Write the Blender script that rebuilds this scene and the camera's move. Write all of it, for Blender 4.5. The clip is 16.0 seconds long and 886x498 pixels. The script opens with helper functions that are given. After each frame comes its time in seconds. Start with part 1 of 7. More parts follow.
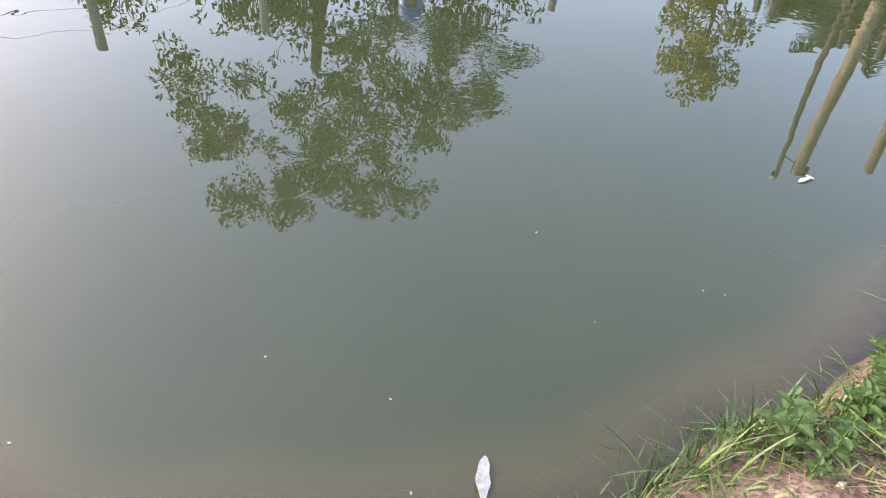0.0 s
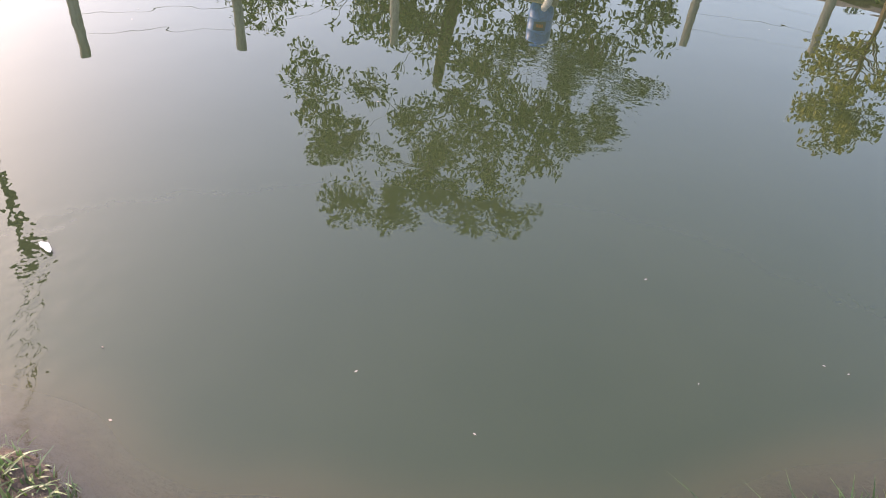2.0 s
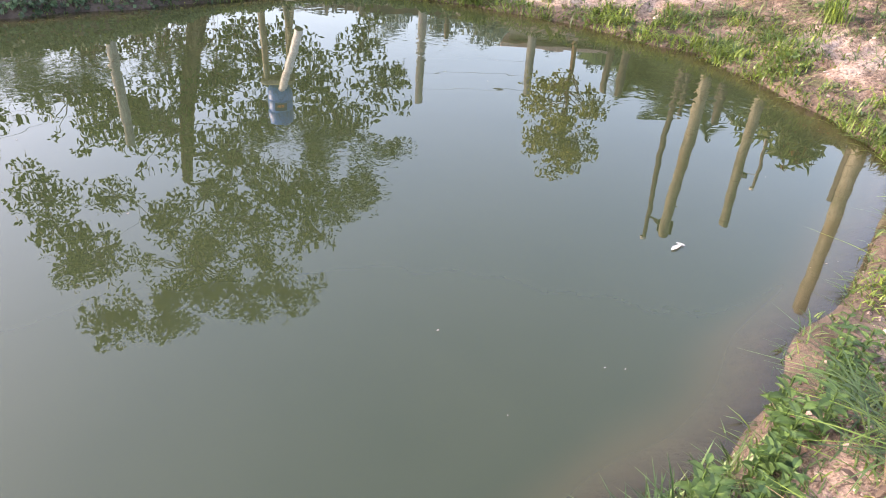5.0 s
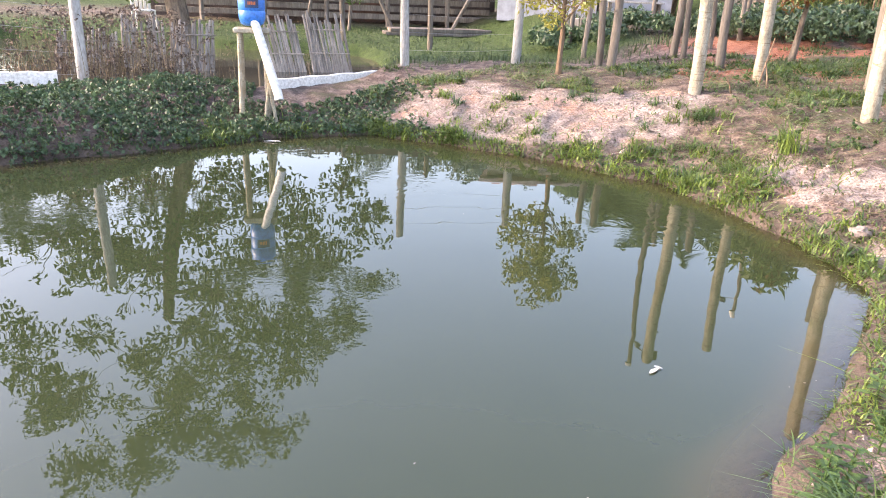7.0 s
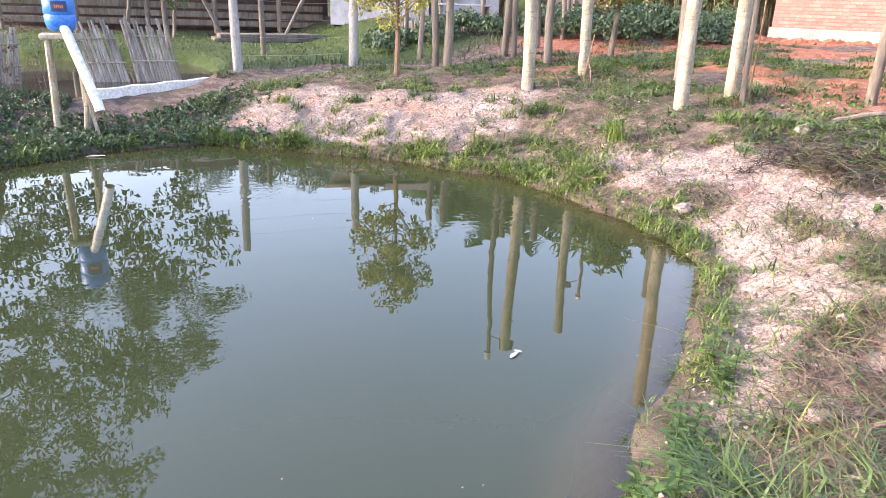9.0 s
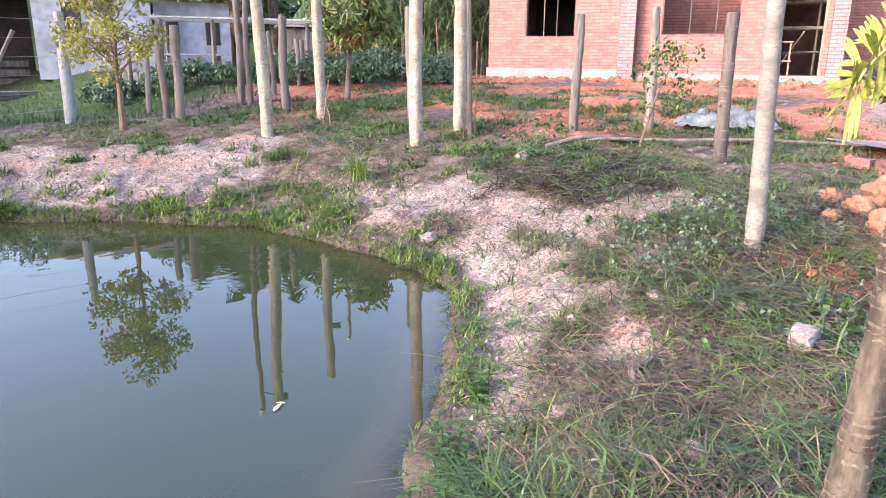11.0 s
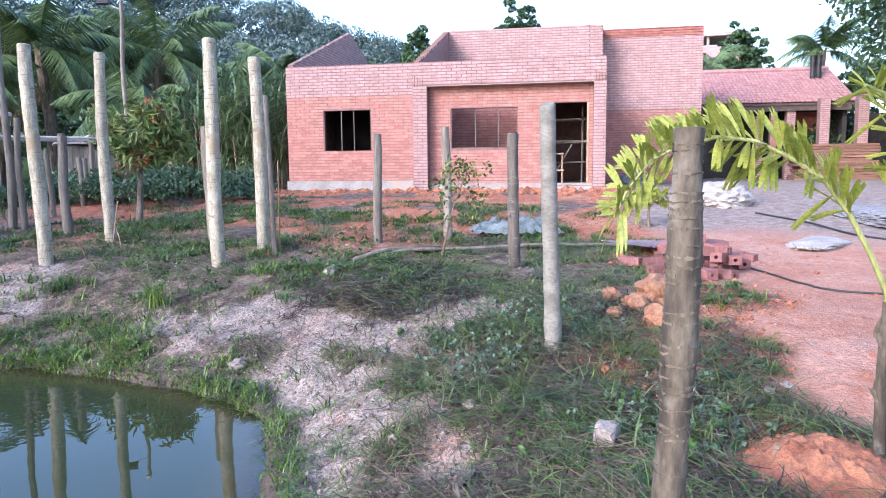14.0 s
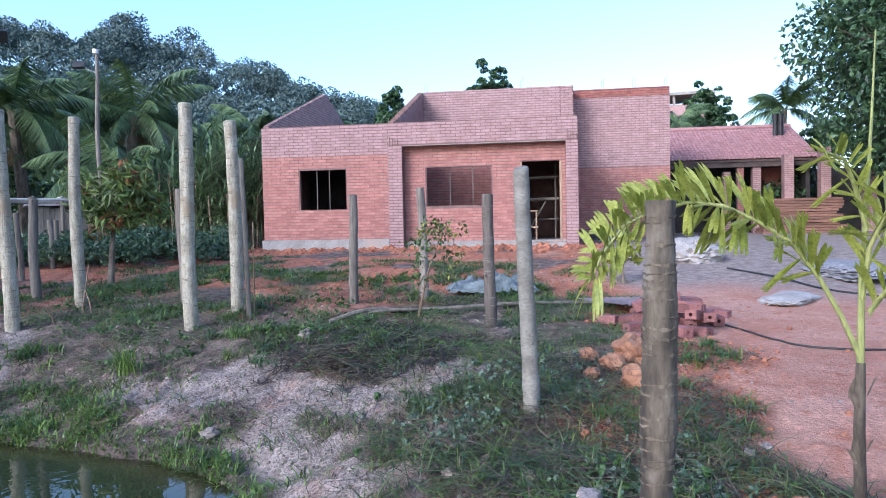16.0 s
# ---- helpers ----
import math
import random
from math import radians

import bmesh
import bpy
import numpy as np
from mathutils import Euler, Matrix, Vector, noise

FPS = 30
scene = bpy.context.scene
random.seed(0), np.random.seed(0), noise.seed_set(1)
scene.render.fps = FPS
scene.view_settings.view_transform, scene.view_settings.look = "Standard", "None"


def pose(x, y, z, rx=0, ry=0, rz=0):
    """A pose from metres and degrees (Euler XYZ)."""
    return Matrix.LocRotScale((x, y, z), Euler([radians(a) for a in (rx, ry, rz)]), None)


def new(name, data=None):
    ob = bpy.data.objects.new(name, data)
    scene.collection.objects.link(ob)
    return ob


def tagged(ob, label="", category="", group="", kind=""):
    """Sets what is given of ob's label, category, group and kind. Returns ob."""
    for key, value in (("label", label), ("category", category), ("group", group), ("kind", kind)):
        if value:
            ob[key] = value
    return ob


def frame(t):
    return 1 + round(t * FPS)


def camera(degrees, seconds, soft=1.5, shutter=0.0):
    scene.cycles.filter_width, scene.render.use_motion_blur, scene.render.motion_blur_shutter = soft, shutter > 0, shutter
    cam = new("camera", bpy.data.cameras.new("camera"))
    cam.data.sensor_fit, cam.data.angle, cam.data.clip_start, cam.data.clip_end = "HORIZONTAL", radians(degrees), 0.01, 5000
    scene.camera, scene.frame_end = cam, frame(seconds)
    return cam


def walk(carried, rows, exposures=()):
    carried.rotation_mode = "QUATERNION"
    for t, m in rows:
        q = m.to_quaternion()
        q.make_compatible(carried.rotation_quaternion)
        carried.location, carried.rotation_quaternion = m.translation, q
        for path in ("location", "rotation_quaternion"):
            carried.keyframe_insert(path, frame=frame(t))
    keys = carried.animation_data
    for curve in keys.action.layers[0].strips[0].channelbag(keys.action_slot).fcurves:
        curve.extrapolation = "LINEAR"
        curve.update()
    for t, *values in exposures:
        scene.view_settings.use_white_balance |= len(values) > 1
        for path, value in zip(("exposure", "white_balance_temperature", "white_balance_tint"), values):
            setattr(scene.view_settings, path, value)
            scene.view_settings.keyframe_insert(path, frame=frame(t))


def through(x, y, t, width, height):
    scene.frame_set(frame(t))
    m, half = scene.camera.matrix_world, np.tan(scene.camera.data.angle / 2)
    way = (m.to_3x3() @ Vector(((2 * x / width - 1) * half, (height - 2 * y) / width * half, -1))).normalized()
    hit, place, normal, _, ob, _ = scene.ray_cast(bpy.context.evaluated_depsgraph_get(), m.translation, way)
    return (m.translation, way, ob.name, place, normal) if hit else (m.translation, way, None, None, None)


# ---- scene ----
cam = camera(64.73, 16.0, 1.0)
PATH = [
    (0, pose(-0.113, -0.015, 1.578, 51.24, -3.56, 3.10)),
    (0.5, pose(-0.120, 0.031, 1.571, 52.09, -3.97, 5.98)),
    (1, pose(-0.131, 0.032, 1.581, 51.71, -4.43, 11.83)),
    (1.5, pose(-0.138, 0.038, 1.585, 51.16, -3.89, 14.81)),
    (2, pose(-0.143, 0.040, 1.583, 51.99, -4.11, 13.74)),
    (2.5, pose(-0.154, 0.044, 1.571, 51.53, -3.96, 9.12)),
    (3, pose(-0.142, 0.063, 1.616, 51.66, -3.42, 6.02)),
    (3.5, pose(-0.119, 0.076, 1.610, 51.89, -3.45, 3.18)),
    (4, pose(-0.096, 0.091, 1.619, 53.19, -3.30, -0.35)),
    (4.5, pose(-0.123, 0.070, 1.611, 55.82, -3.20, -4.02)),
    (5, pose(-0.143, 0.038, 1.622, 58.94, -3.11, -8.18)),
    (7.5, pose(-0.094, 0.004, 1.614, 70.58, -2.22, -10.89)),
    (8, pose(-0.092, 0.014, 1.598, 70.19, -2.41, -14.05)),
    (10.5, pose(-0.086, 0.085, 1.542, 73.41, -0.47, -37.88)),
    (11, pose(-0.006, 0.022, 1.549, 74.72, -0.45, -43.16)),
    (11.5, pose(0.001, -0.025, 1.577, 76.32, -0.30, -48.39)),
    (12, pose(0.010, -0.020, 1.566, 76.44, -0.38, -53.53)),
    (12.5, pose(-0.009, 0.001, 1.577, 77.63, 0.02, -55.57)),
    (13, pose(-0.006, 0.010, 1.591, 78.71, -0.17, -56.55)),
    (13.5, pose(-0.009, 0.021, 1.611, 81.58, 0.43, -57.44)),
    (14, pose(-0.008, 0.038, 1.634, 83.38, 0.59, -59.14)),
    (14.5, pose(-0.004, 0.039, 1.642, 83.96, 0.64, -59.57)),
    (15, pose(0.024, 0.049, 1.653, 85.39, 0.18, -60.08)),
    (15.5, pose(-0.010, 0.037, 1.674, 86.50, 0.58, -59.76)),
    (16, pose(-0.004, 0.041, 1.686, 87.90, 1.16, -61.14)),
]
EXPOSURE = [(0, 2.76, 7650, 24), (1.5, 2.50, 7850, 25), (3.5, 2.74, 8000, 25), (5, 2.82, 7900, 25), (8, 2.86, 7400, 26), (11, 2.52, 6500, 27), (13.5, 2.25, 5600, 19), (14.5, 1.78, 5350, 16), (16, 1.44, 5150, 14)]
walk(cam, PATH, EXPOSURE)

# ---- light ----
SUN_YAW, SUN_UP = 76.0, 26.0
world = bpy.data.worlds.new("sky")
scene.world = world
world.use_nodes = True
wn = world.node_tree.nodes
sky = wn.new("ShaderNodeTexSky")
sky.sky_type = "NISHITA"
sky.sun_disc = False
sky.sun_elevation = radians(SUN_UP)
sky.sun_rotation = radians(-SUN_YAW)
sky.air_density, sky.dust_density, sky.ozone_density = 1.0, 1.9, 1.2
wn["Background"].inputs["Strength"].default_value = 0.15
world.node_tree.links.new(sky.outputs["Color"], wn["Background"].inputs["Color"])
sun = new("sun", bpy.data.lights.new("sun", "SUN"))
sun.data.energy, sun.data.angle, sun.data.color = 1.0, radians(20), (1.0, 0.95, 0.89)
sun.matrix_world = pose(0, 0, 30, 90 - SUN_UP, 0, 180 + SUN_YAW)

# ---- helpers of this place ----
rng = np.random.default_rng(7)


def ss(a, b, v):
    t = np.clip((np.asarray(v, float) - a) / (b - a), 0, 1)
    return t * t * (3 - 2 * t)


def vnoise(x, y, scale, seed=0):
    """Smooth value noise in -1..1 on a lattice of that many metres."""
    x, y = np.asarray(x, float) / scale, np.asarray(y, float) / scale
    xi, yi = np.floor(x).astype(np.int64), np.floor(y).astype(np.int64)
    fx, fy = x - xi, y - yi
    fx, fy = fx * fx * (3 - 2 * fx), fy * fy * (3 - 2 * fy)

    def h(a, b):
        n = (a * 374761393 + b * 668265263 + seed * 1442695041) & 0x7FFFFFFF
        n = ((n ^ (n >> 13)) * 1274126177) & 0x7FFFFFFF
        return ((n ^ (n >> 16)) & 0xFFFF) / 32767.5 - 1

    return (h(xi, yi) * (1 - fx) + h(xi + 1, yi) * fx) * (1 - fy) + (h(xi, yi + 1) * (1 - fx) + h(xi + 1, yi + 1) * fx) * fy


SHORE = [(-2.78, 6.82), (-1.69, 7.42), (-0.49, 8.05), (0.5, 8.3), (1.42, 7.62), (2.3, 6.84), (3.08, 5.9), (3.36, 4.7), (3.37, 3.92),
         (3.08, 3.3), (2.64, 2.77), (2.24, 2.39), (1.81, 2.0), (1.41, 1.71), (1.13, 1.50), (0.87, 1.30), (0.56, 1.13), (0.31, 0.95), (-0.44, 0.77),
         (-0.84, 0.67), (-1.09, 0.73), (-1.29, 0.82), (-1.75, 0.85), (-3.5, 0.9), (-6, 2.2), (-7, 4.2), (-5.5, 5.8)]
POND = [(x * 1.05, y * 1.05) for x, y in SHORE]
POND_LEVEL = -0.08
DUCK_POND = [(-3.9, 9.9), (-2.3, 10.4), (-0.9, 10.2), (0.3, 10.9), (1.0, 12.3), (1.3, 14.0), (0.9, 16.2), (-3, 17.5), (-7, 18.6), (-10, 16), (-9, 11)]
DUCK_LEVEL = 0.2


def inside_depth(poly, x, y):
    """Signed distance to an outline: negative inside."""
    x, y = np.asarray(x, float), np.asarray(y, float)
    best, ins = np.full(x.shape, 1e9), np.zeros(x.shape, bool)
    for a, b in zip(poly, poly[1:] + poly[:1]):
        ex, ey = b[0] - a[0], b[1] - a[1]
        wx, wy = x - a[0], y - a[1]
        t = np.clip((wx * ex + wy * ey) / (ex * ex + ey * ey), 0, 1)
        best = np.minimum(best, np.hypot(wx - ex * t, wy - ey * t))
        ins ^= ((a[1] > y) != (b[1] > y)) & (x < a[0] + (y - a[1]) / (ey if ey else 1e-9) * ex)
    return np.where(ins, -best, best)


def shore_arc(x, y):
    """Metres along the pond's outline to the nearest place on it."""
    x, y = np.asarray(x, float), np.asarray(y, float)
    best, arc, run = np.full(x.shape, 1e9), np.zeros(x.shape), 0.0
    for a, b in zip(POND, POND[1:] + POND[:1]):
        ex, ey = b[0] - a[0], b[1] - a[1]
        size = math.hypot(ex, ey)
        t = np.clip(((x - a[0]) * ex + (y - a[1]) * ey) / size ** 2, 0, 1)
        q = np.hypot(x - a[0] - ex * t, y - a[1] - ey * t)
        arc = np.where(q < best, run + t * size, arc)
        best = np.minimum(best, q)
        run += size
    return arc


def along(pts, x, y):
    """Distance to an open line."""
    best = np.full(np.shape(x), 1e9)
    for a, b in zip(pts, pts[1:]):
        ex, ey = b[0] - a[0], b[1] - a[1]
        t = np.clip(((x - a[0]) * ex + (y - a[1]) * ey) / (ex * ex + ey * ey), 0, 1)
        best = np.minimum(best, np.hypot(x - a[0] - ex * t, y - a[1] - ey * t))
    return best


# bare, eroded stretches of the bank: a line and a half width
BARE = [([(1.5, 9.2), (2.4, 8.35), (3.2, 7.95), (3.9, 8.0)], 0.72), ([(4.05, 5.55), (4.4, 4.95), (4.85, 4.7)], 0.26), ([(4.4, 3.95), (4.0, 3.75), (3.65, 3.4)], 0.36),
        ([(3.84, 3.14), (3.2, 2.6), (2.6, 2.26), (1.85, 1.8)], 0.2), ([(4.4, 3.4), (4.75, 2.95), (5.05, 2.75)], 0.36), ([(3.5, 2.3), (2.95, 1.75)], 0.2), ([(4.2, 2.45), (3.85, 2.15)], 0.12)]


def bareness(x, y):
    x, y = np.asarray(x, float), np.asarray(y, float)
    n = 0.10 * vnoise(x, y, 0.14, 23) + 0.23 * vnoise(x, y, 0.42, 21)
    out = np.zeros(x.shape)
    for pts, w in BARE:
        out = np.maximum(out, ss(w + 0.16, w - 0.08, along(pts, x, y) + n))
    return out


def road_side(x, y):
    """Metres to the bare, trodden side of the edge between weeds and road."""
    edge = np.interp(x, [1.5, 3.4, 4.0, 4.5, 5.2, 6.5, 8.0, 10.0, 12.0, 15.0], [-1.5, -0.45, 0.05, 0.3, 0.55, 1.05, 1.9, 2.6, 3.6, 4.4])
    return edge - y


def ground_parts(x, y):
    x, y = np.asarray(x, float), np.asarray(y, float)
    s = 0.875 * x + 0.485 * y
    d = inside_depth(POND, x, y) + 0.05 * vnoise(x, y, 0.35, 3) + 0.07 * vnoise(x, y, 0.9, 4)
    d2 = inside_depth(DUCK_POND, x, y) + 0.12 * vnoise(x, y, 0.8, 5)
    top = 0.27 + 0.30 * ss(2.2, 6.5, s) + 0.49 * ss(6, 16, s)
    back = ss(9.5, 13, y) * ss(6.5, 4.0, x)
    top = top * (1 - back) + back * (0.45 + 0.3 * ss(16, 40, y))
    w = 0.35 + 0.75 * ss(1.5, 4, s)
    top = top + 0.04 * ss(1.0, -0.4, x) * ss(6.5, 7.5, y) * ss(11, 9.5, y)
    top = top - 0.24 * np.exp(-((x - 0.35) / 1.15) ** 2 - ((y - 10.1) / 1.2) ** 2)
    low = POND_LEVEL + 0.005 + 0.035 * ss(0.0, 0.08, d)
    z = np.where(d > 0, low + (top - low) * (1 - np.exp(-(np.maximum(d, 0) / w) ** 1.3)), POND_LEVEL - 0.95 * (1 - np.exp(np.minimum(d, 0) / 1.3)))
    z = np.where(d2 < 0.35, np.minimum(z, np.where(d2 > 0, DUCK_LEVEL + 0.02 + (z - DUCK_LEVEL) * np.clip(d2 / 0.35, 0, 1), DUCK_LEVEL - 0.5 * (1 - np.exp(np.minimum(d2, 0) / 0.5)))), z)
    # the wooded hill
    r, az = np.hypot(x, y), np.degrees(np.arctan2(x, y))
    crest = np.interp(az, [-180, -70, -35, 0, 15, 28, 40, 50, 58, 66, 80, 110, 180], [3, 3, 5, 9, 12, 15.5, 15, 11, 8, 5, 3, 2, 3])
    z = z + ss(34, 105, r) * np.tan(np.radians(crest)) * 105 * 0.72 + ss(150, 900, r) * 20
    flat = np.where((x > 11) & (r < 34) & (y > -14) & (y < 17), 1, 0)
    rough = ss(0.0, 0.3, d) * (1 - 0.75 * ss(0.1, 0.6, road_side(x, y)) * ss(3, 4, s))
    n = 0.020 * vnoise(x, y, 0.16, 1) + 0.035 * vnoise(x, y, 0.5, 2) + 0.05 * vnoise(x, y, 1.7, 6) + 0.008 * vnoise(x, y, 0.07, 9)
    z = z + rough * n * np.where(flat == 1, 0.6, 1)
    # rills washed down the slope
    steep = ss(0.12, 0.3, d) * ss(1.7, 0.9, d) * ss(1.6, 2.4, s) * (r < 12)
    arc = shore_arc(x, y) + 0.12 * vnoise(x, y, 0.5, 12)
    z = z - 0.07 * steep * np.abs(vnoise(arc, d * 0.22, 0.17, 13)) - 0.03 * steep * np.abs(vnoise(arc, d * 0.4, 0.45, 14))
    return s, d, d2, z


def gz(x, y):
    return float(ground_parts(np.array([x]), np.array([y]))[3][0])


def node(nt, kind, **inputs):
    n = nt.nodes.new(kind)
    for key, value in inputs.items():
        n.inputs[key.replace("_", " ")].default_value = value
    return n


def mix_rgb(nt, fac, a, b, kind="MIX"):
    n = nt.nodes.new("ShaderNodeMix")
    n.data_type, n.blend_type = "RGBA", kind
    for sock, value in ((n.inputs[0], fac), (n.inputs[6], a), (n.inputs[7], b)):
        if isinstance(value, (int, float)):
            sock.default_value = value
        elif isinstance(value, tuple):
            sock.default_value = (*value, 1)
        else:
            nt.links.new(value, sock)
    return n.outputs[2]


def ramp(nt, value, lo, hi):
    n = nt.nodes.new("ShaderNodeMapRange")
    n.interpolation_type = "SMOOTHSTEP"
    n.inputs["From Min"].default_value, n.inputs["From Max"].default_value = lo, hi
    nt.links.new(value, n.inputs["Value"])
    return n.outputs["Result"]


def noise_of(nt, scale, detail=4.0, stretch=(1, 1, 1), rough=0.6):
    co = nt.nodes.new("ShaderNodeTexCoord")
    info = nt.nodes.new("ShaderNodeObjectInfo")
    add = nt.nodes.new("ShaderNodeVectorMath")
    add.operation = "MULTIPLY_ADD"
    nt.links.new(co.outputs["Object"], add.inputs[0])
    add.inputs[1].default_value = stretch
    nt.links.new(info.outputs["Random"], add.inputs[2])
    n = node(nt, "ShaderNodeTexNoise", Scale=scale, Detail=detail, Roughness=rough)
    nt.links.new(add.outputs[0], n.inputs["Vector"])
    return n.outputs["Fac"]


def material(name, dark, light, scale=8.0, rough=0.8, bump=0.3, fine=60.0, stretch=(1, 1, 1), stain=None, vary=0.0, island=False, metal=0.0, spec=0.5, through=0.0, bump_at=0.02, rings=None):
    """Two colours mixed by a coarse and a fine grain, with stains, relief and a shift of brightness from piece to piece."""
    m = bpy.data.materials.new(name)
    m.use_nodes = True
    nt = m.node_tree
    b = nt.nodes["Principled BSDF"]
    coarse, grain = noise_of(nt, scale, 5, stretch), noise_of(nt, fine, 3, stretch)
    c = mix_rgb(nt, ramp(nt, coarse, 0.32, 0.68), dark, light)
    c = mix_rgb(nt, ramp(nt, grain, 0.3, 0.75), c, mix_rgb(nt, 1.0, c, (0.62, 0.6, 0.58), "MULTIPLY"))
    if stain:
        c = mix_rgb(nt, ramp(nt, noise_of(nt, scale * 0.35, 6), 0.52, 0.72), c, stain)
    if rings:
        c = mix_rgb(nt, ramp(nt, noise_of(nt, 5.0, 3, (1.6, 1.6, 11)), 0.58, 0.68), c, rings)
        c = mix_rgb(nt, ramp(nt, noise_of(nt, 2.2, 5, (2, 2, 1)), 0.58, 0.74), c, mix_rgb(nt, 1.0, c, (0.78, 0.86, 0.66), "MULTIPLY"))
    if vary:
        if island:
            g = nt.nodes.new("ShaderNodeNewGeometry")
            r = g.outputs["Random Per Island"]
        else:
            r = nt.nodes.new("ShaderNodeObjectInfo").outputs["Random"]
        h = node(nt, "ShaderNodeHueSaturation")
        mr = nt.nodes.new("ShaderNodeMapRange")
        mr.inputs["To Min"].default_value, mr.inputs["To Max"].default_value = 1 - vary, 1 + vary
        nt.links.new(r, mr.inputs["Value"])
        nt.links.new(mr.outputs["Result"], h.inputs["Value"])
        nt.links.new(c, h.inputs["Color"])
        c = h.outputs["Color"]
    nt.links.new(c, b.inputs["Base Color"])
    b.inputs["Roughness"].default_value, b.inputs["Metallic"].default_value = rough, metal
    b.inputs["Specular IOR Level"].default_value = spec
    if bump:
        bp = node(nt, "ShaderNodeBump", Strength=bump, Distance=bump_at)
        nt.links.new(mix_rgb(nt, 0.5, coarse, grain), bp.inputs["Height"])
        nt.links.new(bp.outputs["Normal"], b.inputs["Normal"])
    if through:
        t = nt.nodes.new("ShaderNodeBsdfTranslucent")
        nt.links.new(c, t.inputs["Color"])
        mx = node(nt, "ShaderNodeMixShader", Fac=through)
        nt.links.new(b.outputs[0], mx.inputs[1])
        nt.links.new(t.outputs[0], mx.inputs[2])
        nt.links.new(mx.outputs[0], nt.nodes["Material Output"].inputs["Surface"])
    return m


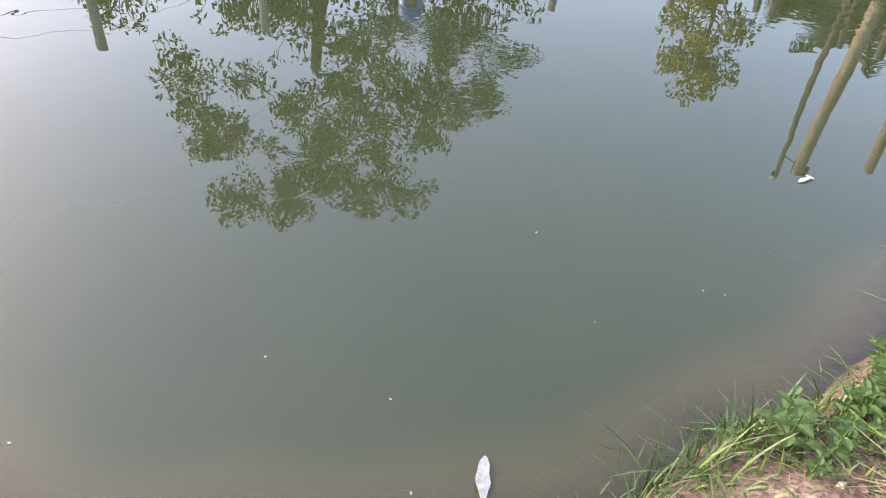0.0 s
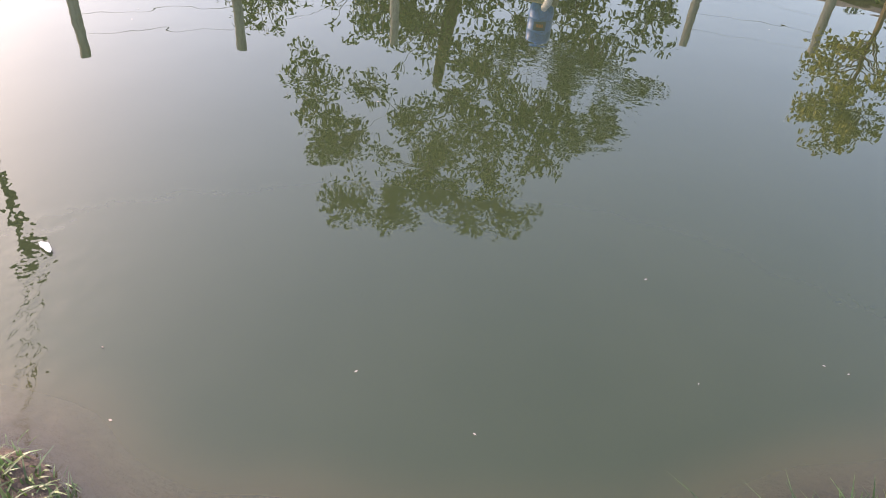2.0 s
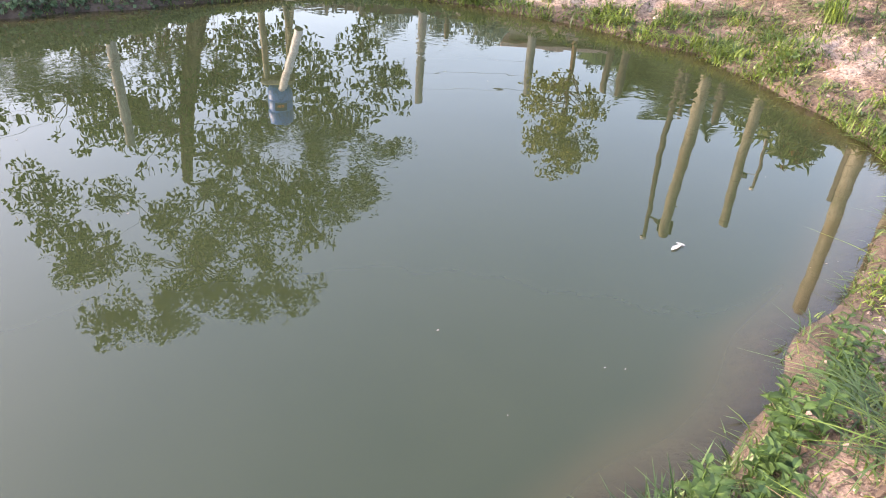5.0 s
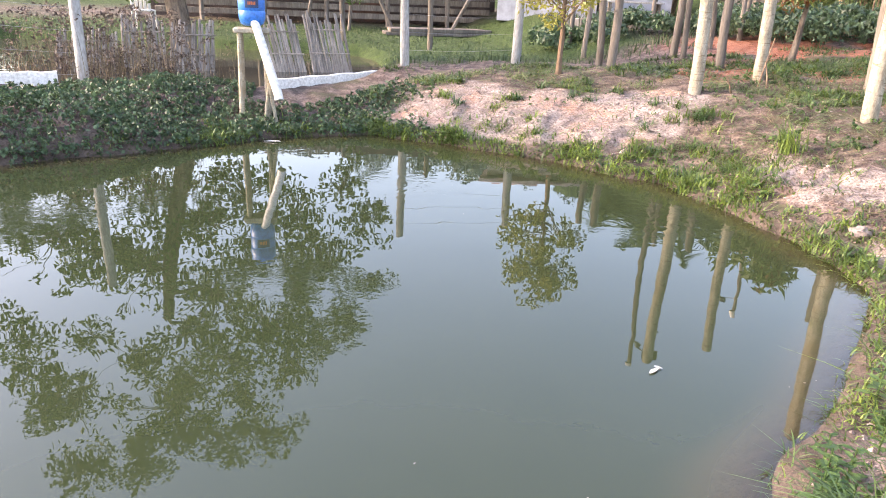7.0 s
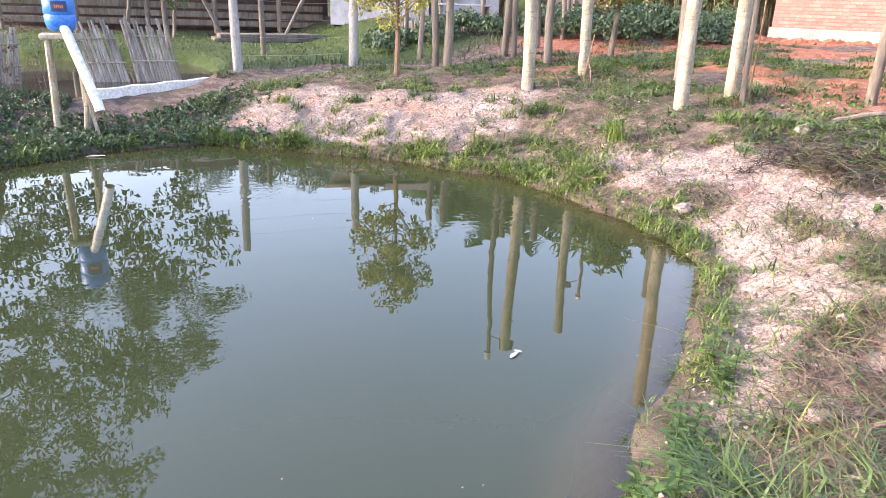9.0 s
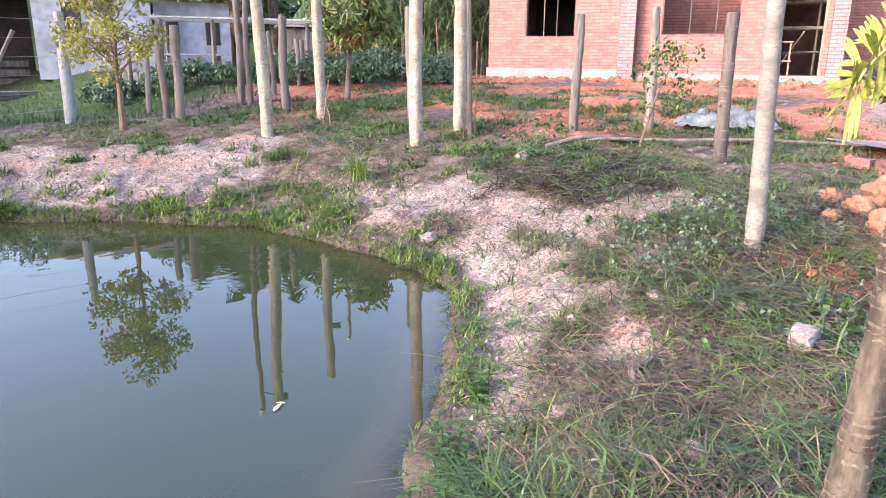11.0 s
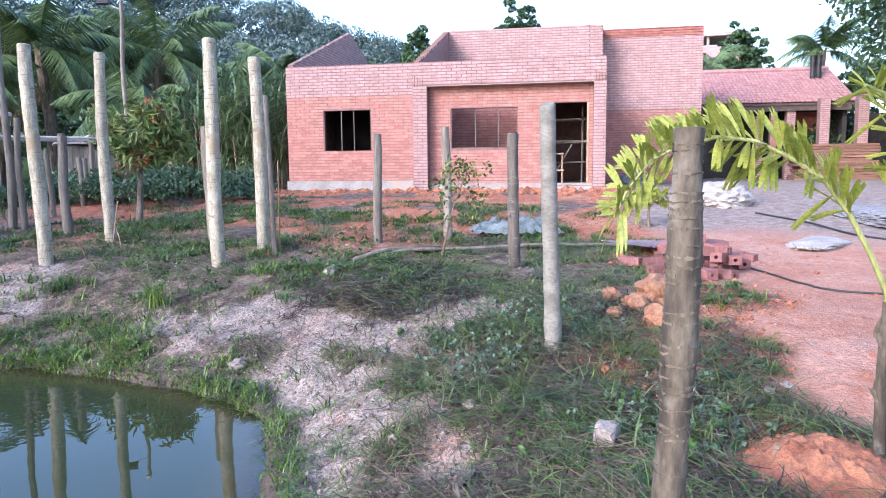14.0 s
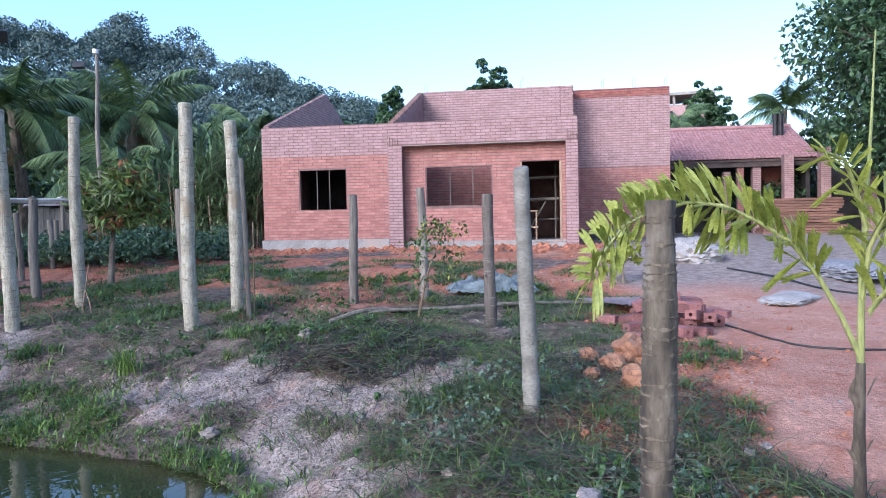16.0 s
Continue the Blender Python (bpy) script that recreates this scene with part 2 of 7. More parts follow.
M = {
    "brick": material("fired_clay_brick", (0.37, 0.155, 0.12), (0.48, 0.225, 0.18), 5, 0.85, 0.3, 70, vary=0.10),
    "brick_far": material("fired_clay_brick_courses", (0.37, 0.155, 0.12), (0.48, 0.225, 0.18), 5, 0.85, 0.3, 70, vary=0.10, island=True),
    "brick_new": material("pale_new_brick", (0.37, 0.225, 0.21), (0.46, 0.295, 0.28), 5, 0.85, 0.3, 70, vary=0.08, island=True),
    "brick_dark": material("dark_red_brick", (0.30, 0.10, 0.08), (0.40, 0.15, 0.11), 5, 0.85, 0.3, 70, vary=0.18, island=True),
    "brick_loose": material("loose_dark_brick", (0.19, 0.078, 0.072), (0.30, 0.13, 0.115), 6, 0.85, 0.4, 60, vary=0.25),
    "mortar": material("mortar", (0.19, 0.11, 0.095), (0.27, 0.165, 0.145), 4, 0.95, 0.4, 50),
    "concrete": material("raw_concrete", (0.28, 0.25, 0.225), (0.40, 0.365, 0.33), 2.5, 0.9, 0.3, 40, stain=(0.36, 0.27, 0.22)),
    "slab": material("pale_concrete_slab", (0.25, 0.20, 0.175), (0.43, 0.365, 0.325), 1.6, 0.9, 0.4, 30, stain=(0.33, 0.22, 0.17)),
    "post_pale": material("peeled_eucalyptus", (0.25, 0.22, 0.16), (0.43, 0.39, 0.30), 9, 0.8, 0.7, 50, (1.6, 1.6, 0.5), stain=(0.24, 0.185, 0.12), vary=0.12, rings=(0.15, 0.115, 0.07)),
    "post_grey": material("weathered_post", (0.13, 0.11, 0.09), (0.24, 0.205, 0.165), 6, 0.9, 0.7, 40, (1, 1, 0.15), stain=(0.15, 0.12, 0.10), vary=0.15),
    "post_dark": material("dark_weathered_post", (0.062, 0.05, 0.042), (0.135, 0.11, 0.09), 6, 0.9, 0.9, 40, (1, 1, 0.2), stain=(0.09, 0.07, 0.06), vary=0.12, rings=(0.17, 0.145, 0.115)),
    "palm_wood": material("palm_trunk_wood", (0.04, 0.03, 0.021), (0.15, 0.12, 0.083), 13, 0.95, 1.0, 60, (1, 1, 0.3), stain=(0.21, 0.18, 0.14), bump_at=0.01),
    "palm_scale": material("palm_trunk_leaf_scar", (0.085, 0.065, 0.046), (0.18, 0.145, 0.10), 20, 0.95, 1.0, 90, (1, 1, 0.2), vary=0.10, stain=(0.13, 0.10, 0.068), bump_at=0.006),
    "post_silver": material("silvered_post", (0.165, 0.15, 0.122), (0.255, 0.235, 0.195), 5, 0.85, 0.6, 40, (0.7, 0.7, 1.8), stain=(0.14, 0.12, 0.10)),
    "leaf_light": material("light_green_leaf", (0.085, 0.14, 0.03), (0.22, 0.28, 0.075), 2.0, 0.5, 0, 40, vary=0.4, island=True, through=0.3),
    "fence_white": material("whitewashed_post", (0.32, 0.32, 0.305), (0.47, 0.465, 0.44), 3, 0.85, 0.4, 40, (1, 1, 0.3), stain=(0.35, 0.33, 0.28), vary=0.08),
    "bark": material("tree_bark", (0.10, 0.075, 0.055), (0.24, 0.19, 0.14), 9, 0.95, 1.0, 50, (1, 1, 0.3)),
    "twig": material("thin_bark", (0.16, 0.10, 0.06), (0.30, 0.21, 0.14), 14, 0.9, 0.5, 60, (1, 1, 0.3), vary=0.15),
    "leaf": material("broad_leaf", (0.045, 0.085, 0.015), (0.11, 0.17, 0.035), 2.0, 0.5, 0, 40, vary=0.4, island=True, through=0.3),
    "leaf_dark": material("dark_mango_leaf", (0.035, 0.075, 0.028), (0.075, 0.135, 0.05), 2.0, 0.45, 0, 40, vary=0.45, island=True, through=0.2),
    # Hill leaves are tinted blue-grey: distance haze is put into their colour.
    "leaf_hill_haze": material("hazy_hill_foliage", (0.066, 0.108, 0.10), (0.138, 0.19, 0.163), 0.12, 0.8, 0, 3, vary=0.3, island=True, through=0.1),
    "leaf_yellow": material("yellow_leaf", (0.24, 0.24, 0.04), (0.42, 0.41, 0.09), 3.0, 0.5, 0, 40, vary=0.25, island=True, through=0.35),
    "leaf_red": material("young_red_leaf", (0.22, 0.08, 0.03), (0.30, 0.16, 0.05), 3.0, 0.5, 0, 40, vary=0.25, island=True, through=0.3),
    "frond": material("coconut_frond", (0.075, 0.125, 0.045), (0.17, 0.24, 0.09), 1.5, 0.5, 0, 30, vary=0.35, island=True, through=0.25),
    "frond_dry": material("dry_frond", (0.26, 0.17, 0.08), (0.36, 0.27, 0.15), 1.5, 0.8, 0, 30, vary=0.3, island=True, through=0.2),
    "palm_leaf": material("young_palm_leaf", (0.22, 0.26, 0.035), (0.42, 0.43, 0.085), 5, 0.42, 0.1, 60, vary=0.25, island=True, through=0.35),
    "palm_stem": material("palm_stem", (0.24, 0.26, 0.07), (0.36, 0.36, 0.13), 8, 0.5, 0.2, 60, (1, 1, 0.2)),
    "cane": material("cane_leaf", (0.06, 0.115, 0.04), (0.21, 0.28, 0.13), 2, 0.5, 0, 30, vary=0.5, island=True, through=0.3),
    "grass": material("fresh_grass", (0.075, 0.13, 0.024), (0.205, 0.29, 0.055), 3, 0.5, 0, 40, vary=0.35, island=True, through=0.35),
    "grass_dull": material("dull_grass", (0.07, 0.115, 0.034), (0.18, 0.235, 0.085), 3, 0.6, 0, 40, vary=0.4, island=True, through=0.3),
    "grass_lawn": material("lawn_grass", (0.045, 0.08, 0.028), (0.10, 0.145, 0.055), 3, 0.6, 0, 40, vary=0.35, island=True, through=0.25),
    "straw": material("dry_cut_straw", (0.10, 0.074, 0.042), (0.27, 0.205, 0.115), 3, 0.8, 0, 40, vary=0.4, island=True),
    "weed": material("weed_leaf", (0.038, 0.088, 0.02), (0.10, 0.18, 0.045), 6, 0.5, 0, 50, vary=0.35, island=True, through=0.3),
    "weed_blue": material("blue_green_weed", (0.075, 0.125, 0.08), (0.17, 0.235, 0.155), 4, 0.5, 0, 40, vary=0.4, island=True, through=0.2),
    "grass_deep": material("deep_green_grass", (0.032, 0.078, 0.022), (0.125, 0.205, 0.06), 3, 0.45, 0, 40, vary=0.45, island=True, through=0.25),
    "dead_dark": material("blackened_dead_weed", (0.022, 0.017, 0.014), (0.07, 0.052, 0.04), 5, 0.9, 0, 40, vary=0.4, island=True),
    "vine": material("vine_leaf", (0.04, 0.085, 0.038), (0.10, 0.16, 0.075), 3, 0.5, 0, 40, vary=0.45, island=True, through=0.25),
    "stone": material("pale_stone", (0.22, 0.18, 0.155), (0.36, 0.295, 0.255), 9, 0.9, 0.6, 60, vary=0.15),
    "clod": material("red_clay_clod", (0.28, 0.095, 0.048), (0.42, 0.175, 0.095), 7, 0.95, 0.8, 50, vary=0.2, island=True),
    "crumb": material("pale_soil_crumb", (0.19, 0.145, 0.125), (0.32, 0.26, 0.23), 9, 0.95, 0.6, 60, vary=0.3, island=True),
    "clod_orange": material("orange_clay_clod", (0.27, 0.12, 0.062), (0.39, 0.205, 0.12), 7, 0.95, 0.8, 50, vary=0.15),
    "bamboo": material("split_bamboo_grey", (0.19, 0.165, 0.14), (0.35, 0.31, 0.27), 6, 0.8, 0.3, 40, (1, 1, 0.1), vary=0.25),
    "blue": material("blue_plastic_drum", (0.02, 0.17, 0.55), (0.03, 0.22, 0.66), 2, 0.35, 0.05, 30),
    "blue_dark": material("dark_blue_plastic", (0.01, 0.04, 0.12), (0.015, 0.06, 0.16), 2, 0.5, 0.05, 30),
    "pvc": material("white_pvc", (0.70, 0.68, 0.62), (0.82, 0.80, 0.75), 2, 0.4, 0.05, 30, stain=(0.55, 0.50, 0.42)),
    "black": material("black_rubber", (0.012, 0.012, 0.014), (0.03, 0.03, 0.03), 4, 0.6, 0.1, 40),
    "orange": material("orange_print", (0.55, 0.12, 0.03), (0.6, 0.16, 0.05), 4, 0.5, 0, 40),
    "white_wall": material("whitewashed_wall", (0.38, 0.39, 0.42), (0.52, 0.53, 0.57), 0.8, 0.9, 0.15, 3, stain=(0.46, 0.44, 0.42)),
    "wood": material("rough_timber", (0.30, 0.19, 0.12), (0.46, 0.32, 0.21), 6, 0.85, 0.4, 40, (1, 1, 0.1), vary=0.2),
    "wood_red": material("red_brown_timber", (0.16, 0.08, 0.052), (0.28, 0.145, 0.10), 6, 0.85, 0.4, 40, (0.1, 1, 1), vary=0.25),
    "tin_dark": material("rusty_dark_tin", (0.05, 0.035, 0.03), (0.12, 0.08, 0.065), 1.5, 0.7, 0.3, 30, stain=(0.16, 0.07, 0.04)),
    "tin": material("corrugated_tin", (0.32, 0.25, 0.26), (0.46, 0.38, 0.39), 2, 0.5, 0.2, 30, stain=(0.34, 0.22, 0.18)),
    "tile": material("clay_roof_tile", (0.36, 0.175, 0.16), (0.45, 0.25, 0.235), 4, 0.8, 0.3, 50, vary=0.07),
    "tile_upper": material("clay_roof_tile_rows", (0.36, 0.175, 0.16), (0.45, 0.25, 0.235), 4, 0.8, 0.3, 50, vary=0.07, island=True),
    "steel": material("bare_steel", (0.35, 0.34, 0.33), (0.5, 0.49, 0.47), 3, 0.5, 0.1, 40, metal=0.6),
    "rebar": material("rusty_rebar", (0.12, 0.06, 0.04), (0.2, 0.11, 0.07), 9, 0.8, 0.2, 40),
    "gravel": material("grey_gravel", (0.17, 0.165, 0.17), (0.32, 0.31, 0.315), 20, 0.9, 0.8, 90, vary=0.3, island=True),
    "sand": material("pale_sand", (0.34, 0.30, 0.27), (0.46, 0.42, 0.38), 3, 0.95, 0.5, 60),
    "sheet": material("milky_plastic_sheet", (0.085, 0.10, 0.095), (0.24, 0.265, 0.25), 7, 0.3, 0.3, 30),
    "feather": material("white_feather", (0.72, 0.72, 0.70), (0.86, 0.86, 0.84), 9, 0.8, 0.1, 60),
    # Near-black colour painted in for the shade inside rooms and window openings.
    "gap_shade": material("painted_gap_shade", (0.035, 0.03, 0.028), (0.07, 0.06, 0.055), 2, 0.95, 0, 30),
    "litter": material("dead_leaf_litter", (0.07, 0.05, 0.04), (0.18, 0.13, 0.095), 5, 0.9, 0, 40, vary=0.4, island=True),
}


def mesh_of(name, verts, faces, mat, smooth=False):
    me = bpy.data.meshes.new(name)
    me.from_pydata([tuple(v) for v in verts] if not isinstance(verts, np.ndarray) else verts.tolist(), [], faces if isinstance(faces, list) else faces.tolist())
    me.materials.append(M[mat] if isinstance(mat, str) else mat)
    if smooth:
        me.polygons.foreach_set("use_smooth", [True] * len(me.polygons))
    me.update()
    return me


def thing(name, at, label, category, group="", turn=0.0):
    """An Empty at a thing's base."""
    return_ob = tagged(new(name), label, category, group)
    return_ob.empty_display_size = 0.1
    return_ob.matrix_basis = pose(*at, 0, 0, turn)
    return return_ob


def part(name, bm, mat, parent, label="", smooth=True):
    me = bpy.data.meshes.new(name)
    bm.to_mesh(me)
    bm.free()
    me.materials.append(M[mat])
    if smooth:
        me.polygons.foreach_set("use_smooth", [True] * len(me.polygons))
        me.set_sharp_from_angle(angle=radians(40))
    ob = new(name, me)
    ob.parent = parent
    if label:
        tagged(ob, label)
    return ob


def piece(name, me, parent, m=None, label=""):
    ob = new(name, me)
    ob.parent = parent
    if m is not None:
        ob.matrix_basis = m
    if label:
        tagged(ob, label)
    return ob


def box(bm, lo, hi, bevel=0.0, m=None):
    lo, hi = Vector(lo), Vector(hi)
    v = bmesh.ops.create_cube(bm, size=1.0)["verts"]
    bmesh.ops.transform(bm, verts=v, matrix=Matrix.Translation((lo + hi) / 2) @ Matrix.Diagonal((*(hi - lo), 1)))
    if bevel:
        e = list({e for q in v for e in q.link_edges})
        r = bmesh.ops.bevel(bm, geom=e, offset=bevel, segments=1, affect="EDGES")
        v = list({q for f in r["faces"] for q in f.verts} | {q for q in v if q.is_valid})
    if m is not None:
        bmesh.ops.transform(bm, verts=v, matrix=m)
    return bm


def tube(bm, path, radii, n=10, closed=True, wob=0.0, seed=0):
    """A round bar along a path, with a radius at each point."""
    r = random.Random(seed)
    rings = []
    path = [Vector(p) for p in path]
    side = None
    for i, p in enumerate(path):
        t = (path[min(i + 1, len(path) - 1)] - path[max(i - 1, 0)]).normalized()
        ref = Vector((1, 0, 0)) if abs(t.x) < 0.8 else Vector((0, 1, 0))
        a = t.cross(ref).normalized() if side is None else (side - t * side.dot(t)).normalized()
        side = a
        b = t.cross(a)
        rr = radii[i] if hasattr(radii, "__len__") else radii
        rings.append([bm.verts.new(p + (a * math.cos(k * math.tau / n) + b * math.sin(k * math.tau / n)) * rr * (1 + wob * r.uniform(-1, 1))) for k in range(n)])
    for q, w in zip(rings, rings[1:]):
        for k in range(n):
            bm.faces.new((q[k], q[(k + 1) % n], w[(k + 1) % n], w[k]))
    if closed:
        bm.faces.new(list(reversed(rings[0])))
        bm.faces.new(rings[-1])
    return bm


def bm_new():
    return bmesh.new()


def leaf_cloud(centres, radii, count, size, seed, flat=0.0, aspect=0.5):
    """Many small pointed leaves scattered in soft balls: vertices and faces."""
    g = np.random.default_rng(seed)
    centres, radii = np.asarray(centres, float), np.asarray(radii, float)
    pick = g.choice(len(centres), count, p=radii ** 2 / (radii ** 2).sum())
    v = g.normal(size=(count, 3))
    v /= np.linalg.norm(v, axis=1, keepdims=True)
    p = centres[pick] + v * (radii[pick] * g.uniform(0.35, 1.0, count) ** 0.6)[:, None] * (1, 1, 0.85)
    a = g.normal(size=(count, 3)) + v * 0.6
    a[:, 2] -= 0.5
    a /= np.linalg.norm(a, axis=1, keepdims=True)
    b = np.cross(a, g.normal(size=(count, 3)))
    b /= np.linalg.norm(b, axis=1, keepdims=True) + 1e-9
    c = np.cross(a, b)
    L = size * g.uniform(0.6, 1.3, count)[:, None]
    verts = np.stack([p - a * L * 0.5, p + b * L * aspect * 0.5 + c * L * 0.08, p + a * L * 0.5, p - b * L * aspect * 0.5 + c * L * 0.08], 1).reshape(-1, 3)
    return verts, np.arange(count * 4).reshape(-1, 4)


def leaf_shell(centres, radii, count, size, seed, aspect=0.7, loose=0.45):
    """Leaf sprays lying over the upper side of many domes, so that each dome shades as one mass."""
    g = np.random.default_rng(seed)
    centres, radii = np.asarray(centres, float), np.asarray(radii, float)
    pick = g.choice(len(centres), count, p=radii ** 2 / (radii ** 2).sum())
    v = g.normal(size=(count, 3))
    v[:, 2] = np.abs(v[:, 2]) * 1.0 - 0.35
    v /= np.linalg.norm(v, axis=1, keepdims=True)
    p = centres[pick] + v * (radii[pick] * g.uniform(0.78, 1.08, count))[:, None] * (1, 1, 0.8)
    nrm = v + loose * g.normal(size=(count, 3))
    nrm /= np.linalg.norm(nrm, axis=1, keepdims=True)
    a = np.cross(nrm, g.normal(size=(count, 3)))
    a /= np.linalg.norm(a, axis=1, keepdims=True) + 1e-9
    b = np.cross(nrm, a)
    L = size * g.uniform(0.6, 1.3, count)[:, None]
    verts = np.stack([p - a * L * 0.5, p + b * L * aspect * 0.5, p + a * L * 0.5, p - b * L * aspect * 0.5], 1).reshape(-1, 3)
    return verts, np.arange(count * 4).reshape(-1, 4)


def blades(x, y, z, height, width, lean, seed, segs=2):
    """Bent grass blades at the given roots: vertices and faces."""
    g = np.random.default_rng(seed)
    n = len(x)
    th = g.uniform(0, math.tau, n)
    dirn = np.stack([np.cos(th), np.sin(th), 0 * th], 1)
    side = np.stack([-np.sin(th), np.cos(th), 0 * th], 1)
    ln = lean * g.uniform(0.2, 1.2, n)
    root = np.stack([x, y, z], 1)
    out = []
    for k in range(segs + 1):
        f = k / segs
        p = root + dirn * (height * ln * f ** 1.8)[:, None]
        p[:, 2] += height * f * (1 - 0.45 * np.clip(ln, 0, 1.4) * f)
        if k < segs:
            wd = (width * (1 - 0.5 * f))[:, None] * 0.5
            out += [p - side * wd, p + side * wd]
        else:
            out.append(p)
    verts = np.stack(out, 1).reshape(-1, 3)
    m = 2 * segs + 1
    base = (np.arange(n) * m)[:, None]
    faces = []
    for k in range(segs - 1):
        faces += (base + np.array([[2 * k, 2 * k + 1, 2 * k + 3, 2 * k + 2]])).tolist()
    faces += (base + np.array([[2 * segs - 2, 2 * segs - 1, 2 * segs]])).tolist()
    return verts, faces

# ---- ground and water ----
def spread(*runs):
    out = [np.arange(a, b, step) for a, b, step in runs]
    return np.concatenate(out + [np.array([runs[-1][1]])])


gx = spread((-900, -120, 60), (-120, -16, 6), (-16, -8, 0.5), (-8, -2.2, 0.14), (-2.2, 1.0, 0.065), (1.0, 5.6, 0.045), (5.6, 7.6, 0.065), (7.6, 12, 0.14), (12, 20, 0.4), (20, 60, 2), (60, 180, 6), (180, 900, 60))
gy = spread((-900, -120, 60), (-120, -16, 6), (-16, -4, 0.6), (-4, 0, 0.14), (0, 5.6, 0.045), (5.6, 8.8, 0.065), (8.8, 13, 0.14), (13, 22, 0.4), (22, 60, 2), (60, 180, 6), (180, 900, 60))
GX, GY = np.meshgrid(gx, gy)
GS, GD, GD2, GZ = ground_parts(GX, GY)
nx, ny = len(gx), len(gy)
ii = (np.arange(ny - 1)[:, None] * nx + np.arange(nx - 1)[None, :]).ravel()
ground_me = mesh_of("ground", np.stack([GX.ravel(), GY.ravel(), GZ.ravel()], 1), np.stack([ii, ii + 1, ii + nx + 1, ii + nx], 1), bpy.data.materials.new("soil"), True)


def masks(x, y):
    """How much of each ground cover lies at a place."""
    s, d, d2, _ = ground_parts(x, y)
    n1, n2 = vnoise(x, y, 0.55, 21), vnoise(x, y, 1.6, 22)
    road = ss(-0.15, 0.35, road_side(x, y) + 0.4 * n1 + 0.25 * n2) * ss(2.8, 3.8, s)
    road = np.maximum(road, ss(0.42, 0.28, np.hypot(x - 3.40, y - 0.12)))
    yard = ss(8.2, 10.0, s + 0.9 * n2) * ss(2.0, 4.0, x) * ss(24, 20, s) * ss(14.5, 12, y - 0.25 * x)
    red = np.clip(yard * ss(-0.45, 0.15, n1 + 0.8 * n2), 0, 1)
    red = red * ss(25, 34, np.degrees(np.arctan2(x, y)) + 3 * n2)
    red = np.maximum(red, 0.9 * ss(-1.05, -0.2, road_side(x, y) + 0.6 * n1 + 0.35 * n2) * ss(3.4, 4.4, s))
    pale = bareness(x, y) * ss(0.1, 0.25, d)
    wet = ss(0.3, 0.08, d)
    bush = ss(0.9, -0.2, x) * ss(6.0, 7.0, y)
    lawn = np.maximum(ss(12.3, 13.6, y + 0.3 * n1) * ss(7.5, 6.0, x), ss(-1, -3, x) * ss(18, 19, y)) * ss(26, 22, y)
    return s, d, d2, road, red, pale * (1 - road) * (1 - bush), wet, yard, bush, lawn


ms = masks(GX.ravel(), GY.ravel())
grey = ss(9.6, 11.4, GX.ravel() + 0.8 * vnoise(GX.ravel(), GY.ravel(), 1.2, 81)) * ss(4.2, 3.0, GY.ravel() - 0.3 * (GX.ravel() - 12)) * ss(40, 30, GX.ravel())
for name, values in (("grey", grey), ("bed", ss(0.0, -0.1, ms[1])), ("lawn", np.maximum(ms[9], ss(26, 34, np.hypot(GX, GY).ravel()))), ("road", ms[3]), ("red", ms[4]), ("pale", ms[5]), ("wet", ms[6])):
    ground_me.attributes.new(name, "FLOAT", "POINT").data.foreach_set("value", values.astype(np.float32))


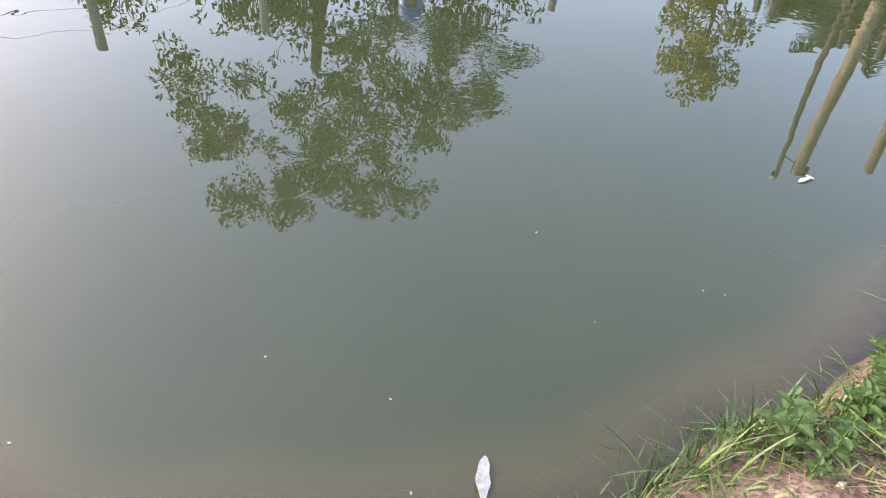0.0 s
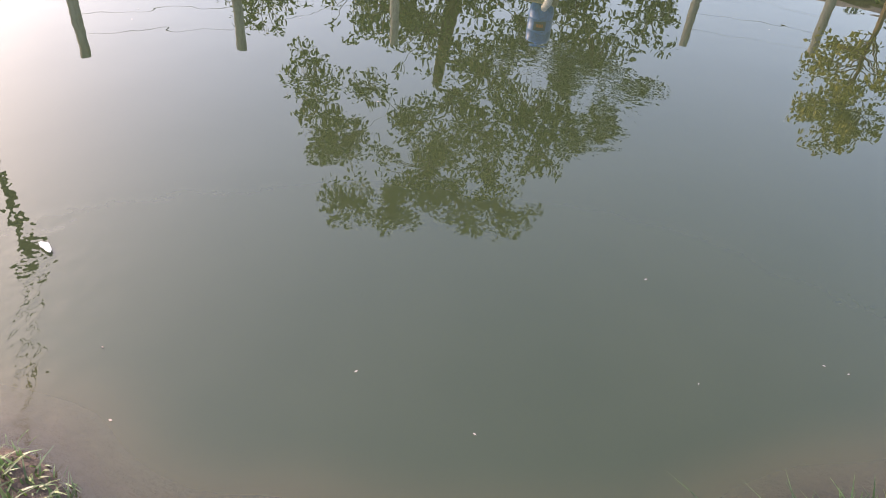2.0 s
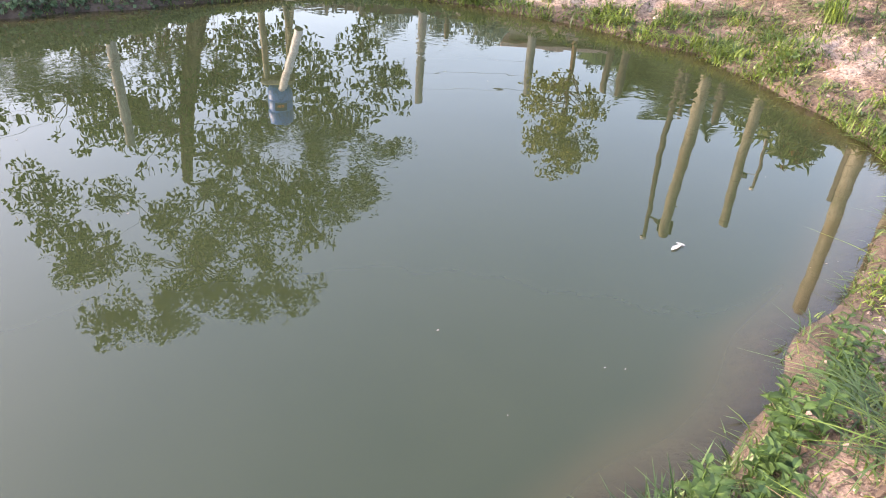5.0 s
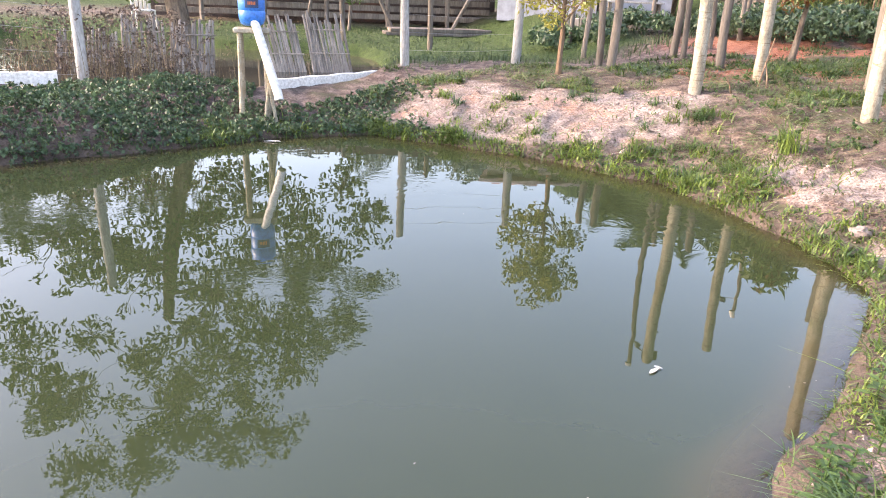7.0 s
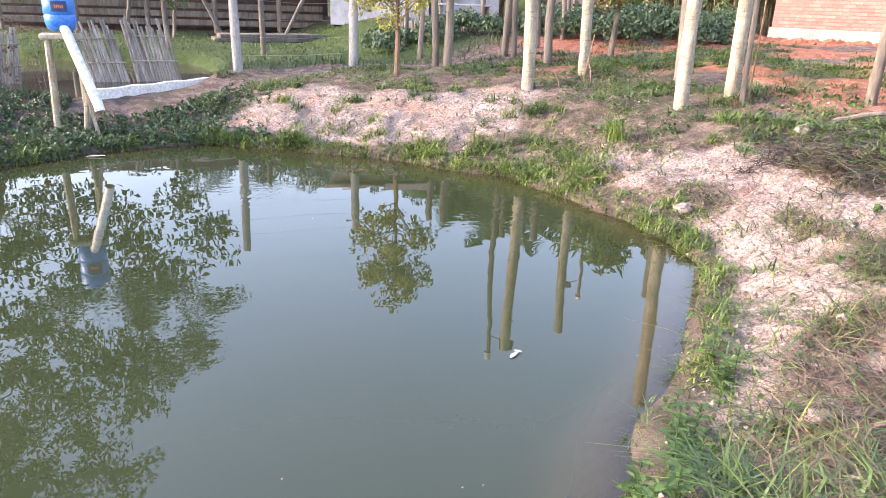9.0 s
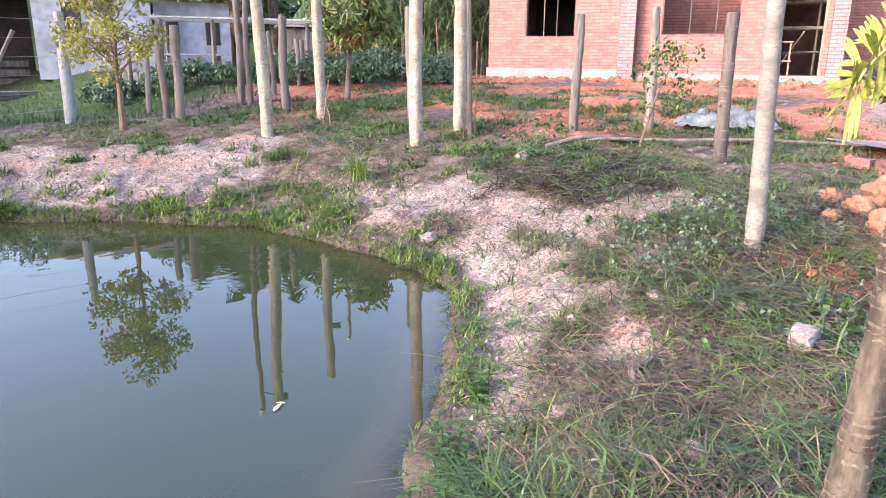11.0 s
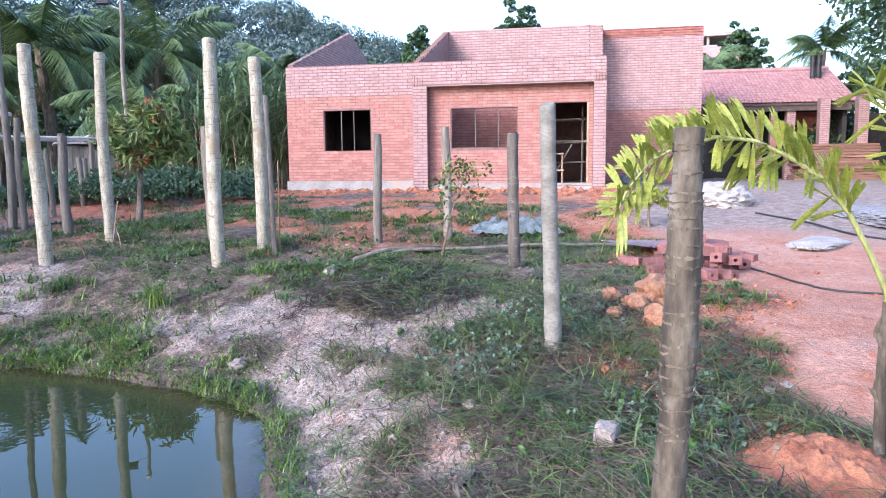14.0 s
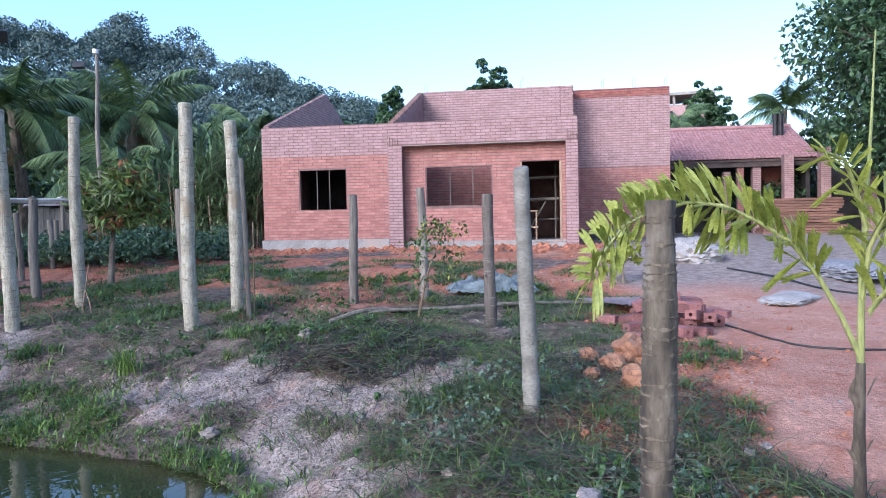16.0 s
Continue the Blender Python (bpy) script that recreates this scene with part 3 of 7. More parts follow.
def soil_material():
    m = ground_me.materials[0]
    m.use_nodes = True
    nt = m.node_tree
    b = nt.nodes["Principled BSDF"]

    def attr(name):
        a = nt.nodes.new("ShaderNodeAttribute")
        a.attribute_name = name
        return a.outputs["Fac"]

    big, mid, fine = noise_of(nt, 1.3, 8), noise_of(nt, 7, 8), noise_of(nt, 42, 6)
    earth = mix_rgb(nt, ramp(nt, mid, 0.3, 0.7), (0.088, 0.064, 0.054), (0.26, 0.195, 0.163))
    earth = mix_rgb(nt, ramp(nt, big, 0.5, 0.72), earth, mix_rgb(nt, ramp(nt, fine, 0.35, 0.65), (0.05, 0.07, 0.025), (0.10, 0.10, 0.045)))
    earth = mix_rgb(nt, ramp(nt, noise_of(nt, 4.5, 6), 0.48, 0.64), earth, mix_rgb(nt, ramp(nt, fine, 0.35, 0.65), (0.05, 0.038, 0.032), (0.125, 0.09, 0.076)))
    pale = mix_rgb(nt, ramp(nt, mid, 0.3, 0.7), (0.20, 0.16, 0.138), (0.37, 0.31, 0.27))
    pale = mix_rgb(nt, ramp(nt, big, 0.5, 0.72), pale, (0.38, 0.225, 0.16))
    red = mix_rgb(nt, ramp(nt, mid, 0.3, 0.7), (0.30, 0.105, 0.055), (0.48, 0.20, 0.12))
    red = mix_rgb(nt, ramp(nt, big, 0.5, 0.75), red, (0.46, 0.29, 0.21))
    road = mix_rgb(nt, ramp(nt, big, 0.3, 0.65), (0.38, 0.175, 0.115), (0.45, 0.255, 0.185))
    road = mix_rgb(nt, ramp(nt, mid, 0.5, 0.75), road, (0.33, 0.125, 0.07))
    c = mix_rgb(nt, attr("pale"), earth, pale)
    c = mix_rgb(nt, attr("red"), c, red)
    c = mix_rgb(nt, attr("road"), c, road)
    c = mix_rgb(nt, attr("lawn"), c, mix_rgb(nt, ramp(nt, mid, 0.3, 0.7), (0.03, 0.055, 0.016), (0.065, 0.10, 0.028)))
    c = mix_rgb(nt, attr("grey"), c, mix_rgb(nt, ramp(nt, mid, 0.3, 0.7), (0.20, 0.152, 0.128), (0.35, 0.275, 0.235)))
    keep = nt.nodes.new("ShaderNodeMath")
    keep.operation = "MULTIPLY_ADD"
    nt.links.new(attr("road"), keep.inputs[0])
    keep.inputs[1].default_value, keep.inputs[2].default_value = -0.75, 1.0
    # Fine noise darkens the soil colour as painted crevice shade, weaker on the road.
    crevice_shade = nt.nodes.new("ShaderNodeMath")
    crevice_shade.operation = "MULTIPLY"
    nt.links.new(ramp(nt, fine, 0.45, 0.66), crevice_shade.inputs[0])
    nt.links.new(keep.outputs[0], crevice_shade.inputs[1])
    c = mix_rgb(nt, crevice_shade.outputs[0], c, mix_rgb(nt, 1.0, c, (0.42, 0.39, 0.37), "MULTIPLY"))
    c = mix_rgb(nt, ramp(nt, noise_of(nt, 16, 5), 0.52, 0.68), c, mix_rgb(nt, 1.0, c, (1.35, 1.3, 1.27), "MULTIPLY"))
    c = mix_rgb(nt, attr("wet"), c, mix_rgb(nt, ramp(nt, mid, 0.3, 0.7), (0.058, 0.044, 0.036), (0.115, 0.086, 0.068)))
    c = mix_rgb(nt, attr("bed"), c, mix_rgb(nt, ramp(nt, mid, 0.3, 0.7), (0.105, 0.076, 0.056), (0.19, 0.138, 0.105)))
    nt.links.new(c, b.inputs["Base Color"])
    b.inputs["Roughness"].default_value = 0.95
    b.inputs["Specular IOR Level"].default_value = 0.2
    bp = node(nt, "ShaderNodeBump", Strength=1.0, Distance=0.05)
    nt.links.new(mix_rgb(nt, 0.45, mid, fine), bp.inputs["Height"])
    nt.links.new(bp.outputs["Normal"], b.inputs["Normal"])


soil_material()
tagged(new("ground", ground_me), "pale and red clay ground with patchy grass, bank and hill", "ground", kind="structure")


def water(name, poly, level, step, label, turbid):
    """A water sheet that turns from clear over the shallows to turbid over the depth."""
    xs, ys = [p[0] for p in poly], [p[1] for p in poly]
    wx, wy = np.arange(min(xs) - 0.6, max(xs) + 0.7, step), np.arange(min(ys) - 0.6, max(ys) + 0.7, step)
    X, Y = np.meshgrid(wx, wy)
    _, d, d2, bed = ground_parts(X.ravel(), Y.ravel())
    dd = (d if poly is POND else d2).reshape(X.shape)
    n = len(wx)
    idx = (np.arange(len(wy) - 1)[:, None] * n + np.arange(n - 1)[None, :])
    near = (dd[:-1, :-1] < 0.25)
    idx = idx[near]
    faces = np.stack([idx, idx + 1, idx + n + 1, idx + n], 1)
    me = mesh_of(name, np.stack([X.ravel(), Y.ravel(), np.full(X.size, level)], 1), faces, bpy.data.materials.new(name), True)
    me.attributes.new("depth", "FLOAT", "POINT").data.foreach_set("value", np.maximum(level - bed, 0).astype(np.float32))
    m = me.materials[0]
    m.use_nodes = True
    nt = m.node_tree
    nt.nodes.remove(nt.nodes["Principled BSDF"])
    a = nt.nodes.new("ShaderNodeAttribute")
    a.attribute_name = "depth"
    body = node(nt, "ShaderNodeBsdfDiffuse")
    c = mix_rgb(nt, ramp(nt, a.outputs["Fac"], 0.02, 0.26), (turbid[0] * 2.3, turbid[1] * 1.5, turbid[2] * 1.6), turbid)
    c = mix_rgb(nt, ramp(nt, noise_of(nt, 0.7, 3), 0.35, 0.7), c, mix_rgb(nt, 1.0, c, (0.86, 0.9, 0.86), "MULTIPLY"))
    nt.links.new(c, body.inputs["Color"])
    clear = node(nt, "ShaderNodeBsdfTransparent")
    clear.inputs["Color"].default_value = (0.80, 0.76, 0.62, 1)
    mx = nt.nodes.new("ShaderNodeMixShader")
    nt.links.new(ramp(nt, a.outputs["Fac"], -0.10, 0.17), mx.inputs[0])
    nt.links.new(clear.outputs[0], mx.inputs[1])
    nt.links.new(body.outputs[0], mx.inputs[2])
    gl = node(nt, "ShaderNodeBsdfGlossy", Roughness=0.0)
    co = nt.nodes.new("ShaderNodeTexCoord")
    n1 = node(nt, "ShaderNodeTexNoise", Scale=2.2, Detail=2.0)
    n2 = node(nt, "ShaderNodeTexNoise", Scale=11.0, Detail=2.0)
    patch = node(nt, "ShaderNodeTexNoise", Scale=0.45, Detail=1.0)
    for q in (n1, n2, patch):
        nt.links.new(co.outputs["Object"], q.inputs["Vector"])
    h = nt.nodes.new("ShaderNodeMath")
    h.operation = "MULTIPLY"
    nt.links.new(n2.outputs["Fac"], h.inputs[0])
    nt.links.new(ramp(nt, patch.outputs["Fac"], 0.48, 0.68), h.inputs[1])
    bp1 = node(nt, "ShaderNodeBump", Strength=0.5, Distance=0.003)
    bp2 = node(nt, "ShaderNodeBump", Strength=0.5, Distance=0.004)
    nt.links.new(n1.outputs["Fac"], bp1.inputs["Height"])
    nt.links.new(h.outputs[0], bp2.inputs["Height"])
    nt.links.new(bp1.outputs["Normal"], bp2.inputs["Normal"])
    nt.links.new(bp2.outputs["Normal"], gl.inputs["Normal"])
    fr = node(nt, "ShaderNodeFresnel", IOR=1.6)
    nt.links.new(bp2.outputs["Normal"], fr.inputs["Normal"])
    top = nt.nodes.new("ShaderNodeMixShader")
    nt.links.new(fr.outputs[0], top.inputs[0])
    nt.links.new(mx.outputs[0], top.inputs[1])
    nt.links.new(gl.outputs[0], top.inputs[2])
    nt.links.new(top.outputs[0], nt.nodes["Material Output"].inputs["Surface"])
    return tagged(new(name, me), label, "water", kind="structure")


water("pond_water", POND, POND_LEVEL, 0.09, "still murky green pond water, brown over the shallows", (0.0285, 0.0375, 0.0170))
water("duck_pond_water", DUCK_POND, DUCK_LEVEL, 0.2, "murky grey brown water of the duck pond", (0.075, 0.07, 0.05))

# ---- the brick house under construction ----
HOUSE = pose(13.88, 13.08, 1.07, 0, 0, math.degrees(math.atan2(-0.9375, 0.348)))


def house_at(s, d, z):
    return HOUSE @ Vector((s, d, z))


house = thing("brick_house", (13.88, 13.08, 1.07), "unfinished red brick house without a roof, beside the clay yard", "house", turn=math.degrees(math.atan2(-0.9375, 0.348)))
BRICK_L, BRICK_H, JOINT, HEAD = 0.244, 0.064, 0.013, 0.007
one_brick = bm_new()
box(one_brick, (0, -0.007, 0), (BRICK_L, 0.02, BRICK_H), 0.004)
brick_me = bpy.data.meshes.new("brick")
one_brick.to_mesh(brick_me)
one_brick.free()
brick_me.materials.append(M["brick"])


def courses(s0, s1, z0, z1, holes=(), top=None):
    """Running bond over a wall face: pieces (left, right, low, high), cut at openings and at a sloping top."""
    out, row, z = [], 0, z0
    while z < z1 - 0.02:
        hi = min(z + BRICK_H, z1)
        a = s0 - (BRICK_L + HEAD) / 2 * (row % 2)
        while a < s1:
            lo, up = max(a, s0), min(a + BRICK_L, s1)
            runs = [(lo, up)]
            for h in holes:
                if hi > h[2] + 0.01 and z < h[3] - 0.01:
                    runs = [r for q in runs for r in ((q[0], min(q[1], h[0])), (max(q[0], h[1]), q[1])) if r[1] - r[0] > 0.03]
            for q in runs:
                if q[1] - q[0] > 0.03 and (top is None or hi <= top((q[0] + q[1]) / 2)):
                    out.append((q[0], q[1], z, hi))
            a += BRICK_L + HEAD
        z += BRICK_H + JOINT
        row += 1
    return out


def face_bricks(parent, pieces, m, mat, single=0, pick=None):
    """Lays the pieces on a wall face whose frame is m (x along, -y outwards): some as bricks of their own, the rest joined."""
    r = random.Random(len(pieces))
    verts, faces, made = [], [], 0
    for a, b, z, hi in pieces:
        if made < single and abs(b - a - BRICK_L) < 0.002 and abs(hi - z - BRICK_H) < 0.002 and (pick is None or pick(a, z)):
            piece("brick", brick_me, parent, m @ Matrix.Translation((a, r.uniform(-0.002, 0.002), z)))
            made += 1
            continue
        f = -0.007 + r.uniform(-0.003, 0.003)
        i = len(verts)
        c = 0.004
        verts += [m @ Vector(p) for p in ((a, 0.02, z), (b, 0.02, z), (b, 0.02, hi), (a, 0.02, hi), (a + c, f, z + c), (b - c, f, z + c), (b - c, f, hi - c), (a + c, f, hi - c))]
        faces += [(i + 4, i + 5, i + 6, i + 7), (i, i + 1, i + 5, i + 4), (i + 1, i + 2, i + 6, i + 5), (i + 2, i + 3, i + 7, i + 6), (i + 3, i, i + 4, i + 7)]
    ob = new("brickwork", mesh_of("brickwork", verts, faces, mat))
    ob.parent = parent
    tagged(ob, kind="stuff")


def wall_piece(name, boxes, mat, parent=None, label=""):
    bm = bm_new()
    for lo, hi in boxes:
        box(bm, lo, hi)
    return part(name, bm, mat, parent or house, label, smooth=False)


I4 = Matrix.Identity(4)
BAND = 2.42
W1 = (0.99, 2.28, 1.02, 2.08)
W2 = (4.30, 6.02, 1.06, 2.08)
DOOR = (6.72, 7.76, 0.16, 2.14)
RECESS = 0.28
# front wall of the first room
front = wall_piece("front_wall", [((0, 0, 0.26), (W1[0], 0.14, 3.2)), ((W1[1], 0, 0.26), (3.4, 0.14, 3.2)), ((W1[0], 0, 0.26), (W1[1], 0.14, W1[2])), ((W1[0], 0, W1[3]), (W1[1], 0.14, 3.2))], "mortar")
first_room = courses(0, 3.38, 0.26, BAND, [W1])
brick_picks = lambda a, z: 0.3 < z < 2.3
wall_piece("plinth", [((-0.04, -0.05, -0.35), (3.38, 0.14, 0.255)), ((3.8, RECESS - 0.06, -0.35), (DOOR[0], RECESS + 0.14, 0.16)), ((DOOR[1], RECESS - 0.06, -0.35), (7.85, RECESS + 0.14, 0.16))], "concrete", label="grey rendered plinth")
# recessed wall under the beam
porch = wall_piece("porch_wall", [((3.7, RECESS, 0.16), (W2[0], RECESS + 0.14, 2.62)), ((W2[1], RECESS, 0.16), (DOOR[0], RECESS + 0.14, 2.62)), ((DOOR[1], RECESS, 0.16), (7.9, RECESS + 0.14, 2.62)),
                                  ((W2[0], RECESS, 0.16), (W2[1], RECESS + 0.14, W2[2])), ((W2[0], RECESS, W2[3]), (W2[1], RECESS + 0.14, 2.62)), ((DOOR[0], RECESS, DOOR[3]), (DOOR[1], RECESS + 0.14, 2.62))], "mortar")
upper = wall_piece("upper_band", [((3.4, 0, 2.62), (8.16, RECESS + 0.14, 3.2))], "mortar")
face_bricks(upper, courses(0, 8.16, BAND, 3.2, [(3.4, 8.16, 0, 2.62)]), Matrix.Translation((0, -0.004, 0)), "brick_new")
wall_piece("beam_soffit", [((3.4, 0.003, 2.60), (8.16, RECESS, 2.618))], "concrete")
for a, b, top in ((3.38, 3.75, 2.62), (7.86, 8.16, 2.62)):
    pl = wall_piece("pilaster", [((a, -0.02, -0.3), (b, 0.13, top))], "mortar", label="pale brick pilaster")
    face_bricks(pl, courses(a, b, 0.0, top), Matrix.Translation((0, -0.022, 0)), "brick_new")
    box_bm = bm_new()
    for k in range(4):
        tube(box_bm, [(a + 0.06 + 0.07 * k, -0.035, top - 0.02), (a + 0.06 + 0.07 * k, -0.045, top + 0.24 - 0.03 * k)], 0.006, 6)
    part("rebar", box_bm, "rebar", pl)
# side walls, cross wall, tall walls
GABLE = lambda d: 3.25 + 0.345 * (5.15 - abs(d - 5.15))


def profile_wall(name, s, thick, outline, parent, label=""):
    """A wall along the house's depth, with the outline given as (depth, height)."""
    bm = bm_new()
    a = [bm.verts.new((s, d, z)) for d, z in outline]
    b = [bm.verts.new((s + thick, d, z)) for d, z in outline]
    bm.faces.new(a)
    bm.faces.new(list(reversed(b)))
    for i in range(len(a)):
        j = (i + 1) % len(a)
        bm.faces.new((a[j], a[i], b[i], b[j]))
    bmesh.ops.recalc_face_normals(bm, faces=bm.faces)
    return part(name, bm, "mortar", parent, label, smooth=False)


gable = profile_wall("gable_wall", 0.0, 0.14, [(0.145, -0.3), (10.3, -0.3), (10.3, 3.2), (5.15, 5.0), (0.145, 3.28)], house)
inner = Matrix(((0, -1, 0, 0.14), (1, 0, 0, 0), (0, 0, 1, 0), (0, 0, 0, 1)))
face_bricks(gable, [(q[0], q[1], q[2], q[3]) for q in courses(0.2, 10.3, 2.5, 5.1, top=GABLE)], inner, "brick_new")
step_outline = [(0.3, -0.2), (5.1, -0.2), (5.1, 4.85)]
d, z = 5.1, 4.85
while z > 3.25:
    step_outline += [(d - 0.27, z), (d - 0.27, z - 0.095)]
    d, z = d - 0.27, z - 0.095
step_outline += [(0.3, z)]
cross = profile_wall("cross_wall", 3.3, 0.14, step_outline, house)
face_bricks(cross, courses(0.3, 5.1, 2.6, 4.85, top=lambda q: 3.2 + (q - 0.3) * 0.345), Matrix(((0, -1, 0, 3.44), (1, 0, 0, 0), (0, 0, 1, 0), (0, 0, 0, 1))), "brick_new")
tall = wall_piece("tall_wall", [((3.44, 5.0, -0.2), (8.25, 5.16, 4.88))], "mortar")
face_bricks(tall, courses(3.44, 8.2, 2.6, 4.88, [(7.85, 8.25, 0, 5)]), Matrix.Translation((0, 5.0, 0)), "brick_new")
face_bricks(tall, courses(7.86, 8.25, 3.2, 4.88), Matrix.Translation((0, 4.99, 0)), "brick_new")
ret = wall_piece("return_wall", [((8.12, 5.165, -0.2), (8.26, 6.0, 4.88))], "mortar")
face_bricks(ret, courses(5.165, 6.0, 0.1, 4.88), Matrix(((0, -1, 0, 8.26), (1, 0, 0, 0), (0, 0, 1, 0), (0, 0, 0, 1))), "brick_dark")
right = wall_piece("right_wall", [((8.27, 6.0, -0.3), (11.35, 6.16, 4.9))], "mortar")
face_bricks(right, courses(8.27, 11.35, 0.1, 2.35), Matrix.Translation((0, 6.0, 0)), "brick_far")
face_bricks(right, courses(8.27, 11.35, 2.36, 4.62), Matrix.Translation((0, 6.0, 0)), "brick_new")
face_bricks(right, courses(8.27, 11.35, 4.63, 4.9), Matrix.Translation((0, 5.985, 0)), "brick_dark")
wall_piece("side_wall", [((8.02, RECESS + 0.15, -0.3), (8.16, 4.99, 3.2)), ((11.2, 6.17, -0.3), (11.35, 10.3, 4.9)), ((0.15, 10.16, -0.3), (11.19, 10.3, 3.2))], "mortar")
# Unseen walls added to keep stray light out of the doorway room.
wall_piece("partition_wall", [((6.43, RECESS + 0.16, 0.155), (6.55, 2.59, 2.845)), ((6.43, 2.75, 0.155), (6.55, 3.6, 2.845))], "mortar")
room = wall_piece("room_wall", [((3.46, 2.6, 0.1), (6.55, 2.74, 2.84)), ((6.56, 3.6, 0.1), (8.0, 3.74, 2.84))], "mortar")
face_bricks(room, courses(3.46, 6.55, 0.16, 2.84), Matrix.Translation((0, 2.6, 0)), "brick_far")
# Wall coloured near black for the shade behind the first window.
wall_piece("back_room_wall", [((0.16, 3.2, 0.1), (3.28, 3.3, 2.84))], "gap_shade")
wall_piece("ceiling_slab", [((0.15, 0.15, 2.85), (3.29, 5.0, 2.97)), ((6.43, RECESS + 0.15, 2.85), (8.01, 4.99, 2.97))], "concrete")
wall_piece("floor_slab", [((0.15, 0.15, -0.2), (3.29, 5.0, 0.09)), ((3.45, RECESS + 0.15, -0.2), (8.01, 4.99, 0.15))], "concrete")
# openings: temporary steel props, timber and lintels
for h, props in ((W1, (0.62, 0.36)), (W2, (0.36, 0.70))):
    dep = 0.0 if h is W1 else RECESS
    bm = bm_new()
    box(bm, (h[0], dep - 0.004, h[3] - 0.02), (h[1], dep + 0.13, h[3]))
    box(bm, (h[0], dep - 0.01, h[2]), (h[1], dep + 0.13, h[2] + 0.012))
    for q in (h[0], h[1] - 0.025):
        box(bm, (q, dep + 0.01, h[2] + 0.012), (q + 0.025, dep + 0.12, h[3] - 0.02))
    window = part("window_opening", bm, "mortar", house, "unglazed window opening with thin props", smooth=False)
    for f in props:
        q = h[0] + (h[1] - h[0]) * f
        pb = bm_new()
        box(pb, (q, dep + 0.05, h[2]), (q + 0.018, dep + 0.07, h[3] - 0.02))
        part("prop", pb, "post_grey", window, smooth=False)
door = bm_new()
for q in (DOOR[0], DOOR[1] - 0.05):
    box(door, (q, RECESS + 0.01, DOOR[2]), (q + 0.05, RECESS + 0.13, DOOR[3]))
part("door_frame", door, "wood", house, "rough timber frame in an open doorway", smooth=False)
scaf = thing("trestle_scaffold", tuple(house_at(7.25, 1.3, 0.16)), "timber trestle scaffold standing inside the doorway", "scaffold", turn=math.degrees(math.atan2(-0.9375, 0.348)))
for sx, sy in ((-0.42, 0.0), (0.36, 0.0), (-0.42, 0.55), (0.36, 0.55)):
    bm = bm_new()
    tube(bm, [(sx, sy, 0), (sx + 0.01, sy, 1.95)], 0.024, 7, wob=0.05)
    part("upright", bm, "post_grey", scaf)
for z in (0.5, 1.02, 1.62):
    for y in (-0.03, 0.58):
        bm = bm_new()
        tube(bm, [(-0.5, y, z), (0.48, y, z + 0.02)], 0.022, 7, wob=0.05)
        part("rail", bm, "post_grey", scaf)
bm = bm_new()
box(bm, (-0.5, 0.0, 1.06), (0.48, 0.5, 1.09), 0.004)
part("platform", bm, "post_pale", scaf, smooth=False)
bm = bm_new()
tube(bm, [(-0.45, -0.06, 0.04), (0.1, -0.08, 0.98)], 0.02, 7)
part("brace", bm, "post_pale", scaf)
stool = thing("trestle_stool", tuple(house_at(6.98, 0.75, 0.155)), "small rough timber stool standing inside the doorway", "stool", turn=math.degrees(math.atan2(-0.9375, 0.348)))
for sx in (-0.13, 0.11):
    for sy in (-0.1, 0.1):
        bm = bm_new()
        box(bm, (sx, sy, 0), (sx + 0.035, sy + 0.035, 0.72))
        part("leg", bm, "wood", stool, smooth=False)
for z in (0.3, 0.72):
    bm = bm_new()
    box(bm, (-0.16, -0.13, z), (0.18, 0.16, z + 0.035), 0.004)
    part("board", bm, "wood", stool, smooth=False)
# doorstep, apron slab
wall_piece("doorstep", [((6.6, -0.35, -0.2), (7.84, RECESS - 0.07, 0.10))], "slab", label="pale concrete doorstep")
bm = bm_new()
box(bm, (5.2, -1.6, -0.5), (13.5, -0.36, -0.06), 0.01)
box(bm, (8.2, -0.36, -0.5), (19.5, 8, -0.05), 0.01)
apron = part("apron_slab", bm, "slab", None, smooth=False)
apron.matrix_basis = HOUSE
tagged(apron, "pale concrete apron slab in front of the house", "slab", kind="structure")
# starter bars on the wall tops
for s, d, z in ((3.5, 5.08, 4.85), (6.6, 5.08, 4.87), (9.2, 6.08, 4.9), (10.2, 6.08, 4.9), (11.2, 6.08, 4.9)):
    bm = bm_new()
    for k in range(2):
        tube(bm, [(s + 0.07 * k, d, z - 0.05), (s + 0.07 * k + 0.01, d, z + 0.28 + 0.08 * k)], 0.006, 6)
    part("rebar", bm, "rebar", house)
face_bricks(front, first_room, I4, "brick_far", 170, brick_picks)
face_bricks(porch, courses(3.75, 7.86, 0.16, 2.62, [W2, DOOR]), Matrix.Translation((0, RECESS, 0)), "brick_far", 130, lambda a, z: z > 0.3)

# ---- the tiled house beside it ----
annex = thing("tiled_house", tuple(house_at(12.0, 11.0, 0)), "low open-fronted house with a pink clay tile roof", "house", turn=math.degrees(math.atan2(-0.9375, 0.348)))
RUN, RISE, EAVE = 3.2, 1.55, 2.88
bm = bm_new()
v = [bm.verts.new(p) for p in ((-1, 0, EAVE - 0.04), (5.6, 0, EAVE - 0.04), (5.6, RUN, EAVE + RISE - 0.04), (-1, RUN, EAVE + RISE - 0.04), (5.6, 2 * RUN, EAVE - 0.04), (-1, 2 * RUN, EAVE - 0.04))]
bm.faces.new((v[0], v[1], v[2], v[3]))
bm.faces.new((v[3], v[2], v[4], v[5]))
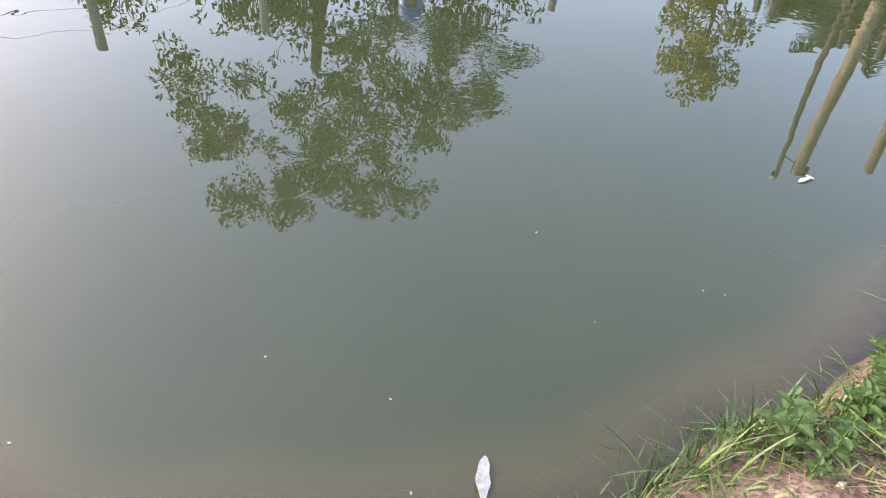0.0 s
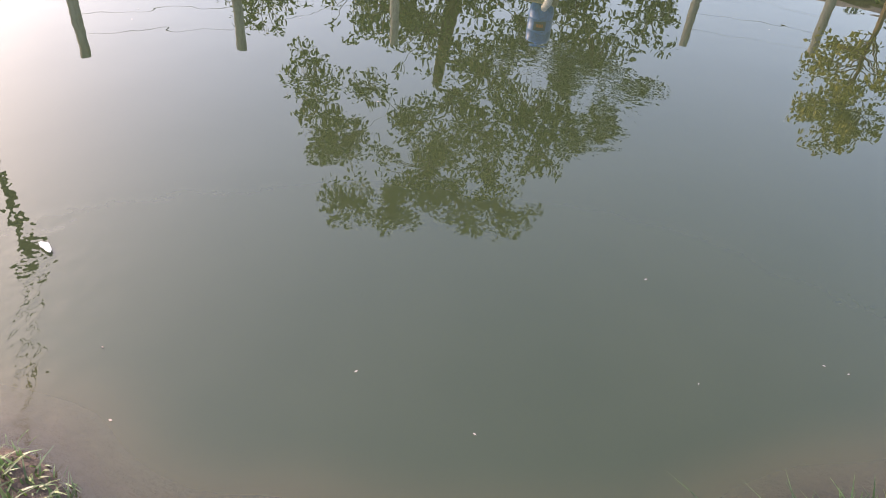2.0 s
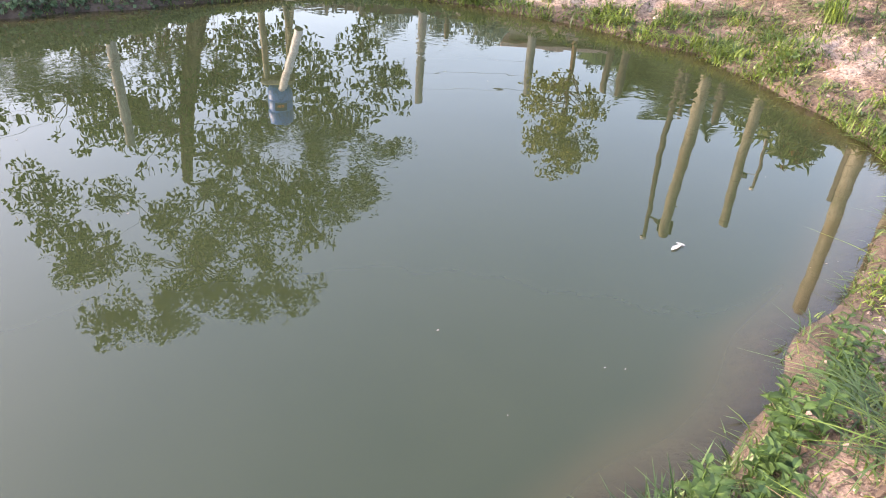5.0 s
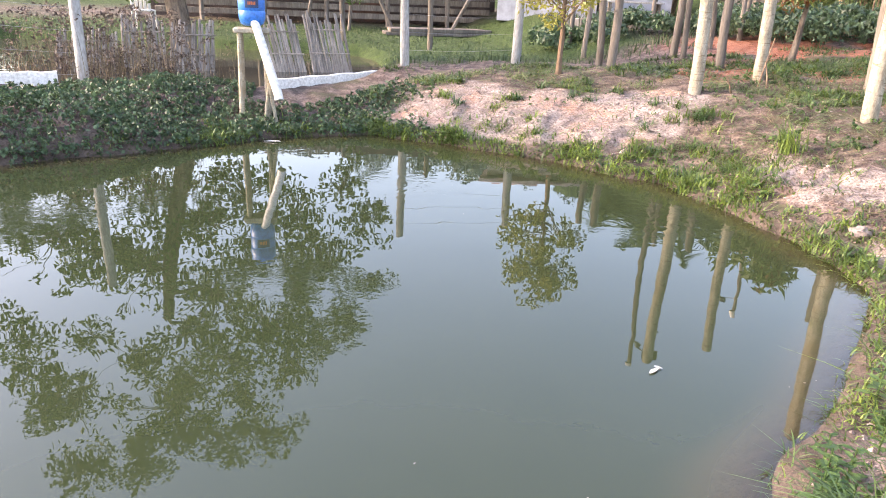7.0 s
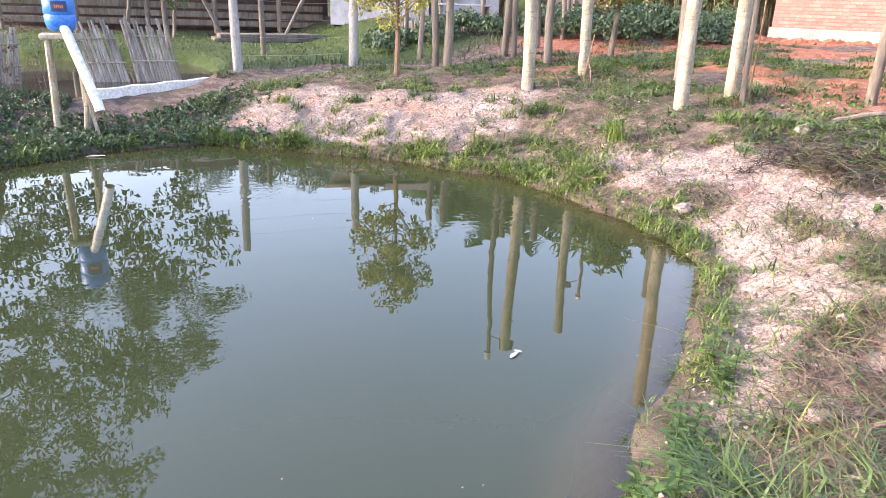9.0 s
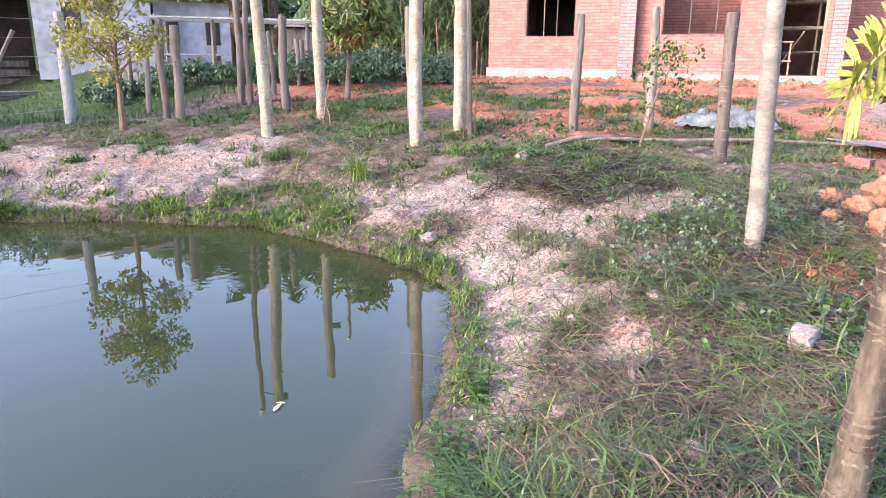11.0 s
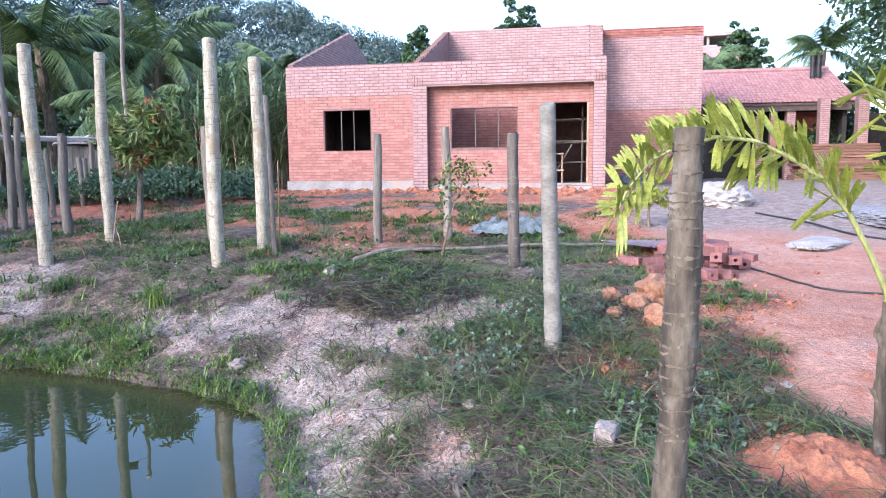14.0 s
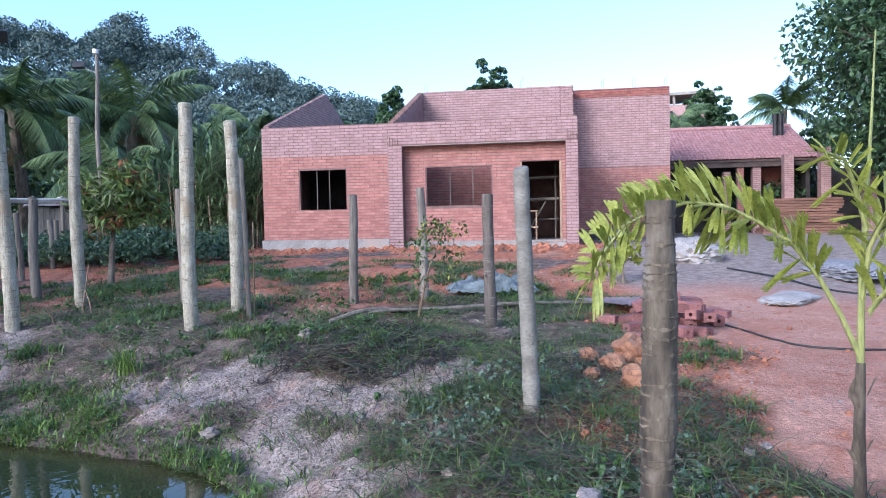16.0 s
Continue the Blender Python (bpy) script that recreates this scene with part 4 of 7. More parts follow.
r = bmesh.ops.extrude_face_region(bm, geom=list(bm.faces))
bmesh.ops.translate(bm, verts=[q for q in r["geom"] if isinstance(q, bmesh.types.BMVert)], vec=(0, 0, -0.08))
bmesh.ops.recalc_face_normals(bm, faces=bm.faces)
roof = part("roof", bm, "tin_dark", annex, "clay tile roof on timber battens", smooth=False)
bm = bm_new()
n = 6
arc = [(0.11 * math.cos(math.pi * k / n), 0.05 * math.sin(math.pi * k / n)) for k in range(n + 1)]
rows = [[bm.verts.new((0.11 - x * (1 - 0.08 * e), e * 0.40, z + (0.03 if e == 0 else 0.0))) for x, z in arc] for e in (0, 1)]
low = [bm.verts.new((0.11 - x, 0, z * 0.6 + 0.01)) for x, z in arc]
for k in range(n):
    bm.faces.new((rows[0][k], rows[0][k + 1], rows[1][k + 1], rows[1][k]))
    bm.faces.new((low[k], low[k + 1], rows[0][k + 1], rows[0][k]))
tile_me = bpy.data.meshes.new("tile")
bm.to_mesh(tile_me)
bm.free()
tile_me.materials.append(M["tile"])
tilt = math.atan2(RISE, RUN)
slope_len = math.hypot(RUN, RISE)
tr = random.Random(4)
tile_v = [v.co.copy() for v in tile_me.vertices]
tile_f = [tuple(q.vertices) for q in tile_me.polygons]
up_v, up_f = [], []
for j in range(int(slope_len / 0.26)):
    for i in range(43):
        m = Matrix.Translation((-0.95 + i * 0.152, -0.05 + j * 0.26 * math.cos(tilt), EAVE - 0.03 + j * 0.26 * math.sin(tilt))) @ Matrix.Rotation(tilt + tr.uniform(-0.01, 0.01), 4, "X") @ Matrix.Rotation(tr.uniform(-0.015, 0.015), 4, "Z") @ Matrix.Diagonal((0.69, 0.76, 0.8, 1))
        if j < 7:
            piece("tile", tile_me, roof, m)
        else:
            up_f += [tuple(k + len(up_v) for k in q) for q in tile_f]
            up_v += [m @ v for v in tile_v]
upper_tiles = new("upper_tiles", mesh_of("upper_tiles", up_v, up_f, "tile_upper"))
upper_tiles.parent = roof
tagged(upper_tiles, kind="stuff")
bm = bm_new()
tube(bm, [(-1, RUN, EAVE + RISE + 0.02), (5.65, RUN, EAVE + RISE + 0.02)], 0.11, 8)
tube(bm, [(5.6, -0.05, EAVE), (5.6, RUN, EAVE + RISE)], 0.06, 8)
part("ridge_tiles", bm, "tile", roof, smooth=True)
for q, mat, w, top in ((2.35, "brick_new", 0.26, 2.4), (2.85, "wood", 0.24, 2.6), (3.45, "brick_new", 0.30, 2.6), (4.42, "brick_new", 0.34, 2.95), (5.72, "brick_new", 0.36, 3.2), (7.3, "brick_new", 0.4, 3.4)):
    bm = bm_new()
    y0 = -0.5 if top > 2.9 else 0.15
    box(bm, (q - w / 2, y0, -0.1), (q + w / 2, y0 + w, top))
    col = part("column", bm, "mortar", annex, "pale brick column", smooth=False)
    face_bricks(col, courses(q - w / 2, q + w / 2, 0, top), Matrix.Translation((0, y0 - 0.003, 0)), mat if mat != "wood" else "brick_far")
# Back wall coloured near black: the shade under the roof is painted on.
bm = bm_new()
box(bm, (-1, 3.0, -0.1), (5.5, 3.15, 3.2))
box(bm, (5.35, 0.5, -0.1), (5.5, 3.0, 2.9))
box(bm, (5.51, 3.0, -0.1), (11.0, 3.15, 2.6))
part("back_wall", bm, "gap_shade", annex, smooth=False)
bm = bm_new()
box(bm, (4.0, 1.6, -0.1), (5.3, 1.75, 2.6))
part("inner_wall", bm, "brick_dark", annex, smooth=False)
bm = bm_new()
box(bm, (-1, 0.05, EAVE - 0.32), (5.5, 0.17, EAVE - 0.14))
part("eave_beam", bm, "tin_dark", annex, smooth=False)
bm = bm_new()
for k in (0, 0.22):
    tube(bm, [(4.75 + k, 2.2, 3.7), (4.75 + k, 2.2, 4.65), (4.75 + k, 2.2, 4.85)], [0.1, 0.1, 0.13], 10)
part("chimney_pipe", bm, "black", annex)
stack = thing("lumber_stack", tuple(house_at(16.2, 9.8, -0.05)), "stack of red brown boards beside the tiled house", "lumber", turn=math.degrees(math.atan2(-0.9375, 0.348)))
for k in range(13):
    bm = bm_new()
    box(bm, (-0.9 + tr.uniform(-0.2, 0.2), tr.uniform(-0.06, 0.06), 0.04 + k * 0.1), (1.9 + tr.uniform(-0.3, 0.3), 1.0, 0.04 + k * 0.1 + 0.088), 0.005)
    part("board", bm, "wood_red", stack, smooth=False)

# ---- posts ----
def round_post(name, at, top, radius, mat, label, group, lean=(0, 0), cut=0.0, wob=0.05, seed=0, taper=0.9):
    """A round timber set in the ground, a little crooked, with a worn top."""
    r = random.Random(seed)
    base = gz(*at) - 0.04
    h = top - base
    ob = thing(name, (at[0], at[1], base), label, "post", group)
    bm = bm_new()
    n = 14
    pts, rad = [], []
    for k in range(n + 1):
        f = k / n
        pts.append((lean[0] * f + 0.012 * math.sin(f * 5 + seed), lean[1] * f + 0.012 * math.cos(f * 4 + seed * 2), h * f))
        rad.append(radius * (1 - (1 - taper) * f) * (1 + 0.03 * r.uniform(-1, 1)))
    pts.append((pts[-1][0], pts[-1][1], h + 0.012))
    rad.append(rad[-1] * 0.82)
    tube(bm, pts, rad, 14, wob=wob, seed=seed)
    if cut:
        for v in bm.verts:
            if v.co.z > h - 0.03:
                v.co.z += cut * v.co.x / radius
    part("timber", bm, mat, ob)
    for q in range(3):
        k = bm_new()
        a, z = r.uniform(0, math.tau), r.uniform(0.2, 0.9) * h
        m = Matrix.Translation((math.cos(a) * radius * 0.92 + lean[0] * z / h, math.sin(a) * radius * 0.92 + lean[1] * z / h, z))
        bmesh.ops.create_icosphere(k, subdivisions=1, radius=radius * 0.22, matrix=m)
        part("knot", k, mat, ob)
    return ob


PALE = "peeled pale eucalyptus post standing in the bank"
for i, (x, y, top, rad, lean) in enumerate(((4.58, 8.24, 3.06, 0.080, (-0.05, 0.0)), (5.68, 8.62, 3.15, 0.075, (0.0, 0.0)), (5.50, 6.33, 3.07, 0.081, (-0.03, 0.0)), (6.3, 6.42, 2.98, 0.082, (-0.02, 0.03)))):
    round_post("tall_post", (x, y), top, rad, "post_pale", PALE, "tall pale posts", lean, seed=i + 1)
round_post("pale_post", (4.37, 1.8), 2.03, 0.058, "post_silver", "grey weathered post with a slanted top beside the bank", "yard posts", (0.03, 0.05), cut=0.02, seed=11)
for i, (x, y, top, rad) in enumerate(((6.4, 7.5, 2.2, 0.06), (6.05, 10.2, 2.15, 0.07), (7.38, 5.44, 2.07, 0.06), (7.9, 4.7, 2.15, 0.06), (6.8, 3.22, 1.98, 0.065))):
    round_post("grey_post", (x, y), top, rad, "post_dark" if i in (4,) else "post_grey", "dark weathered fence post in the clay yard", "yard posts", (0.02, 0.03), seed=20 + i, wob=0.09)


def palm_post(at, top):
    """A cut palm trunk with ringed leaf scars, most of them torn."""
    base = gz(*at) - 0.04
    h = top - base
    ob = thing("palm_trunk_post", (at[0], at[1], base), "rough palm trunk post with ringed leaf scars", "post", "yard posts")
    r = random.Random(5)
    path = lambda z: Vector((0.045 * (z / h) + 0.010 * math.sin(z * 4), -0.03 * z / h + 0.008 * math.cos(z * 3.1), z))
    rad = lambda z: 0.050 - 0.005 * z / h + 0.0035 * math.sin(z * 7.0 + 1) + 0.002 * math.sin(z * 17)
    bm = bm_new()
    zs = [h * k / 60 for k in range(61)]
    tube(bm, [path(z) for z in zs] + [path(h) + Vector((0, 0, 0.004))], [rad(z) * (1 + 0.05 * math.sin(z * 90) * r.uniform(0.3, 1)) for z in zs] + [0.038], 18, wob=0.035, seed=5)
    part("trunk", bm, "palm_wood", ob)
    z = 0.1
    while z < h - 0.03:
        n = r.randint(2, 4)
        a0 = r.uniform(0, math.tau)
        for k in range(n):
            if r.random() < 0.25:
                continue
            a, w = a0 + k * math.tau / n, math.tau / n * r.uniform(0.8, 1.05)
            hgt, lift = r.uniform(0.003, 0.009), r.uniform(0.0015, 0.004)
            sb = bm_new()
            grid = []
            for i in range(2):
                for j in range(7):
                    th = a + w * j / 6
                    zz = z + hgt * i + r.uniform(-0.005, 0.005)
                    zz = min(zz, h - 0.004)
                    q = path(zz)
                    rr = rad(zz) + (0.0015 if i == 0 else lift) + r.uniform(0, 0.0012)
                    grid.append(sb.verts.new((q.x + math.cos(th) * rr, q.y + math.sin(th) * rr, zz)))
            for j in range(6):
                sb.faces.new((grid[j], grid[j + 1], grid[8 + j], grid[7 + j]))
            rr = bmesh.ops.extrude_face_region(sb, geom=list(sb.faces))
            for q in rr["geom"]:
                if isinstance(q, bmesh.types.BMVert):
                    c = path(q.co.z)
                    q.co -= (Vector((q.co.x - c.x, q.co.y - c.y, 0)).normalized()) * 0.0025
            bmesh.ops.recalc_face_normals(sb, faces=sb.faces)
            part("leaf_scar", sb, "palm_scale", ob, smooth=False)
        z += r.uniform(0.018, 0.036)
    return ob


palm_post((1.99, 0.49), 1.735)

# ---- lamp poles, fence ----
def lamp_pole(at, top, side):
    base = gz(*at) - 0.05
    ob = thing("lamp_pole", (at[0], at[1], base), "thin pale wooden pole with a floodlight near its top", "lamp pole", "lamp poles")
    h = top - base
    bm = bm_new()
    tube(bm, [(0.02 * math.sin(k), 0.02 * math.cos(k * 1.3), h * k / 8) for k in range(9)], [0.065 - 0.003 * k for k in range(9)], 10, wob=0.05, seed=3)
    part("pole", bm, "post_grey", ob)
    bm = bm_new()
    tube(bm, [(0, 0, h - 0.45), (side[0] * 0.3, side[1] * 0.3, h - 0.33)], 0.015, 6)
    arm = part("arm", bm, "steel", ob)
    bm = bm_new()
    box(bm, (-0.14, -0.04, -0.1), (0.14, 0.04, 0.1), 0.01, Matrix.Translation((side[0] * 0.38, side[1] * 0.38, h - 0.27)) @ Matrix.Rotation(math.atan2(side[1], side[0]), 4, "Z") @ Matrix.Rotation(radians(35), 4, "X"))
    lamp = part("floodlight", bm, "black", ob, "black floodlight housing")
    bm = bm_new()
    tube(bm, [(0, 0, h), (0, 0, h + 0.1)], [0.07, 0.06], 10)
    part("cap", bm, "pvc", ob)
    return ob


lamp_pole((10.65, 15.17), 5.85, (-0.6, 0.8))
lamp_pole((5.95, 11.5), 5.0, (0.85, -0.5))

# ---- trees ----
def branch_tree(name, at, height, spread_r, trunk_r, leaves, leaf_size, mat, label, seed, lean=(0, 0), clear=0.35, clumps=60, bark="bark", second=None, group="", clump_r=0.16, flat=1.0, trunk_bits=10, aspect=0.5):
    """A tapered trunk, limbs that fork, and a crown of many leaves round the twig ends."""
    r = random.Random(seed)
    base = gz(*at) - 0.06
    ob = thing(name, (at[0], at[1], base), label, "tree", group)
    tips = []
    bm = bm_new()
    k = trunk_bits
    spine = [Vector((lean[0] * (i / k) ** 1.3 + 0.03 * height * math.sin(i * 1.7 + seed) * i / k * 0.4, lean[1] * (i / k) ** 1.3 + 0.03 * height * math.cos(i * 1.3 + seed) * i / k * 0.4, height * 0.8 * i / k)) for i in range(k + 1)]
    tube(bm, spine, [trunk_r * (1.25 if i == 0 else 1 - 0.8 * i / k) for i in range(k + 1)], 9, wob=0.08, seed=seed)
    part("trunk", bm, bark, ob)
    limb = bm_new()
    for c in range(clumps):
        f = clear + (1 - clear) * r.random() ** 0.9
        i = min(int(f * k), k - 1)
        start = spine[i].lerp(spine[i + 1], f * k - i)
        a = r.uniform(0, math.tau)
        reach = spread_r * math.sin(math.pi * min(max((f - clear) / (1 - clear) * 0.8 + 0.16, 0), 1)) * r.uniform(0.35, 1.0)
        end = start + Vector((math.cos(a) * reach, math.sin(a) * reach, height * r.uniform(0.02, 0.2)))
        end.z = min(end.z, height * r.uniform(0.93, 1.0))
        mid = start.lerp(end, 0.5) + Vector((0, 0, 0.06 * height * r.uniform(-0.3, 1)))
        tube(limb, [start, mid, end], [trunk_r * 0.34 * (1.2 - f), trunk_r * 0.2 * (1.2 - f), trunk_r * 0.05], 5, closed=False)
        tips.append(end)
        for q in range(2):
            e2 = mid.lerp(end, 0.6) + Vector((r.uniform(-1, 1), r.uniform(-1, 1), r.uniform(-0.3, 0.8))) * spread_r * 0.25
            tube(limb, [mid.lerp(end, 0.4), e2], [trunk_r * 0.1, trunk_r * 0.03], 4, closed=False)
            tips.append(e2)
    part("branchwork", limb, bark, ob)
    radii = [spread_r * clump_r * r.uniform(0.5, 1.4) for _ in tips]
    v, f = leaf_cloud(tips, radii, leaves, leaf_size, seed, aspect=aspect)
    v[:, 2] = v[:, 2] * flat + (1 - flat) * height * 0.7
    crown = new("crown", mesh_of("crown", v, f, mat))
    crown.parent = ob
    if second:
        v, f = leaf_cloud(tips[: max(4, len(tips) // 4)], [q * 0.9 for q in radii[: max(4, len(tips) // 4)]], leaves // 5, leaf_size, seed + 1, aspect=aspect)
        c2 = new("young_leaves", mesh_of("young_leaves", v, f, second))
        c2.parent = ob
    return ob


def lobed_tree(name, at, fork, lobes, trunk_r, per_lobe, leaf_size, mat, label, seed):
    """A trunk that forks into one crooked limb for each lobe of its crown (x, z, radius from the foot); every lobe is made of separate leafy sprays with gaps between."""
    r = random.Random(seed)
    base = gz(*at) - 0.06
    ob = thing(name, (at[0], at[1], base), label, "tree")
    top = Vector((fork[0] - at[0], 0.2, fork[1] - base))
    spine = [Vector((top.x * f ** 1.4 + 0.08 * math.sin(7 * f), 0.15 * math.sin(4 * f), top.z * f)) for f in (0, 0.15, 0.3, 0.45, 0.6, 0.75, 0.9, 1.0)]
    bm = bm_new()
    tube(bm, spine, [trunk_r * (1.3, 1.0, 0.92, 0.86, 0.8, 0.72, 0.62, 0.5)[i] for i in range(8)], 11, wob=0.08, seed=seed)
    part("trunk", bm, "bark", ob)
    cs, rs = [], []
    nodes = [(p, trunk_r * (0.62 - 0.05 * k)) for k, p in enumerate(spine[3:])]
    for x, z, q in sorted(lobes, key=lambda b: (Vector((b[0] - at[0], 0, b[1] - base)) - top).length):
        end = Vector((x - at[0], r.uniform(-0.6, 0.6), z - base))
        start, thick = min(nodes, key=lambda b: (b[0] - end).length + (1.5 if b[0].z > end.z + 0.8 else 0))
        thick = min(thick, trunk_r * 0.3)
        limb = bm_new()
        mid = start.lerp(end, 0.5) + Vector((r.uniform(-0.25, 0.25), r.uniform(-0.2, 0.2), r.uniform(-0.2, 0.3)))
        run = [start, start.lerp(mid, 0.5) + Vector((r.uniform(-0.1, 0.1), 0, 0.08)), mid, mid.lerp(end, 0.5) + Vector((r.uniform(-0.14, 0.14), 0, 0.08)), end]
        tube(limb, run, [thick * w for w in (0.9, 0.75, 0.6, 0.45, 0.28)], 6, closed=False)
        nodes += [(mid, thick * 0.6), (end, thick * 0.4)]
        q *= 1.12
        n = max(9, int(24 * q * q / 0.5))
        for k in range(n):
            d = Vector((r.gauss(0, 1), r.gauss(0, 1), r.gauss(0, 1))).normalized() * q * r.uniform(0.3, 1.0)
            tip = end + d
            tube(limb, [mid.lerp(end, r.uniform(0.4, 1.0)), end + d * 0.5 + Vector((0, 0, 0.05)), tip], [trunk_r * 0.07, trunk_r * 0.045, trunk_r * 0.02], 4, closed=False)
            cs.append(tip)
            rs.append(r.uniform(0.13, 0.34))
        part("limb", limb, "bark", ob)
    v, f = leaf_cloud(cs, rs, per_lobe * len(lobes), leaf_size, seed, aspect=0.45)
    crown = new("crown", mesh_of("crown", v, f, mat))
    crown.parent = ob
    return ob


LOBES = [(-3.5, 7.5, 1.15), (-5.3, 6.7, 0.8), (-5.9, 6.9, 0.6), (-4.3, 8.95, 0.72), (-5.35, 8.4, 0.65), (-2.5, 8.3, 0.8), (-1.3, 7.6, 0.68), (-5.0, 5.3, 0.5), (-6.2, 5.1, 0.6), (-6.1, 6.0, 0.5),
         (-0.7, 6.5, 0.75), (-0.15, 5.6, 0.68), (-1.1, 5.4, 0.95), (1.0, 4.4, 0.5), (0.4, 4.9, 0.6), (0.1, 3.6, 0.8), (-2.2, 4.3, 0.9), (-3.5, 3.5, 1.0), (-4.6, 3.4, 0.9), (-5.4, 3.2, 0.8), (-2.5, 2.8, 0.85), (-0.6, 4.1, 0.7), (-0.5, 2.8, 0.7), (-6.3, 2.9, 0.7), (-7.2, 3.4, 0.8), (-2.1, 6.1, 0.75), (-2.9, 5.4, 0.65), (-3.8, 5.9, 0.55), (-3.0, 6.6, 0.6), (-1.8, 7.0, 0.6), (-1.5, 2.2, 0.8), (-3.4, 2.2, 0.85), (-4.8, 2.2, 0.75), (0.9, 2.7, 0.6), (-6.0, 2.1, 0.7), (-1.3, 3.3, 0.75), (0.5, 2.1, 0.6), (-7.4, 2.3, 0.7)]
lobed_tree("shade_tree", (-2.5, 14.2), (-3.3, 4.9), LOBES, 0.2, 900, 0.125, "leaf", "large leafy shade tree behind the duck pond", 12)
branch_tree("fruit_tree", (7.3, 10.25), 2.1, 0.85, 0.06, 1500, 0.2, "leaf_light", "small fruit tree with long drooping leaves, some reddish", 5, lean=(0.25, 0.1), clear=0.5, clumps=22, second="leaf_red", clump_r=0.3, aspect=0.3)
branch_tree("mango_tree", (27.5, -4.2), 10.0, 5.4, 0.4, 90000, 0.24, "leaf_dark", "large dark mango tree at the edge of the yard", 8, clear=0.22, clumps=90, clump_r=0.27)


def palm_crown(bm_list, r, top, length, count, droop):
    """Arched fronds, each with a spine and two rows of hanging leaflets."""
    for k in range(count):
        a = k * 2.399 + r.uniform(-0.2, 0.2)
        up = r.uniform(-0.15, 1.15)
        L = length * r.uniform(0.8, 1.1)
        dry = up < -0.02
        pts = []
        for i in range(9):
            f = i / 8
            out = L * (f - 0.18 * f * f) * math.cos(up * (1 - 0.3 * f))
            z = L * (math.sin(up) * f - droop * f * f * (1.1 - 0.4 * math.sin(up)))
            pts.append(Vector((math.cos(a) * out, math.sin(a) * out, z)) + top)
        verts, faces = bm_list[1 if dry else 0]
        for i in range(50):
            f = 0.12 + 0.88 * i / 49
            j = min(int(f * 8), 7)
            p = pts[j].lerp(pts[j + 1], f * 8 - j)
            t = (pts[j + 1] - pts[j]).normalized()
            side = t.cross(Vector((0, 0, 1))).normalized()
            ll = L * 0.26 * math.sin(math.pi * min(f * 0.85 + 0.12, 1)) + 0.05
            for sgn in (-1, 1):
                d = (side * sgn * 0.75 + t * 0.45 + Vector((0, 0, -0.45 - 0.5 * r.random()))).normalized()
                w = t * 0.028 * L / 3
                n = len(verts)
                verts += [p - w, p + w, p + d * ll]
                faces.append((n, n + 1, n + 2))
        n = len(verts)
        for i in range(9):
            w = 0.035 * (1 - 0.8 * i / 8)
            verts += [pts[i] + Vector((0, 0, w)), pts[i] - Vector((0, 0, w))]
        for i in range(8):
            faces.append((n + 2 * i, n + 2 * i + 1, n + 2 * i + 3, n + 2 * i + 2))


def coconut(at, height, length, seed, count=22):
    r = random.Random(seed)
    base = gz(*at) - 0.05
    ob = thing("coconut_palm", (at[0], at[1], base), "coconut palm with long arched fronds, some dry", "palm tree", "coconut palms")
    bm = bm_new()
    tube(bm, [(0.25 * math.sin(k * 0.4 + seed), 0.2 * math.cos(k * 0.3), height * k / 8) for k in range(9)], [0.24 - 0.012 * k for k in range(9)], 9, wob=0.05, seed=seed)
    part("trunk", bm, "bark", ob)
    lists = (([], []), ([], []))
    palm_crown(lists, r, Vector((0.25 * math.sin(3.2 + seed), 0.2 * math.cos(2.4), height)), length, count, 0.62)
    for name, mat, (v, f) in (("fronds", "frond", lists[0]), ("dry_fronds", "frond_dry", lists[1])):
        if v:
            c = new(name, mesh_of(name, v, f, mat))
            c.parent = ob


def az(yaw_right, dist):
    return dist * math.sin(radians(yaw_right)), dist * math.cos(radians(yaw_right))


for yaw, dist, h, length, seed in ((30, 27, 4.6, 3.6, 1), (33.5, 29, 4.4, 3.8, 2), (37.5, 28, 4.8, 3.8, 3), (41.5, 30, 4.0, 3.6, 4), (46, 31, 4.6, 3.6, 5), (27, 30, 5.0, 3.6, 6), (55, 44, 4.8, 4.0, 9), (79.5, 52, 6.5, 3.6, 7), (87, 50, 7.0, 3.8, 8), (24, 26, 3.6, 3.3, 10), (35.5, 24, 2.6, 3.2, 11)):
    coconut(az(yaw, dist), h, length, seed)


# the wood on the hill and the dark growth at its foot
def woods(name, spots, label, mat, seed, leaves, size, clumps=9, fine=1.0, loose=0.55):
    g = np.random.default_rng(seed)
    cs, rs = [], []
    for x, y, h, w in spots:
        b = gz(x, y)
        for k in range(clumps):
            a, q = g.uniform(0, math.tau), g.uniform(0, 1) ** 0.6
            cs.append((x + math.cos(a) * w * 0.75 * q, y + math.sin(a) * w * 0.75 * q, b + h * (0.45 + 0.45 * (1 - q * q) * g.uniform(0.6, 1.1))))
            rs.append(w * g.uniform(0.22, 0.46) * fine)
    v, f = leaf_shell(cs, rs, leaves, size, seed, 0.5, loose)
    tagged(new(name, mesh_of(name, v, f, mat)), label, "trees", kind="stuff")


